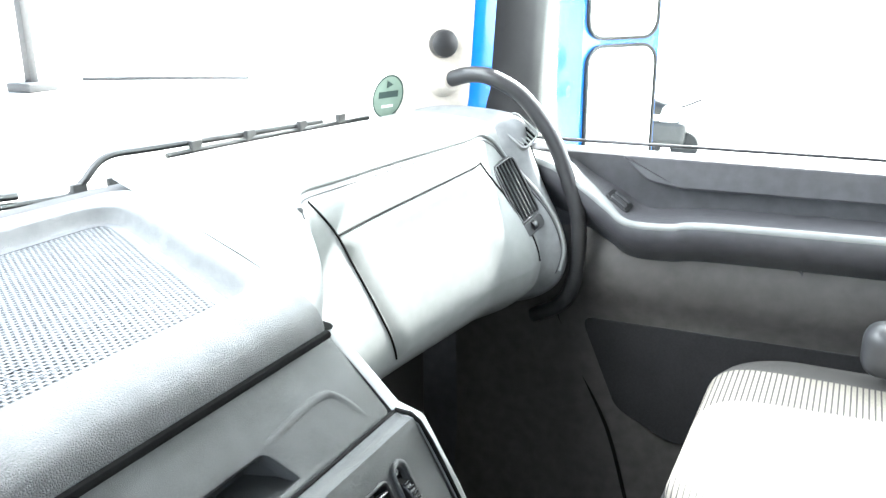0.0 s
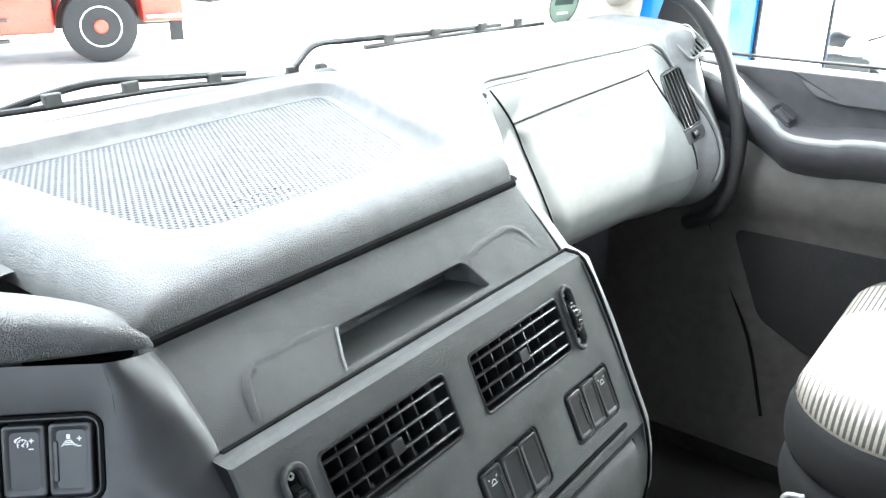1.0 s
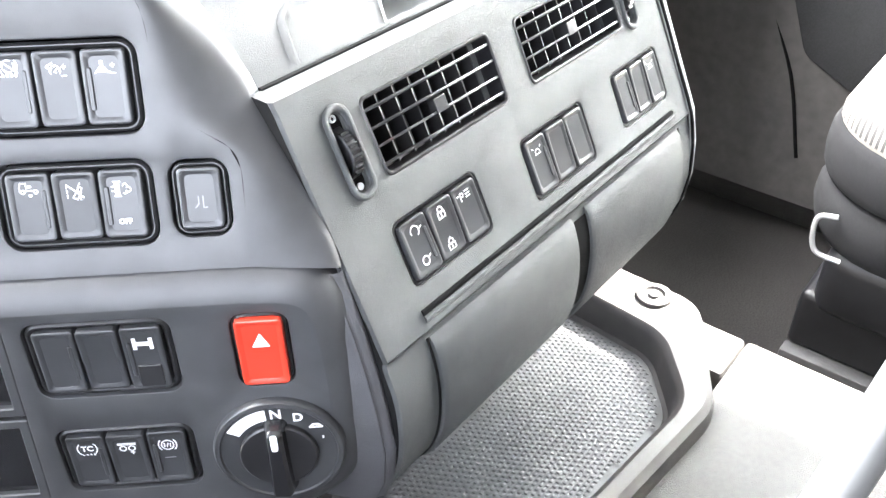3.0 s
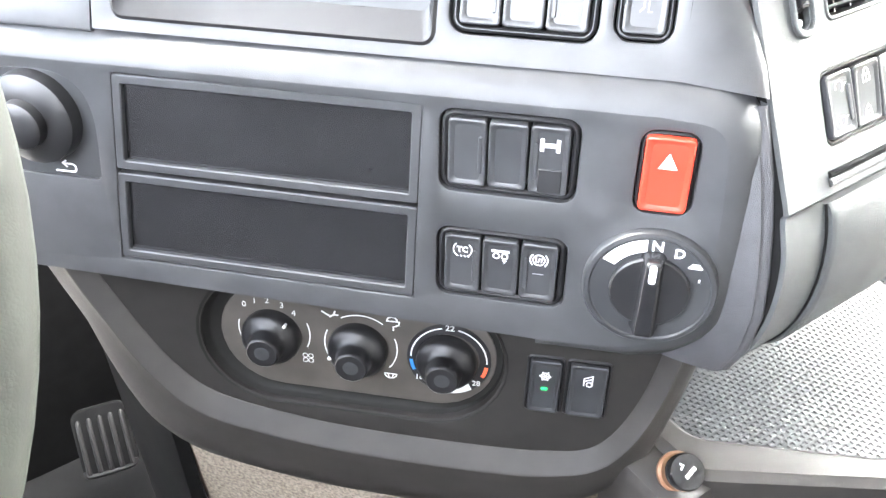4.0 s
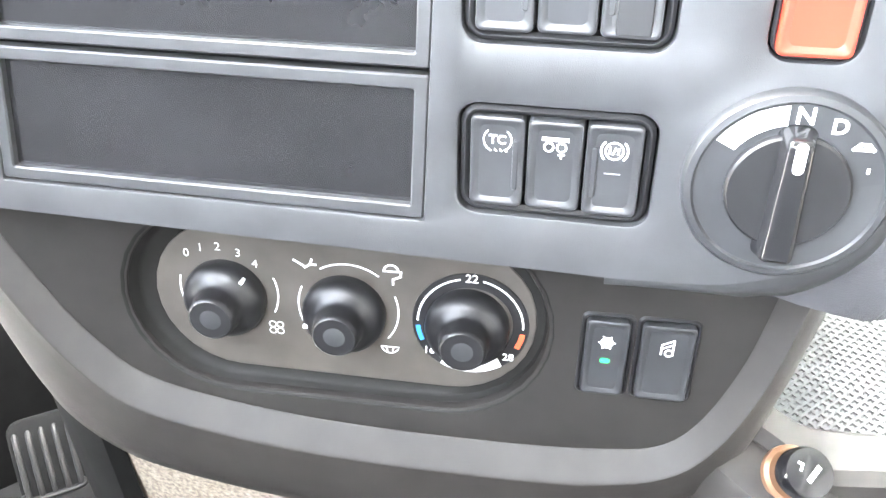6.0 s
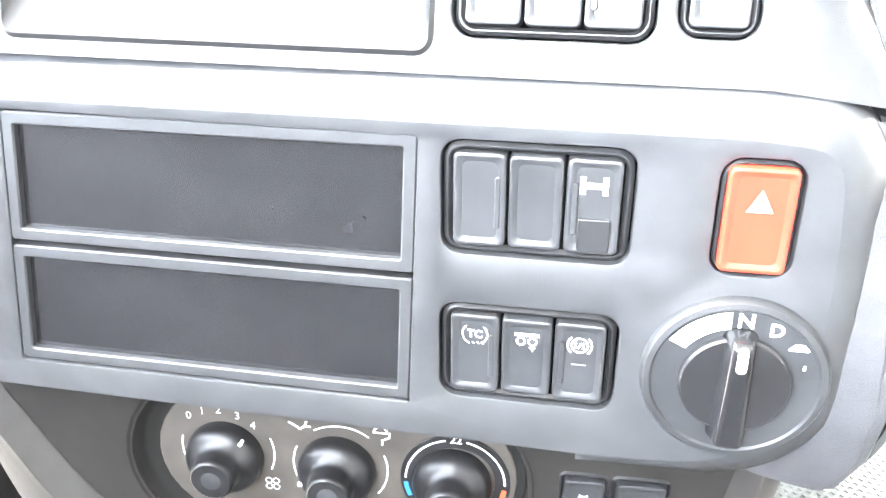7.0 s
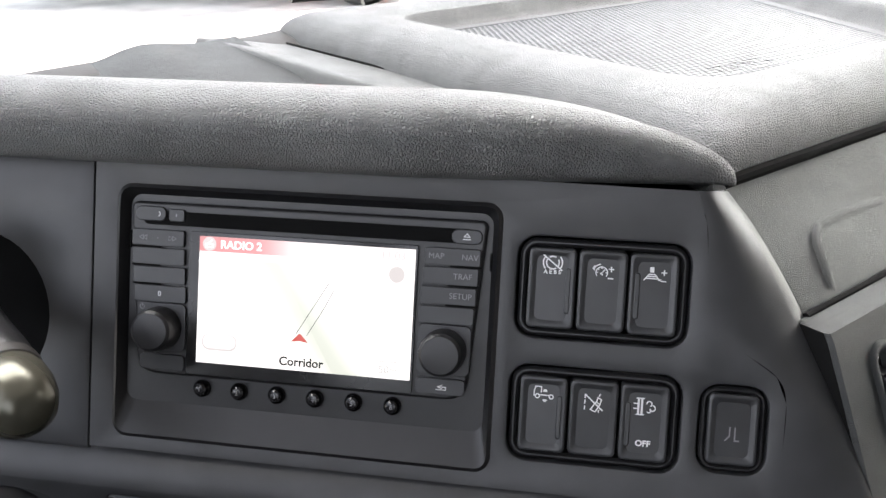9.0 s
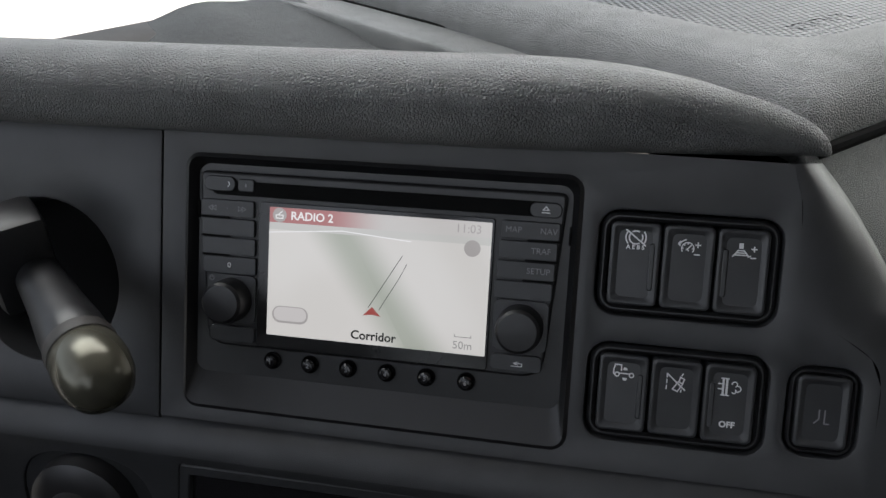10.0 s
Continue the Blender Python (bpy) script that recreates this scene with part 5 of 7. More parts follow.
kx, ky = DIALS[2][0] + 0.430, DIALS[2][1] - 0.610
part("dial_ring", frame_ring(circle(0.0325, kx, ky, 48), circle(0.0235, kx, ky, 48), ZP - 0.0005, ZP + 0.0006, 0.0003), M_BLACK, heater, "dark dial ring", smooth=40)
for a0, a1, mt, wd in ((102, 180, None, 0.0011), (0, 78, None, 0.0011), (186, 206, M_BLUEPRINT, 0.0026), (-26, -6, M_REDPRINT, 0.0030)):
    strokes([arc(0.0292, a0, a1), ], wd, ZP + 0.0009, "dial_line", heater, mt, x=kx, y=ky)
bm = bmesh.new()
a = [bm.verts.new((x + kx, y + ky, ZP + 0.0009)) for x, y in arc(0.0320, 240, 306, n=14)]
b = [bm.verts.new((x + kx, y + ky, ZP + 0.0009)) for x, y in arc(0.0262, 238, 308, n=14)]
for i in range(14):
    bm.faces.new((a[i], a[i + 1], b[i + 1], b[i]))
part("white_field", bm, M_PRINT, heater, "white printed field")
letters("ATC", 0.0048, heater, M_FAINT, x=kx, y=ky - 0.0292, z=ZP + 0.0012)
letters("22", 0.0072, heater, x=kx, y=ky + 0.0295, z=ZP + 0.0009, bold=0.0001)
letters("16", 0.0065, heater, x=kx - 0.0225, y=ky - 0.0195, z=ZP + 0.0009, bold=0.0001)
letters("28", 0.0065, heater, x=kx + 0.0220, y=ky - 0.0195, z=ZP + 0.0009, bold=0.0001)

for u0, u1, first in ((-0.3015, -0.2765, True), (-0.2725, -0.2430, False)):
    s = thing("heater_switch", on(CLIMATE, (u0 + u1) / 2, 0.6065, 0.0), "small black air conditioning switch, lit green" if first else "small black recirculation switch", "switch", "heater switches")
    w, h = u1 - u0, 0.0495
    part("housing", frame_ring(rrect(w + 0.003, h + 0.003, 0.004), rrect(w - 0.002, h - 0.002, 0.003), -0.004, 0.0012, 0.001), M_BLACK, s, smooth=40)
    r = part("rocker", rocker_shape(w - 0.0022, h - 0.0022, 0.0050), M_SWITCH, s, smooth=35)
    if first:
        strokes([[(0.004 * math.cos(radians(60 * q)), 0.004 * math.sin(radians(60 * q))), (-0.004 * math.cos(radians(60 * q)), -0.004 * math.sin(radians(60 * q)))] for q in range(3)] + [arc(0.003, 0, 360)], 0.0010, 0.0041, "sign", r, y=0.010)
        part("indicator", plate(rrect(0.0050, 0.0026, 0.001, 0, -0.0015), 0.0036, 0.0043), M_GREEN, r, "lit green indicator")
    else:
        strokes([[(-0.003, -0.004), (-0.003, 0.002), (0.003, 0.005), (0.003, -0.004)], arc(0.0020, 0, 360, 0.001, -0.003), [(-0.002, 0.0), (0.002, 0.002)]], 0.0010, 0.0041, "sign", r, y=0.010)

# ---- navigation radio ----
RAD = on(UPPER, RADIO[0], RADIO[1], 0.0)
radio = thing("navigation_radio", RAD, "black navigation radio with its map screen on", "radio")


def ru(u):
    return u - RADIO[0]


def rv(v):
    return v - RADIO[1]


bez_out = rrect(RADIO[2] - 0.001, RADIO[3] - 0.001, 0.008)
bez_in = rrect(0.1890, 0.1080, 0.006, 0.0, 0.0065)
bm = bmesh.new()
rows = [ring(bm, bez_out, -0.010), ring(bm, bez_out, 0.0), ring(bm, inset(bez_out, 0.002), 0.0012), ring(bm, bez_in, -0.0050)]
for a, b in zip(rows, rows[1:]):
    bridge(bm, a, b)
part("bezel", bm, M_BLACK, radio, "black sloping surround", smooth=30)
face = round_poly([(ru(-0.5575), rv(1.0310)), (ru(-0.3850), rv(1.0310)), (ru(-0.3780), rv(1.1200)), (ru(-0.5630), rv(1.1200))], (0.012, 0.012, 0.004, 0.004))
part("front", plate(inset(bez_in, -0.001), -0.010, -0.0050), M_BLACK, radio)
part("face", plate(face, -0.006, -0.0010, 0.0015), M_BLACK, radio, smooth=40)
# disc slot and eject keys
part("disc_slot", plate(rrect(0.172, 0.0072, 0.0035, ru(-0.4700), rv(1.1120)), -0.0015, -0.0004), M_DEEP, radio, "long black disc slot")
k = part("eject_key", plate(rrect(0.015, 0.0072, 0.0034, ru(-0.3880), rv(1.1118)), -0.0012, 0.0006, 0.0005), M_KEY, radio, smooth=40)
strokes([[(-0.0018, -0.0012), (0.0018, -0.0012)], [(-0.0014, 0.0), (0.0, 0.0016), (0.0014, 0.0), (-0.0014, 0.0)]], 0.0005, 0.0008, "sign", k, x=ru(-0.3880), y=rv(1.1118))
k = part("mode_key", plate(rrect(0.017, 0.0075, 0.0036, ru(-0.5515), rv(1.1140)), -0.0012, 0.0006, 0.0005), M_KEY, radio, smooth=40)
strokes([arc(0.0013, -70, 70)], 0.0005, 0.0008, "sign", k, x=ru(-0.5475), y=rv(1.1140))
part("small_key", plate(rrect(0.0085, 0.0062, 0.0012, ru(-0.5375), rv(1.1137)), -0.0012, 0.0003, 0.0004), M_KEY, radio, smooth=40)
strokes([[(0.0, 0.0004), (0.0, -0.0004)]], 0.0008, 0.0005, "dot", radio, M_FAINT, x=ru(-0.5375), y=rv(1.1137))
# screen
scr_out = rrect(0.1185, 0.0735, 0.0015, ru(-0.4707), rv(1.0695))
part("screen_surround", plate(scr_out, -0.002, 0.0004, 0.0003), M_GLOSS, radio, "gloss black screen surround")
M_SCREEN = glowing("map_screen", (0.80, 0.80, 0.77), 0.25)


def fading(m, across, lo, hi, other):
    """Lets a display's glow pass to another colour along a direction of its face."""
    t = m.node_tree
    b = t.nodes["Principled BSDF"]
    at, dot, span, mix = (t.nodes.new("ShaderNode" + k) for k in ("TexCoord", "VectorMath", "MapRange", "Mix"))
    dot.operation, dot.inputs[1].default_value = "DOT_PRODUCT", across
    span.interpolation_type = "SMOOTHSTEP"
    span.inputs[1].default_value, span.inputs[2].default_value = lo, hi
    mix.data_type = "RGBA"
    mix.inputs[6].default_value, mix.inputs[7].default_value = b.inputs["Emission Color"].default_value[:], (*other, 1)
    t.links.new(at.outputs["Object"], dot.inputs[0])
    t.links.new(dot.outputs["Value"], span.inputs[0])
    t.links.new(span.outputs[0], mix.inputs[0])
    t.links.new(mix.outputs[2], b.inputs["Emission Color"])
    return m


M_SCREENRED = fading(glowing("screen_header", (0.52, 0.20, 0.20), 0.28), (1, 0, 0), -0.028, 0.006, (0.74, 0.72, 0.70))
M_LANDLEFT = fading(glowing("map_land", (0.84, 0.82, 0.79), 0.29), (0.80, 0.60, 0), -0.020, -0.002, (0.50, 0.53, 0.46))
M_LANDRIGHT = fading(glowing("map_land", (0.50, 0.53, 0.46), 0.28), (0.80, 0.60, 0), -0.002, 0.016, (0.84, 0.82, 0.79))
M_SCREENDARK = glowing("map_ink", (0.07, 0.07, 0.07), 0.02)
M_SCREENWHITE = glowing("map_white", (0.92, 0.92, 0.92), 0.33)
M_SCREENPALE = glowing("map_pale", (0.60, 0.57, 0.56), 0.23)
M_LANDBUTTON = glowing("map_button_face", (0.80, 0.77, 0.76), 0.27)
M_SCREENMID = glowing("map_mid", (0.48, 0.47, 0.46), 0.22)
screen = part("screen", plate(rrect(0.1117, 0.0647, 0.0005, 0, 0), 0.0, 0.0002), M_SCREEN, radio, "lit pale map display", at=Matrix.Translation((ru(-0.4685), rv(1.0718), 0.0004)))
SW, SH = 0.1117, 0.0647


def screen_poly(name, pts, mat, z):
    bm = bmesh.new()
    bm.faces.new([bm.verts.new((-SW / 2 + x * SW, SH / 2 - y * SH, z)) for x, y in pts])
    return part(name, bm, mat, screen)


screen_poly("header", [(0.0, 0.0), (1.0, 0.0), (1.0, 0.115), (0.0, 0.115)], M_SCREENRED, 0.0003)
part("header_icon", plate(circle(0.0036, -SW / 2 + 0.048 * SW, SH / 2 - 0.058 * SH, 20), 0.0003, 0.0005), M_SCREENPALE, screen)
strokes([[(-0.0018, 0.0), (-0.0018, -0.0016), (0.0018, -0.0016), (0.0018, 0.0), (-0.0018, 0.0)], [(-0.0008, 0.0), (0.0012, 0.0018)]], 0.0005, 0.0006, "header_sign", screen, M_SCREENWHITE, x=-SW / 2 + 0.048 * SW, y=SH / 2 - 0.058 * SH)
screen_poly("land", [(0.0, 0.17), (0.37, 0.17), (0.37 + 0.2775, 1.0), (0.0, 1.0)], M_LANDLEFT, 0.00025)
screen_poly("land", [(0.37, 0.17), (1.0, 0.17), (1.0, 1.0), (0.37 + 0.2775, 1.0)], M_LANDRIGHT, 0.00025)
strokes([[(0.0, -0.196 * SH), (0.34 * SW, -0.145 * SH), (0.65 * SW, -0.185 * SH)]], 0.0005, 0.0004, "horizon_line", screen, M_SCREENWHITE, x=-SW / 2, y=SH / 2)
strokes([[(0.473 * SW, -0.71 * SH), (0.56 * SW, -0.46 * SH), (0.615 * SW, -0.30 * SH)], [(0.522 * SW, -0.72 * SH), (0.60 * SW, -0.49 * SH), (0.637 * SW, -0.36 * SH)]], 0.0003, 0.0004, "road", screen, M_SCREENDARK, x=-SW / 2, y=SH / 2)
screen_poly("position_arrow", [(0.49, 0.705), (0.450, 0.775), (0.49, 0.765), (0.530, 0.775)], glowing("arrow_red", (0.60, 0.10, 0.08), 0.2), 0.0005)
letters("RADIO 2", 0.0057, screen, M_SCREENWHITE, x=-SW / 2 + 0.10 * SW, y=SH / 2 - 0.060 * SH, z=0.0004, align="LEFT", bold=0.0001)
letters("11:03", 0.0058, screen, M_SCREENPALE, x=SW / 2 - 0.10 * SW, y=SH / 2 - 0.060 * SH, z=0.0004)
letters("Corridor", 0.0062, screen, M_SCREENDARK, x=0.0, y=-SH / 2 + 0.065 * SH, z=0.0004, bold=0.00012)
letters("50m", 0.0055, screen, M_SCREENMID, x=SW / 2 - 0.10 * SW, y=-SH / 2 + 0.065 * SH, z=0.0004)
strokes([[(-0.004, 0.001), (-0.004, 0.0), (0.004, 0.0), (0.004, 0.001)]], 0.0004, 0.0004, "scale_bar", screen, M_SCREENMID, x=SW / 2 - 0.10 * SW, y=-SH / 2 + 0.13 * SH)
part("map_button", plate(rrect(0.0190, 0.0086, 0.0042, -SW / 2 + 0.11 * SW, -SH / 2 + 0.17 * SH), 0.0002, 0.0004), M_SCREENPALE, screen)
part("map_button_face", plate(rrect(0.0172, 0.0070, 0.0034, -SW / 2 + 0.11 * SW, -SH / 2 + 0.175 * SH), 0.0004, 0.0006), M_LANDBUTTON, screen)
part("compass", plate(circle(0.0040, SW / 2 - 0.08 * SW, SH / 2 - 0.20 * SH, 20), 0.0002, 0.0005), M_SCREENPALE, screen)
# key columns
for side, xs in ((-1, (-0.5615, -0.5325)), (1, (-0.4085, -0.3805))):
    for i, (v0, v1) in enumerate(((1.0972, 1.1063), (1.0876, 1.0969), (1.0780, 1.0873), (1.0684, 1.0777))):
        k = part("key", plate(rrect(xs[1] - xs[0] - 0.0006, v1 - v0 - 0.0006, 0.0012), -0.001, 0.0008, 0.0004), M_KEY, radio, smooth=40, at=Matrix.Translation((ru(sum(xs) / 2 + (0.0006 * i if side < 0 else -0.0006 * i)), rv((v0 + v1) / 2), 0)))
        if i < 3:
            part("key_bar", plate(rrect(0.0155, 0.0010, 0.0004, -side * -0.0065, -0.0046), 0.0002, 0.0011), M_DEEP, k)
        word = {(-1, 3): "0", (1, 1): "TRAF", (1, 2): "SETUP"}.get((side, i))
        if side < 0 and i == 0:
            strokes([[(-0.010, 0), (-0.008, 0.0012), (-0.008, -0.0012), (-0.010, 0)], [(-0.008, 0), (-0.006, 0.0012), (-0.006, -0.0012), (-0.008, 0)], [(0.010, 0), (0.008, 0.0012), (0.008, -0.0012), (0.010, 0)], [(0.008, 0), (0.006, 0.0012), (0.006, -0.0012), (0.008, 0)], [(0, 0.0001), (0, -0.0001)]], 0.0004, 0.0010, "sign", k, M_FAINT)
        if side > 0 and i == 0:
            letters("MAP", 0.0040, k, M_FAINT, x=-0.008, z=0.0010)
            letters("NAV", 0.0040, k, M_FAINT, x=0.0085, z=0.0010)
        if word:
            letters(word, 0.0040, k, M_PRINT if word == "0" else M_FAINT, x=0.0 if side < 0 else 0.006, z=0.0010)
    cu = ru(-0.5440 if side < 0 else -0.3965)
    part("knob_plate", plate(rrect(0.0262, 0.0245, 0.003), -0.001, 0.0005, 0.0003), M_KEY, radio, at=Matrix.Translation((cu, rv(1.0560), 0)))
    part("knob", turned([(0.0112, 0.0), (0.0110, 0.008), (0.0104, 0.0115), (0.0090, 0.0128), (0.0060, 0.0131), (0.0005, 0.0133)], 40), M_BLACK, radio, "round black knob", smooth=30, at=Matrix.Translation((cu, rv(1.0555), 0.0003)))
    k = part("key", plate(rrect(0.0245, 0.0080, 0.0022), -0.001, 0.0008, 0.0004), M_KEY, radio, smooth=40, at=Matrix.Translation((cu + 0.001 * side * -1, rv(1.0378), 0)))
    if side < 0:
        strokes([arc(0.0012, 120, 420), [(0.0, 0.0004), (0.0, 0.0016)]], 0.0004, 0.0008, "power_sign", radio, M_FAINT, x=cu - 0.0105, y=rv(1.0660))
    if side > 0:
        strokes([[(0.001, 0.0008), (-0.001, 0.0), (0.001, -0.0008)], [(-0.001, 0.0), (0.003, 0.0), (0.003, -0.0014), (-0.002, -0.0014)]], 0.0004, 0.0010, "sign", k, M_PRINT)
    part("side_slot", plate(rrect(0.0012, 0.0090, 0.0004, ru(-0.5648) if side < 0 else ru(-0.3762), rv(1.1000)), -0.0048, -0.0040), M_DEEP, radio)
for i in range(6):
    x = ru(-0.5226 + 0.0202 * i)
    b = part("preset_button", turned([(0.0046, -0.006), (0.0046, -0.0010), (0.0040, -0.0002), (0.0034, -0.0012), (0.0032, 0.0010), (0.0022, 0.0018), (0.0003, 0.0020)], 24), M_GLOSS, radio, smooth=30, at=Matrix.Translation((x, rv(1.0248), -0.0025)))
    letters(str(i + 1), 0.0034, b, M_FAINT, z=0.0021)

# ---- vents in the fascia ----
def fascia_vent(spec, wheel, wheel_side, label):
    u, v, w, h = spec
    t = thing("air_vent", FASCIA_AXES @ on(VENTS, u, v, 0.0), label, "air vent", "fascia air vents")
    part("frame", frame_ring(rrect(w - 0.0008, h - 0.0008, 0.0055), rrect(w - 0.006, h - 0.006, 0.004), -0.014, 0.0008, 0.001), M_BLACK, t, smooth=40)
    part("duct", plate(rrect(w - 0.004, h - 0.004, 0.005), -0.034, -0.030), M_DEEP, t)
    n = 4
    for i in range(n):
        y = -h / 2 + 0.003 + (h - 0.006) * (i + 0.5) / n
        part("blade", box(-w / 2 + 0.003, w / 2 - 0.003, -0.0009, 0.0009, -0.010, -0.0005, 0.0004), M_BLACK, t, at=pose(0, y, 0, -14, 0, 0), smooth=40)
    for i in range(8):
        x = -w / 2 + 0.003 + (w - 0.006) * (i + 0.5) / 8
        part("fin", box(-0.0008, 0.0008, -h / 2 + 0.003, h / 2 - 0.003, -0.022, -0.0105), M_BLACK, t, at=pose(x, 0, 0, 0, 12, 0))
    part("tab", plate(rrect(0.011, 0.010, 0.001), -0.006, 0.0004, 0.0006), M_BLACK, t, at=Matrix.Translation((0, -0.002, 0)), smooth=40)
    wu, wv, ww, wh = wheel
    wheel_at = Matrix.Translation((wu - u, wv - v, 0))
    part("wheel_slot", plate(rrect(ww - 0.0008, wh - 0.0008, 0.006), -0.012, -0.004), M_DEEP, t, at=wheel_at)
    part("wheel_rim", frame_ring(rrect(ww + 0.0075, wh + 0.0085, 0.010), rrect(ww - 0.0006, wh - 0.0006, 0.0062), -0.001, 0.0022, 0.0012), M_VENTPANEL, t, "raised oval rim", at=wheel_at, smooth=50)
    wheel_ob = part("thumbwheel", turned([(0.0165, -0.0035), (0.0175, -0.0030), (0.0175, 0.0030), (0.0165, 0.0035)], 24), M_BLACK, t, at=wheel_at @ pose(0, 0, -0.012, 0, 90, 0), smooth=30)
    for k in range(7):
        a = radians(50 + 80 * k / 6)
        part("tooth", box(-0.0012, 0.0012, -0.0012, 0.0012, -0.0030, 0.0030, 0.0004), M_GLOSS, wheel_ob, at=Matrix.Translation((-0.0178 * math.sin(a), 0.0178 * math.cos(a), 0)))
    part("dot", plate(circle(0.0022, wu - u, wv - v - wh / 2 + 0.0040, 16), -0.0038, -0.0025), M_PRINT, t, "white closed mark")
    part("dot", frame_ring(circle(0.0024, wu - u, wv - v + wh / 2 - 0.0040, 16), circle(0.0012, wu - u, wv - v + wh / 2 - 0.0040, 16), -0.0038, -0.0025, 0.0003), M_PRINT, t, "white open mark")
    return t


fascia_vent(VENT_L, WHEELS[0], -1, "black gridded air vent with a thumbwheel")
fascia_vent(VENT_R, WHEELS[1], 1, "black gridded air vent beside the passenger footwell")


# ---- round the steering column ----
HERE = STALK_AXES
BALL = Vector((-0.113, 0.728, 0.943))
stalk = thing("column_stalk", Matrix.Translation(BALL), "thick dark column stalk with a satin end cap", "stalk")
way = Vector((0.05, -0.60, -0.06)).normalized()
rot = way.to_track_quat("Z", "Y").to_matrix().to_4x4() @ Matrix.Diagonal((0.85, 0.85, 0.85, 1.0))
part("arm", turned([(0.013, -0.085), (0.015, -0.045), (0.0175, -0.020), (0.0180, -0.004), (0.0165, -0.001)], 32), M_BLACK, stalk, smooth=40, at=rot)
part("collar", turned([(0.0186, -0.006), (0.0192, -0.002), (0.0188, 0.002), (0.0175, 0.003)], 32), M_TRIM, stalk, smooth=40, at=rot)
part("end_cap", turned([(0.0178, 0.001), (0.0195, 0.008), (0.0199, 0.016), (0.0188, 0.025), (0.0158, 0.033), (0.0105, 0.0385), (0.0050, 0.0405), (0.0005, 0.0410)], 36), material("satin_olive_cap", (0.095, 0.091, 0.070), 0.24, 0.5, vary=0.05), stalk, "satin olive-grey rounded end cap", smooth=60, at=rot)
bm = box(-0.018, 0.018, -0.03, 0.03, -0.10, -0.065, 0.006)
part("stalk_root", bm, M_BLACK, stalk, smooth=40, at=rot @ Matrix.Translation((-0.006, 0.008, -0.012)))

# steering wheel: a thick rim, with spokes to its hub
HERE = WHEEL_AXES
hub = Vector((-0.389, 0.495, 0.985))
axis = Vector((0.0, -0.80, 0.60)).normalized()
side = Vector((1, 0, 0))
upw = Vector((0, 0.6, 0.8))
wheel = thing("steering_wheel", Matrix.Translation(hub), "grey worn leather steering wheel rim", "steering wheel")
M_RIM = material("worn_wheel_leather", (0.016, 0.017, 0.014), 0.75, vary=0.15, bump=0.06, bump_scale=700, kind="leather", spec=0.25)
R = 0.222
part("rim", tube([(side * math.cos(a) + upw * math.sin(a)) * R for a in [2 * math.pi * k / 24 for k in range(24)]], 0.0145, 14, 4, closed=True), M_RIM, wheel, "grey worn leather rim", smooth=True)
for a in (190, 350, 270):
    d = side * math.cos(radians(a)) + upw * math.sin(radians(a))
    part("spoke", tube([d * 0.05 - axis * 0.03, d * 0.13 - axis * 0.015, d * (R - 0.008)], 0.010, 10, 5), M_BLACK, wheel, smooth=True)
part("hub_cover", turned([(0.07, -0.05), (0.075, -0.02), (0.06, 0.0), (0.01, 0.004)], 32), M_BLACK, wheel, smooth=40, at=axis.to_track_quat("Z", "Y").to_matrix().to_4x4())
part("column", tube([-axis * 0.04, -axis * 0.22], 0.05, 20, 2), M_BLACK, wheel, smooth=40)

# accelerator pedal
HERE = FOOT_AXES
pedal = thing("accelerator_pedal", Matrix.Translation((-0.130, 1.125, 0.138)) @ Euler((radians(48), 0, radians(-12))).to_matrix().to_4x4(), "ribbed black rubber accelerator pedal", "pedal")
part("pad", plate(rrect(0.074, 0.096, 0.016), -0.012, 0.0, 0.003), M_DEEP, pedal, smooth=40)
for i in range(5):
    x = -0.0285 + 0.01425 * i
    part("ridge", tube([(x, 0.036, -0.006), (x, 0.026, 0.001), (x, 0.0, 0.003), (x, -0.034, 0.003), (x, -0.041, 0.001)], 0.0034, 8, 3), M_PEDAL, pedal, smooth=True)
part("lower_rim", tube([(-0.033, -0.036, 0.001), (-0.029, -0.044, 0.001), (0.0, -0.0455, 0.001), (0.029, -0.044, 0.001), (0.033, -0.036, 0.001)], 0.0036, 8, 4), M_PEDAL, pedal, smooth=True)
part("arm", tube([(0, 0.0, -0.016), (0, 0.02, -0.06), (0, 0.03, -0.12)], 0.007, 10), M_DEEP, pedal, smooth=True)
solid("floor_mat", plate(round_poly([(-0.50, 0.55), (0.09, 0.55), (0.09, 1.23), (-0.50, 1.23)], (0.04, 0.04, 0.02, 0.02)), 0.0, 0.010, 0.003), M_DEEP, "black rubber mat on the floor under the pedals", "floor mat")

# ---- low shelf on the engine tunnel ----
HERE = CAB
M_SHELFMAT = material("shelf_rubber", (0.032, 0.034, 0.035), 0.50, bump=0.1, bump_scale=1500)
shelf_out = round_poly([(0.205, 0.470), (0.330, 0.372), (0.535, 0.352), (0.668, 0.430), (0.672, 0.66), (0.200, 0.66)], (0.03, 0.06, 0.07, 0.05, 0.01, 0.01))
shelf_in = round_poly([(0.235, 0.500), (0.345, 0.397), (0.520, 0.380), (0.592, 0.440), (0.610, 0.645), (0.235, 0.645)], (0.03, 0.06, 0.06, 0.06, 0.01, 0.01))
shelf = thing("tunnel_shelf", Matrix.Translation((0.44, 0.5, 0.52)), "grey plastic storage shelf with a rubber mat on the engine tunnel", "shelf")
SB = Matrix.Translation((-0.44, -0.5, -0.52))
bm = bmesh.new()
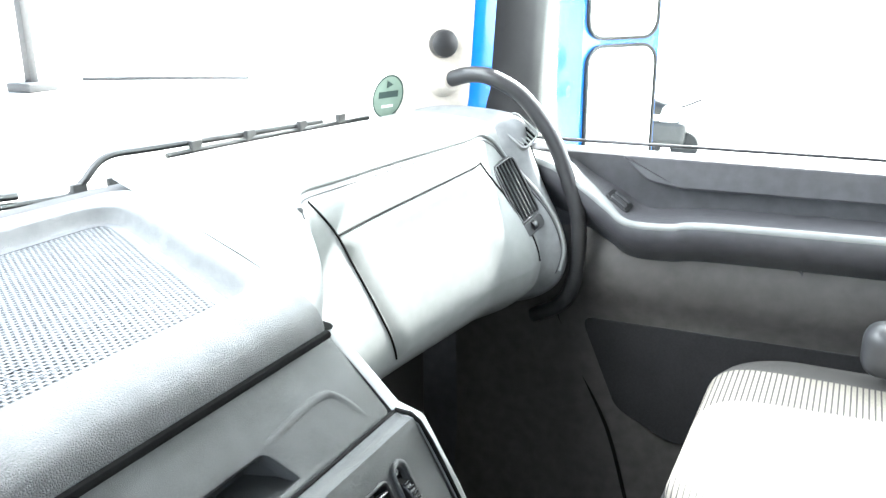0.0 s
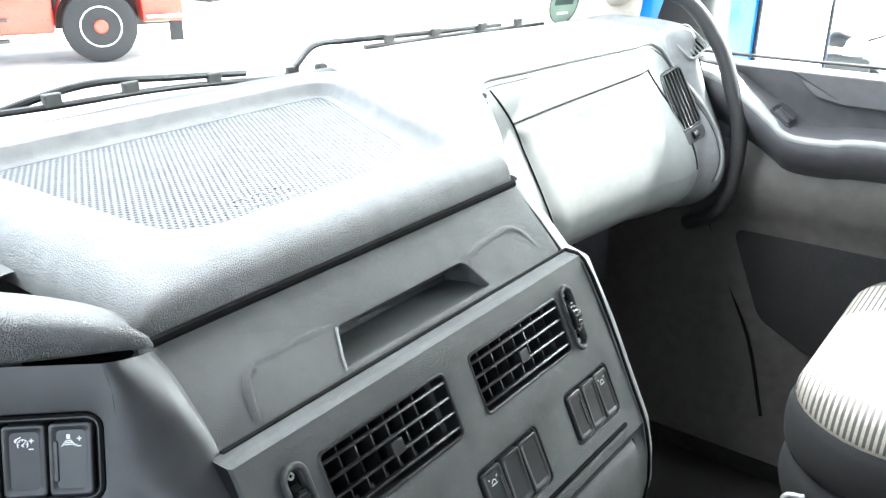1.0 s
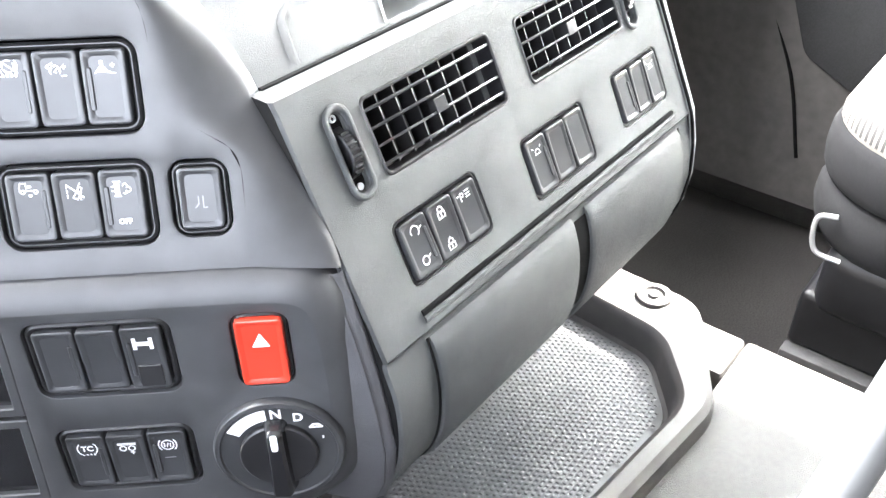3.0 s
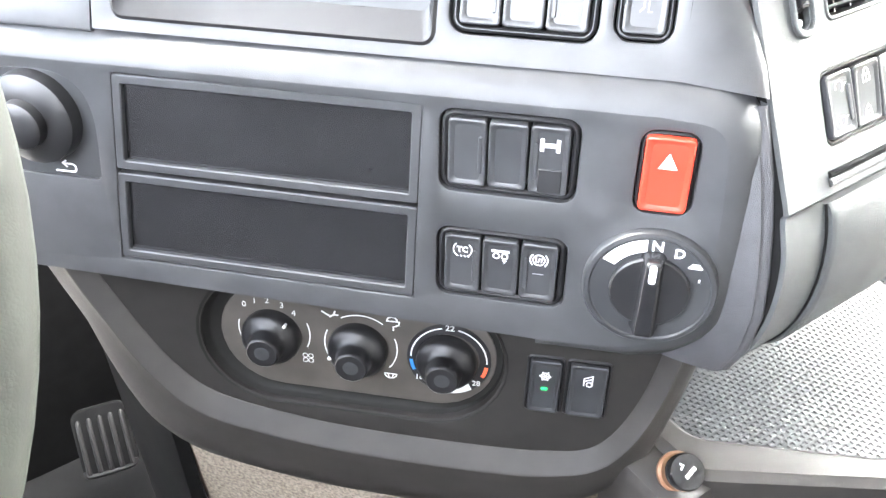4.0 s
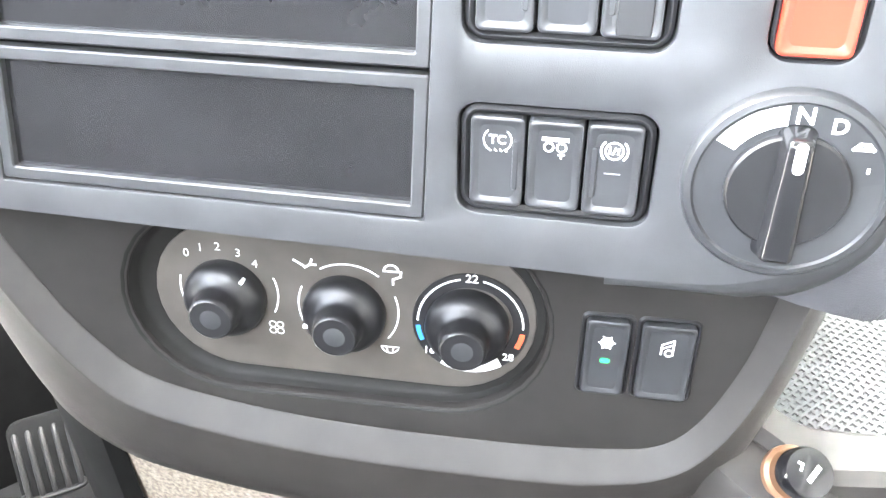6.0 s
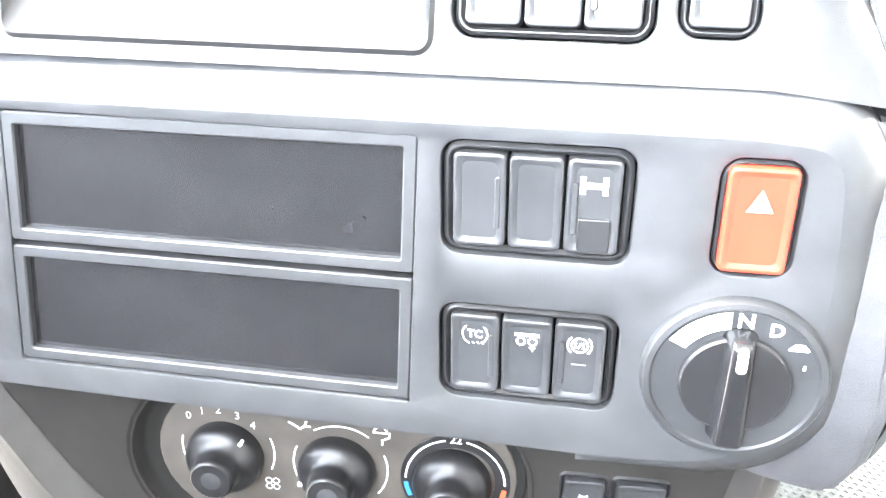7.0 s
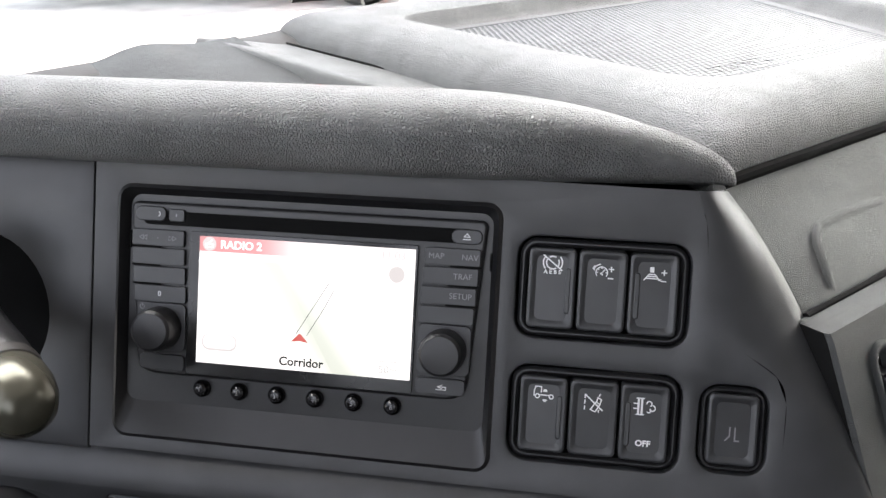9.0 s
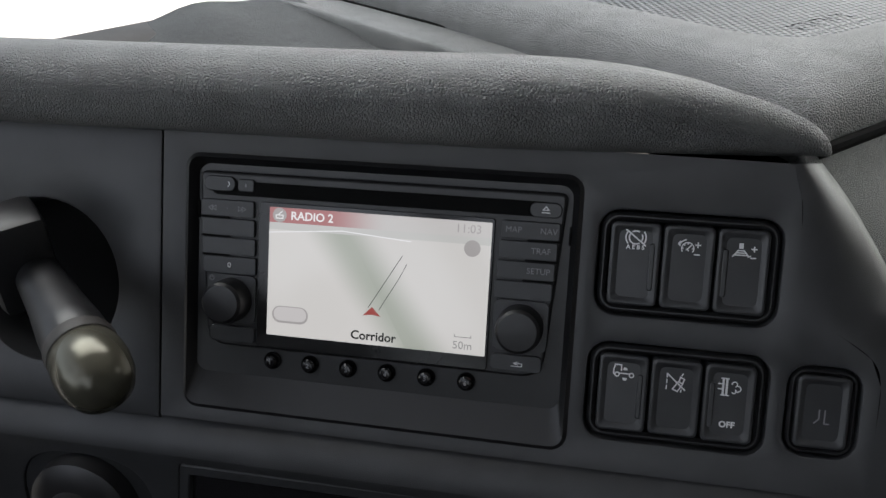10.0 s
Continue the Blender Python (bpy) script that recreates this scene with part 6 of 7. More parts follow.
rows = [ring(bm, shelf_out, 0.46), ring(bm, shelf_out, 0.535), ring(bm, inset(shelf_out, 0.003), 0.547), ring(bm, inset(shelf_out, 0.010), 0.552)]
rows += [ring(bm, inset(shelf_in, -0.004), 0.552), ring(bm, shelf_in, 0.549), ring(bm, inset(shelf_in, 0.003), 0.543), ring(bm, inset(shelf_in, 0.007), 0.520), ring(bm, inset(shelf_in, 0.012), 0.516)]
for a, b in zip(rows, rows[1:]):
    bridge(bm, a, b)
part("rim", moved(bm, SB), M_TRIM, shelf, "light grey moulded rim", smooth=35)
low_loop = inset(shelf_in, 0.011)
part("mat", moved(plate(low_loop, 0.510, 0.5174, 0.001), SB), M_SHELFMAT, shelf, "grey studded rubber mat")
bm = bmesh.new()
pit_field(bm, low_loop, 0.5190, 0.0062, 0.0018, 0.0008)
tagged(part("mat_relief", moved(bm, SB), M_SHELFMAT, shelf), kind="stuff")
part("screw_boss", turned([(0.020, 0.0), (0.019, 0.004), (0.016, 0.005), (0.012, 0.005), (0.010, 0.002), (0.001, 0.002)], 28), M_TRIM, shelf, smooth=30, at=SB @ Matrix.Translation((0.640, 0.474, 0.552)))
part("screw", turned([(0.006, 0.0), (0.006, 0.003), (0.003, 0.004), (0.001, 0.003)], 12), M_DARKMETAL, shelf, at=SB @ Matrix.Translation((0.640, 0.474, 0.554)))

HERE = FOOT_AXES
lighter = thing("lighter_plug", Matrix.Translation((0.198, 0.474, 0.552)) @ Euler((radians(35), 0, radians(-25))).to_matrix().to_4x4(), "black lighter plug with a white cigarette sign", "lighter")
part("body", turned([(0.0105, -0.02), (0.0105, 0.006), (0.0135, 0.008), (0.0140, 0.016), (0.0128, 0.0190), (0.0112, 0.0195), (0.0005, 0.0195)], 32), M_GLOSS, lighter, smooth=30)
part("socket_ring", turned([(0.016, -0.004), (0.016, 0.0), (0.014, 0.002), (0.0108, 0.001)], 32), material("brass_ring", (0.22, 0.12, 0.07), 0.4, 0.5), lighter, "coppery socket ring", smooth=30)
strokes([[(-0.003, -0.004), (0.006, 0.003)], [(-0.002, -0.0055), (0.007, 0.0015)], [(-0.006, 0.003), (-0.004, 0.006), (-0.006, 0.0075)]], 0.0014, 0.0198, "sign", lighter, k=0.8)
part("socket_block", moved(box(0.172, 0.236, 0.450, 0.530, 0.44, 0.546, 0.014), lighter.matrix_world.inverted() @ HERE), M_TRIM, lighter, "grey plastic socket block", smooth=40)

# tunnel and the passenger footwell
HERE = CAB
solid("engine_tunnel", box(-0.02, 0.665, -0.60, 0.372, 0.0, 0.5285, 0.006), M_MAT, "pale grey covered engine tunnel", "tunnel", kind="structure")
solid("tunnel_shoulder", box(0.598, 0.6645, 0.3725, 0.47, 0.0, 0.5285, 0.006), M_MAT, "pale grey cover beside the shelf", "tunnel", kind="structure")
solid("tunnel_front", box(0.30, 0.645, 0.373, 1.30, 0.0, 0.455, 0.01), M_DEEP, "dark front of the engine tunnel", "tunnel", kind="structure")
solid("footwell_wall", box(0.60, 1.62, 1.05, 1.36, 0.0, 0.66, 0.02), M_CARPET, "dark carpeted wall of the passenger footwell", "footwell", kind="structure")

M_LEVER = material("pale_grey_paint", (0.10, 0.10, 0.097), 0.4, vary=0.05)
# tall pale lever beside the driver's seat
lever = thing("lever", Matrix.Translation((0.007, 0.268, 0.525)), "pale grey tubular lever standing on the engine tunnel", "lever")
part("tube", tube([(0.0, 0.0, 0.0), (0.13, -0.023, 0.16), (0.258, -0.047, 0.3225), (0.35, -0.064, 0.44)], 0.0120, 14), M_LEVER, lever, "pale painted tube", smooth=True)
part("boot", turned([(0.030, 0.0), (0.026, 0.02), (0.018, 0.035), (0.014, 0.04)], 20), M_BLACK, lever, "black rubber boot", smooth=40)

# ---- passenger seat ----
seat = thing("passenger_seat", Matrix.Translation((1.275, 0.10, 0.012)), "passenger seat with pale striped cloth and dark sides", "seat")
def rounded(x0, x1, y0, y1, z0, z1, r, seg=5):
    bm = box(x0, x1, y0, y1, z0, z1)
    bmesh.ops.bevel(bm, geom=bm.edges[:], offset=r, segments=seg, affect="EDGES", profile=0.5)
    return bm


def seat_loop(grow, r=0.12):
    """The cushion's outline from above, its front bowed."""
    lp = inset(rrect(0.565, 0.72, r, 0.005, -0.040, seg=8), -grow)
    return [(x, y + 0.022 * max(0.0, 1 - (x / 0.28) ** 2) * (y > 0)) for x, y in lp]


def seat_skin(rows, cap):
    bm = bmesh.new()
    made = [ring(bm, seat_loop(g), z) for z, g in rows]
    for p, q in zip(made, made[1:]):
        bridge(bm, p, q)
    if cap:
        last = made[-1]
        for k in (0.7, 0.4, 0.15):
            nxt = [bm.verts.new((v.co.x * k, v.co.y * k, rows[-1][0] + 0.006 * (1 - k))) for v in made[-1]]
            bridge(bm, last, nxt)
            last = nxt
        bm.faces.new(last)
    return bm


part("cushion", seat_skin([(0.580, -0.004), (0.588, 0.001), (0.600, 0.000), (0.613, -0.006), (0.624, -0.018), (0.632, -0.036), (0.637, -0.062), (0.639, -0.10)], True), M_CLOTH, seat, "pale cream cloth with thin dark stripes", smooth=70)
part("cushion_side", seat_skin([(0.500, -0.012), (0.507, 0.000), (0.520, 0.007), (0.545, 0.010), (0.570, 0.008), (0.584, 0.003), (0.588, -0.003)], False), M_CLOTHDARK, seat, "dark grey cloth front and sides", smooth=70)
part("bolster", seat_skin([(0.405, -0.03), (0.415, -0.012), (0.435, 0.000), (0.460, 0.006), (0.485, 0.004), (0.498, -0.004), (0.504, -0.014)], False), M_CLOTHDARK, seat, "dark grey rolled lower edge", smooth=70)
part("seat_armrest", rounded(0.165, 0.235, -0.45, 0.118, 0.655, 0.742, 0.030), M_KEY, seat, "dark grey padded armrest", smooth=60)
part("seat_pan", rounded(-0.255, 0.255, -0.38, 0.285, 0.30, 0.42, 0.03), M_BLACK, seat, "black plastic seat shell", smooth=40)
part("base", rounded(-0.20, 0.20, -0.34, 0.18, 0.0, 0.32, 0.02), M_DARKMETAL, seat, "dark seat base", smooth=40)
part("base_frame", rounded(-0.245, 0.245, 0.02, 0.300, 0.225, 0.330, 0.012), M_BLACK, seat, "black sliding frame under the seat", smooth=40)
for dx in (-0.255, 0.255):
    part("rail", box(dx - 0.015, dx + 0.015, -0.36, 0.30, 0.20, 0.23, 0.004), M_DARKMETAL, seat, "dark steel seat rail", smooth=40)
part("backrest", rounded(-0.26, 0.26, -0.56, -0.36, 0.45, 1.20, 0.06), M_CLOTHDARK, seat, smooth=60)
part("release_bar", tube([(-0.262, 0.280, 0.480), (-0.265, 0.305, 0.470), (-0.265, 0.297, 0.420), (-0.262, 0.260, 0.412)], 0.0038, 10), M_STEEL, seat, "bright bent steel release bar", smooth=True)

# ---- passenger door ----
door = thing("door_1", Matrix.Translation((1.66, 0.3, 0.5)), "closed dark grey passenger door with moulded armrest", "door", kind="structure")
DB = Matrix.Translation((-1.66, -0.3, -0.5))


def door_part(name, bm, mat, label="", smooth=40):
    return part(name, moved(bm, DB), mat, door, label, smooth)


def door_skin(z_pts, y0, y1, wave=0.0):
    rows = []
    for i in range(25):
        y = y0 + (y1 - y0) * i / 24
        rows.append([(x, y, z) for x, z in z_pts])
    return loft(rows)


door_part("upper_skin", door_skin([(1.80, 0.930), (1.72, 0.944), (1.668, 0.954), (1.655, 0.954), (1.645, 0.946), (1.652, 0.90), (1.665, 0.87), (1.665, 0.80)], -0.45, 0.90), M_DOOR, "dark grey upper door lining")
door_part("lower_skin", door_skin([(1.65, 0.80), (1.625, 0.76), (1.620, 0.70), (1.64, 0.66), (1.66, 0.62), (1.67, 0.30), (1.64, 0.10), (1.72, 0.0)], -0.45, 1.0), M_DOORLOW, "taupe grey lower door lining")
# moulded inset under the window
inset_loop = round_poly([(-0.40, 0.905), (0.545, 0.893), (0.600, 0.903), (0.652, 0.9485), (-0.40, 0.9500)], (0.01, 0.04, 0.02, 0.004, 0.01))
bm = plate([(-y, z) for y, z in inset_loop][::-1], -0.012, 0.004, 0.004)
TOWARDS = Matrix(((0, 0, -1, 0), (-1, 0, 0, 0), (0, 1, 0, 0), (0, 0, 0, 1)))
door_part("inset_panel", moved(bm, Matrix.Translation((1.644, 0, 0)) @ TOWARDS), M_DOOR, "dark moulded inset under the window")
# armrest: a ledge that sweeps down from the window and runs to the rear
LEDGE = [((1.668, 0.82, 0.950), (1.612, 0.85, 0.942)), ((1.668, 0.75, 0.944), (1.588, 0.765, 0.928)), ((1.668, 0.705, 0.914), (1.578, 0.700, 0.893)), ((1.668, 0.660, 0.886), (1.572, 0.655, 0.864)), ((1.668, 0.617, 0.856), (1.568, 0.618, 0.842)),
         ((1.668, 0.577, 0.848), (1.566, 0.54, 0.842)), ((1.668, 0.42, 0.860), (1.566, 0.41, 0.854)), ((1.668, -0.4, 0.875), (1.566, -0.4, 0.869))]
ins = smooth_line([p for p, _ in LEDGE], 6)
outs = smooth_line([q for _, q in LEDGE], 6)
rows = []
for p, q in zip(ins, outs):
    w = (1.672 - q.x)
    rows.append([p, p.lerp(q, 0.35) + Vector((0, 0, -0.004)), p.lerp(q, 0.80) + Vector((0, 0, -0.002)), q + Vector((0.004, 0, 0.0015)), q, q + Vector((-0.003, 0, -0.006)), q + Vector((-0.001, 0, -0.030)), q + Vector((0.25 * w, 0, -0.060)), q + Vector((0.55 * w, 0, -0.082)), q + Vector((0.8 * w, 0, -0.10))])
door_part("armrest", loft(rows), M_DOOR, "moulded grey armrest", 60)
# added pale strip: sunlight on the armrest's dark edge, put in as colour
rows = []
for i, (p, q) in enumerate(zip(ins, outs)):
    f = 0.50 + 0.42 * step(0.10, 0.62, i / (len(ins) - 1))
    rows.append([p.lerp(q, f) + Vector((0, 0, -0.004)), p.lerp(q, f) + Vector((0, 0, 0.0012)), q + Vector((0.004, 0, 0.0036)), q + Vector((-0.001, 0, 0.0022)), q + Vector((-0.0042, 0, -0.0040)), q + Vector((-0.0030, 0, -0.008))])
door_part("armrest_sunlit_edge", loft(rows), M_FACE, "added pale strip for the sunlit edge of the armrest", 60)
up_ = Vector((-0.23, -0.58, 0.78)).normalized()
fore = Vector((0, 0.8, 0.6))
fore = (fore - up_ * fore.dot(up_)).normalized()
m = Matrix.Translation((1.622, 0.645, 0.864)) @ Matrix((fore.cross(up_), fore, up_)).transposed().to_4x4()
sw = part("window_switch", moved(plate(rrect(0.038, 0.052, 0.010), -0.008, 0.004, 0.002), DB @ m), M_BLACK, door, "black window switch", smooth=40)
for dx in (-0.009, 0.009):
    part("rocker", moved(plate(rrect(0.014, 0.034, 0.004, dx, 0), 0.003, 0.008, 0.002), DB @ m), M_SWITCH, sw, smooth=40)
bm = bmesh.new()
rows = [ring(bm, rrect(0.24, 0.060, 0.028), z) for z in (0.0,)] + [ring(bm, rrect(0.235, 0.055, 0.026), 0.012), ring(bm, rrect(0.215, 0.038, 0.018), 0.005)]
for a, b in zip(rows, rows[1:]):
    bridge(bm, a, b)
bm.faces.new(rows[-1])
door_part("pull_cup", moved(bm, Matrix.Translation((1.638, 0.435, 0.758)) @ Euler((radians(90), 0, radians(-90))).to_matrix().to_4x4()), M_DOOR, "recessed door pull")
# dark pocket in the lower door with a paler border
pocket_loop = round_poly([(-0.42, 0.372), (0.53, 0.372), (0.640, 0.425), (0.720, 0.610), (-0.42, 0.630)], (0.01, 0.05, 0.06, 0.02, 0.01))
bm = plate([(-y, z) for y, z in pocket_loop][::-1], -0.02, 0.0, 0.002)
door_part("door_pocket", moved(bm, Matrix.Translation((1.658, 0, 0)) @ TOWARDS), M_CLOTHDARK, "dark lower door pocket")
door_part("door_joint", tube([(1.662, 0.790, 0.66), (1.664, 0.769, 0.606), (1.668, 0.73, 0.512), (1.667, 0.656, 0.369), (1.655, 0.60, 0.20)], 0.004, 8, 4), M_DEEP)
door_part("window_seal", tube([(1.735, 0.86, 0.952), (1.735, 0.2, 0.956), (1.735, -0.3, 0.956)], 0.0035, 8), M_BLACK)

# A-pillar, window frame and the blue door edge, all leaning back with the windscreen
def leaning(name, plan, z0, mat, label, category):
    rows = []
    for k in range(9):
        z = z0 + (1.80 - z0) * k / 8
        flare = 0.010 * max(0.0, (1.06 - z) / 0.08) ** 2
        rows.append([(x - flare * (i < 2), y - 0.07 * (z - 1.12), z) for i, (x, y) in enumerate(plan)])
    return solid(name, loft(rows), mat, label, category, kind="structure", smooth=60)


leaning("pillar_trim", [(1.524, 1.075), (1.529, 1.018), (1.535, 1.004), (1.556, 0.978), (1.578, 0.952), (1.592, 0.939), (1.600, 0.937), (1.602, 0.955)], 0.985, M_PILLAR, "beige plastic trim of the windscreen pillar", "pillar")
leaning("door_edge", [(1.600, 0.950), (1.604, 0.934), (1.622, 0.920), (1.642, 0.911), (1.652, 0.92)], 0.96, M_BLUE, "bright blue painted door edge", "door edge")
leaning("window_frame", [(1.640, 0.915), (1.648, 0.904), (1.672, 0.880), (1.700, 0.857), (1.720, 0.842), (1.735, 0.838), (1.765, 0.842)], 0.955, M_BLACK, "black rubber frame of the door window", "window frame")
solid("pillar_knob", turned([(0.026, -0.012), (0.026, 0.004), (0.024, 0.010), (0.016, 0.014), (0.001, 0.015)], 32), M_BLACK, "round black knob on the pillar", "knob", m=Matrix.Translation((1.548, 0.969, 1.146)) @ Vector((-0.75, -0.65, 0.05)).to_track_quat("Z", "Y").to_matrix().to_4x4())

handle = thing("grab_handle", Matrix.Translation((1.55, 0.90, 1.08)), "long curved black grab handle beside the dash", "grab handle")
HB = Matrix.Translation((-1.55, -0.90, -1.08))
part("bar", moved(tube([(1.555, 0.965, 1.080), (1.548, 0.915, 1.092), (1.548, 0.872, 1.088), (1.567, 0.818, 1.053), (1.580, 0.766, 0.982), (1.582, 0.731, 0.900), (1.582, 0.711, 0.836), (1.582, 0.708, 0.770), (1.582, 0.717, 0.699), (1.586, 0.745, 0.655), (1.605, 0.80, 0.62)], 0.0150, 14), HB), M_TUBE, handle, smooth=True)
part("socket", moved(turned([(0.034, 0.0), (0.030, 0.022), (0.022, 0.034), (0.001, 0.036)], 24), HB @ Matrix.Translation((1.568, 0.985, 1.079)) @ Vector((-0.4, -0.85, 0.15)).to_track_quat("Z", "Y").to_matrix().to_4x4()), M_PILLAR, handle, "beige handle socket", smooth=50)

# sticker inside the windscreen
sticker = thing("windscreen_sticker", Matrix.Translation((1.467, 1.044, 1.055)) @ Vector((-0.24, -0.95, -0.19)).to_track_quat("Z", "Y").to_matrix().to_4x4(), "round green inspection sticker on the windscreen", "sticker")
part("disc", plate(circle(0.0395, seg=40), -0.0005, 0.0), M_STICKER, sticker)
part("border", frame_ring(circle(0.0405, seg=40), circle(0.0375, seg=40), 0.0, 0.0008, 0.0002), M_STICKERDARK, sticker)
part("bar", plate(rrect(0.050, 0.012, 0.001, 0, 0.004), 0.0, 0.0008), M_STICKERDARK, sticker)
part("bar", plate(rrect(0.030, 0.005, 0.001, 0, -0.018), 0.0, 0.0008), M_WHITEPAINT, sticker)
part("mark", plate([(-0.006, 0.016), (0.010, 0.022), (-0.006, 0.030)], 0.0, 0.0008), M_STICKERDARK, sticker)

# wipers outside the glass
def wiper(root, line, arm, label):
    w = thing("wiper", Matrix.Translation(root), label, "wiper", "wipers")
    here = Matrix.Translation(-Vector(root))
    blade = part("blade", moved(tube(line, 0.0045, 8), here), M_BLACK, w, "black rubber blade", smooth=True)
    part("arm", moved(tube(arm, 0.0055, 8), here), M_BLACK, w, smooth=True)
    pts = smooth_line(line, 6)
    for k in range(2, len(pts) - 2, 4):
        part("bracket", moved(box(-0.012, 0.012, -0.004, 0.004, -0.002, 0.016, 0.002), here @ Matrix.Translation(pts[k])), M_DARKMETAL, w)
    return w


wiper((0.45, 1.205, 1.005), [(0.30, 1.215, 1.005), (0.497, 1.200, 1.001), (0.664, 1.200, 0.997), (0.893, 1.200, 0.980), (0.97, 1.19, 0.978)], [(0.40, 1.23, 0.990), (0.542, 1.210, 1.018), (0.683, 1.205, 1.009), (0.80, 1.203, 0.998)], "black windscreen wiper resting below the glass")
wiper((0.945, 1.20, 1.02), [(1.04, 1.18, 1.009), (1.20, 1.152, 1.011), (1.36, 1.115, 1.013), (1.467, 1.088, 1.014)], [(0.880, 1.21, 0.975), (0.902, 1.20, 0.996), (0.945, 1.20, 1.022), (1.02, 1.190, 1.0225), (1.195, 1.160, 1.0195), (1.36, 1.12, 1.019)], "black windscreen wiper with a bent arm")

# ---- outside ----
bm = bmesh.new()
bmesh.ops.create_grid(bm, x_segments=8, y_segments=8, size=400)
moved(bm, Matrix.Translation((0, 0, -1.05)))
solid("ground", bm, M_GROUND, "pale concrete yard", "ground", kind="structure", smooth=False)

# door mirror
mirror = thing("door_mirror", Matrix.Translation((2.10, 0.780, 1.10)) @ Euler((0, 0, radians(-33))).to_matrix().to_4x4(), "tall blue truck door mirror with two glasses", "mirror")
stand = Euler((radians(90), 0, 0)).to_matrix().to_4x4()
part("housing", moved(plate(rrect(0.235, 0.92, 0.06, 0.0, 0.10), 0.0, 0.13, 0.05), stand @ Matrix.Rotation(radians(180), 4, "Y")), M_BLUE, mirror, "bright blue painted housing", smooth=50)
for z0, z1 in ((-0.34, 0.012), (0.035, 0.54)):
    g = part("glass", moved(plate(rrect(0.205, z1 - z0, 0.04, 0.0, (z0 + z1) / 2), 0.001, 0.006), stand), M_MIRROR, mirror, "mirror glass")
    part("glass_rim", moved(frame_ring(rrect(0.217, z1 - z0 + 0.012, 0.045, 0.0, (z0 + z1) / 2), rrect(0.203, z1 - z0 - 0.002, 0.039, 0.0, (z0 + z1) / 2), 0.0, 0.009), stand), M_BLACK, g, "black rim")
part("arm", tube([(-0.30, 0.05, 0.42), (-0.12, 0.07, 0.46), (0.0, 0.07, 0.42)], 0.018, 10), M_BLACK, mirror, smooth=True)
part("arm", tube([(-0.45, 0.01, -0.29), (-0.30, 0.05, -0.30), (-0.12, 0.07, -0.33), (0.0, 0.07, -0.28)], 0.018, 10), M_BLACK, mirror, smooth=True)


# small machine parked in the yard
machine = thing("yard_machine", Matrix.Translation((12.0, 2.6, -1.05)), "small dark motor machine with a pale tank and a long handle", "machine")
part("seat_hump", turned([(0.15, 0.62), (0.17, 0.66), (0.16, 0.74), (0.11, 0.80), (0.01, 0.82)], 20), M_BLACK, machine, smooth=50, at=Matrix.Translation((0, 0.18, 0)))
part("tank", rounded(-0.14, 0.14, -0.16, 0.14, 0.50, 0.74, 0.07), M_WHITEPAINT, machine, "pale tank", smooth=60)
part("engine", rounded(-0.16, 0.16, -0.24, 0.34, 0.22, 0.52, 0.06), M_DARKMETAL, machine, smooth=60)
part("handle", tube([(0, -0.1, 0.70), (0, -0.25, 0.76), (0, -0.42, 0.84)], 0.015, 8), M_BLACK, machine, smooth=True)
for dy in (-0.22, 0.28):
    part("wheel", moved(turned([(0.12, -0.04), (0.19, -0.045), (0.20, 0.0), (0.19, 0.045), (0.12, 0.04)], 24), Matrix.Translation((0, dy, 0.20)) @ Euler((0, radians(90), 0)).to_matrix().to_4x4()), M_TYRE, machine, "black wheel", smooth=40)


def truck_wheel(parent, at):
    w = part("wheel", turned([(0.30, -0.14), (0.44, -0.15), (0.52, -0.12), (0.535, -0.05), (0.535, 0.05), (0.52, 0.12), (0.44, 0.15), (0.30, 0.14)], 48), M_TYRE, parent, "black truck tyre", smooth=40, at=at)
    part("rim", turned([(0.30, 0.10), (0.30, 0.145), (0.285, 0.150), (0.27, 0.12), (0.22, 0.06), (0.16, 0.08), (0.15, 0.10), (0.001, 0.10)], 48), M_WHITEPAINT, w, "pale steel rim", smooth=30)
    part("hub_cap", turned([(0.10, 0.09), (0.10, 0.15), (0.08, 0.17), (0.001, 0.175)], 32), M_REDPAINT, w, "red hub", smooth=30)
    for k in range(10):
        a = 2 * math.pi * k / 10
        part("nut", turned([(0.016, 0.09), (0.016, 0.12), (0.001, 0.125)], 6), M_STEEL, w, at=Matrix.Translation((0.135 * math.cos(a), 0.135 * math.sin(a), 0)))
    return w


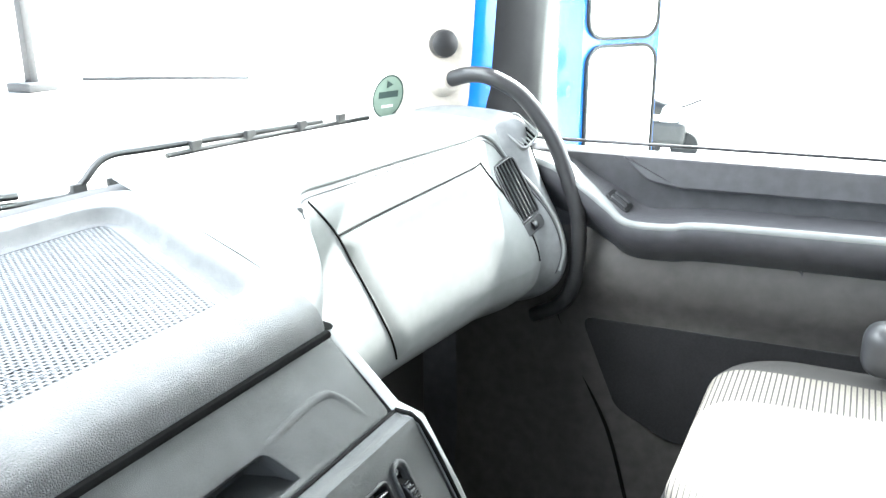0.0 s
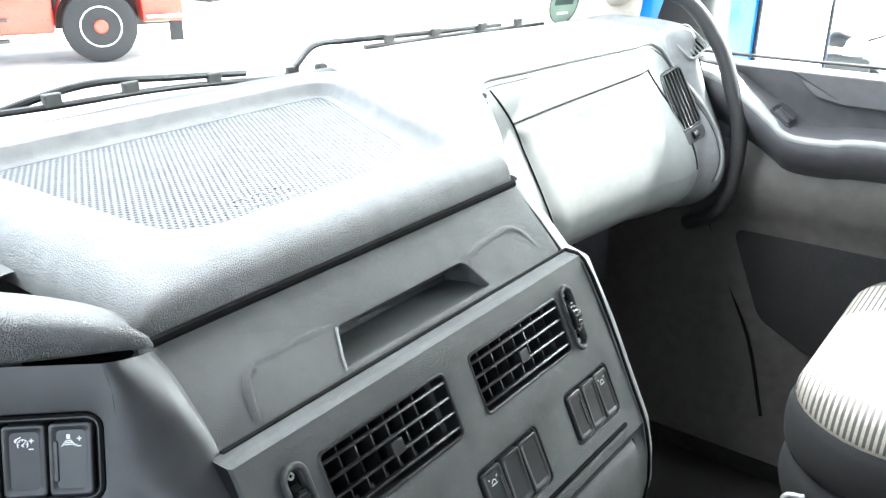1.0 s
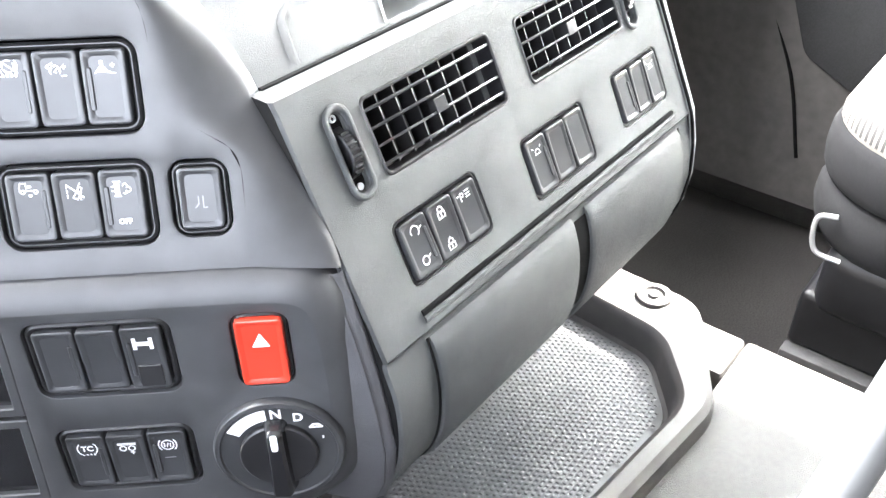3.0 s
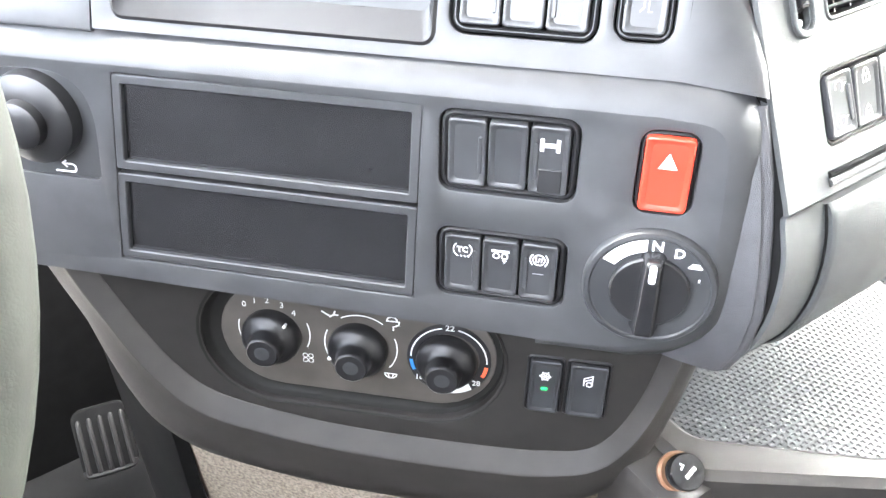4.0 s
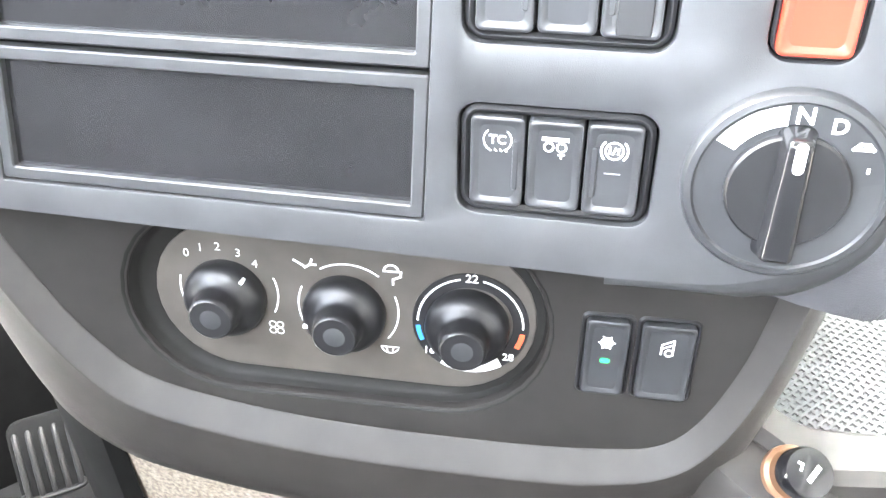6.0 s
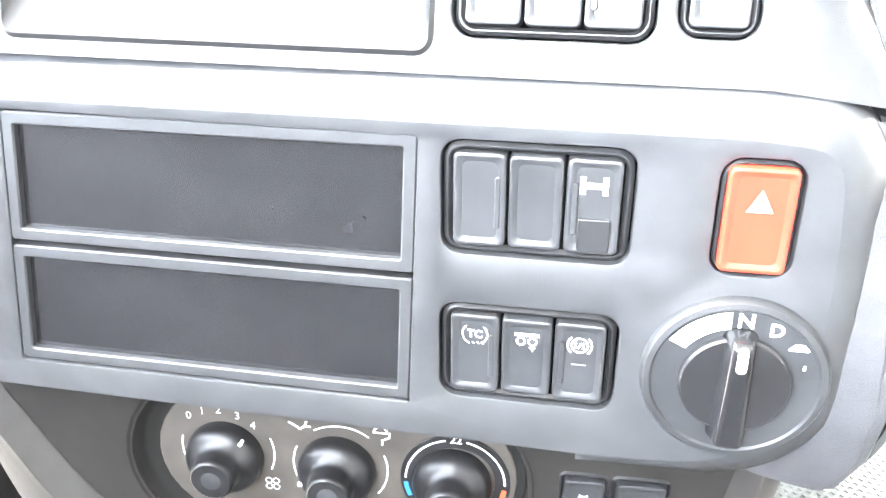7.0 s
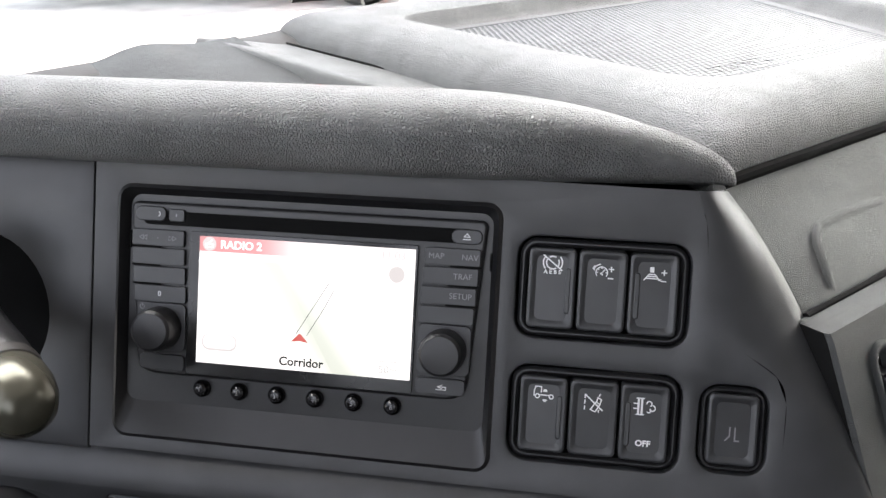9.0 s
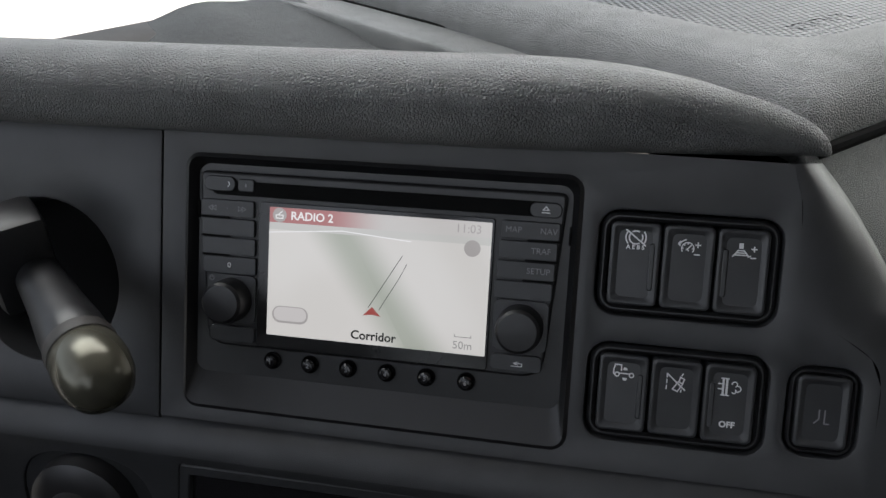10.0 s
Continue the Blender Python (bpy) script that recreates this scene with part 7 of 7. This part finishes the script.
truck = thing("red_truck", Matrix.Translation((7.4, 12.2, -1.05)) @ Euler((0, 0, radians(-26))).to_matrix().to_4x4(), "parked red truck with a steel-rimmed front wheel", "truck")
face_out = Euler((radians(90), 0, 0)).to_matrix().to_4x4()
truck_wheel(truck, Matrix.Translation((0, 0, 0.535)) @ face_out)
part("cab", box(-1.2, 1.15, 0.05, 2.4, 1.25, 3.6, 0.06), M_REDPAINT, truck, "red cab", smooth=40)
part("side_panel", box(-1.9, -0.62, -0.02, 0.4, 0.45, 1.25, 0.05), M_REDPAINT, truck, "red side panel", smooth=40)
bm = bmesh.new()
loft([[(0.62 * math.cos(radians(a)), y, 0.56 + 0.62 * math.sin(radians(a))) for a in range(0, 181, 12)] for y in (-0.1, 0.4)], bm=bm)
part("wheel_arch", bm, M_REDPAINT, truck, "red wheel arch", smooth=60)
part("step_box", box(0.62, 1.25, -0.02, 0.6, 0.55, 1.25, 0.04), M_REDPAINT, truck, "red step box", smooth=40)
for z in (0.62, 0.90, 1.18):
    part("step", box(0.68, 1.20, -0.10, 0.10, z, z + 0.04, 0.01), M_WHITEPAINT, truck, "pale step plate", smooth=40)
for z in (0.35, 0.65, 0.95):
    part("ladder_step", box(-1.75, -1.25, -0.10, 0.10, z, z + 0.05, 0.01), M_DARKMETAL, truck, "dark ladder step", smooth=40)
part("chassis", box(-5.0, 1.2, 0.5, 1.6, 0.45, 0.95, 0.03), M_DARKMETAL, truck, smooth=40)
part("side_window", box(-0.7, 0.8, 0.03, 0.06, 2.2, 3.1, 0.01), M_GLOSS, truck, "dark cab window", smooth=40)
part("mud_flap", box(1.02, 1.22, 0.02, 0.08, 0.25, 0.6, 0.01), M_TYRE, truck, smooth=40)

# posts and a rail of a barrier across the yard
post = solid("yard_post", box(-0.11, 0.11, -0.11, 0.11, 0.0, 3.2, 0.02), M_DARKMETAL, "grey steel post standing in the yard", "post", m=Matrix.Translation((14.2, 18.0, -1.05)))
solid("post_foot", box(-0.4, 0.4, -0.4, 0.4, 0.0, 0.22, 0.03), M_DARKMETAL, "grey foot of the steel post", "post foot", m=Matrix.Translation((14.2, 18.0, -1.05)))
solid("yard_rail", tube([(16.4, 18.8, -1.0), (17.5, 17.0, -1.0), (18.5, 15.0, -1.0)], 0.05, 8, 2), M_DARKMETAL, "long dark kerb rail across the yard", "rail")
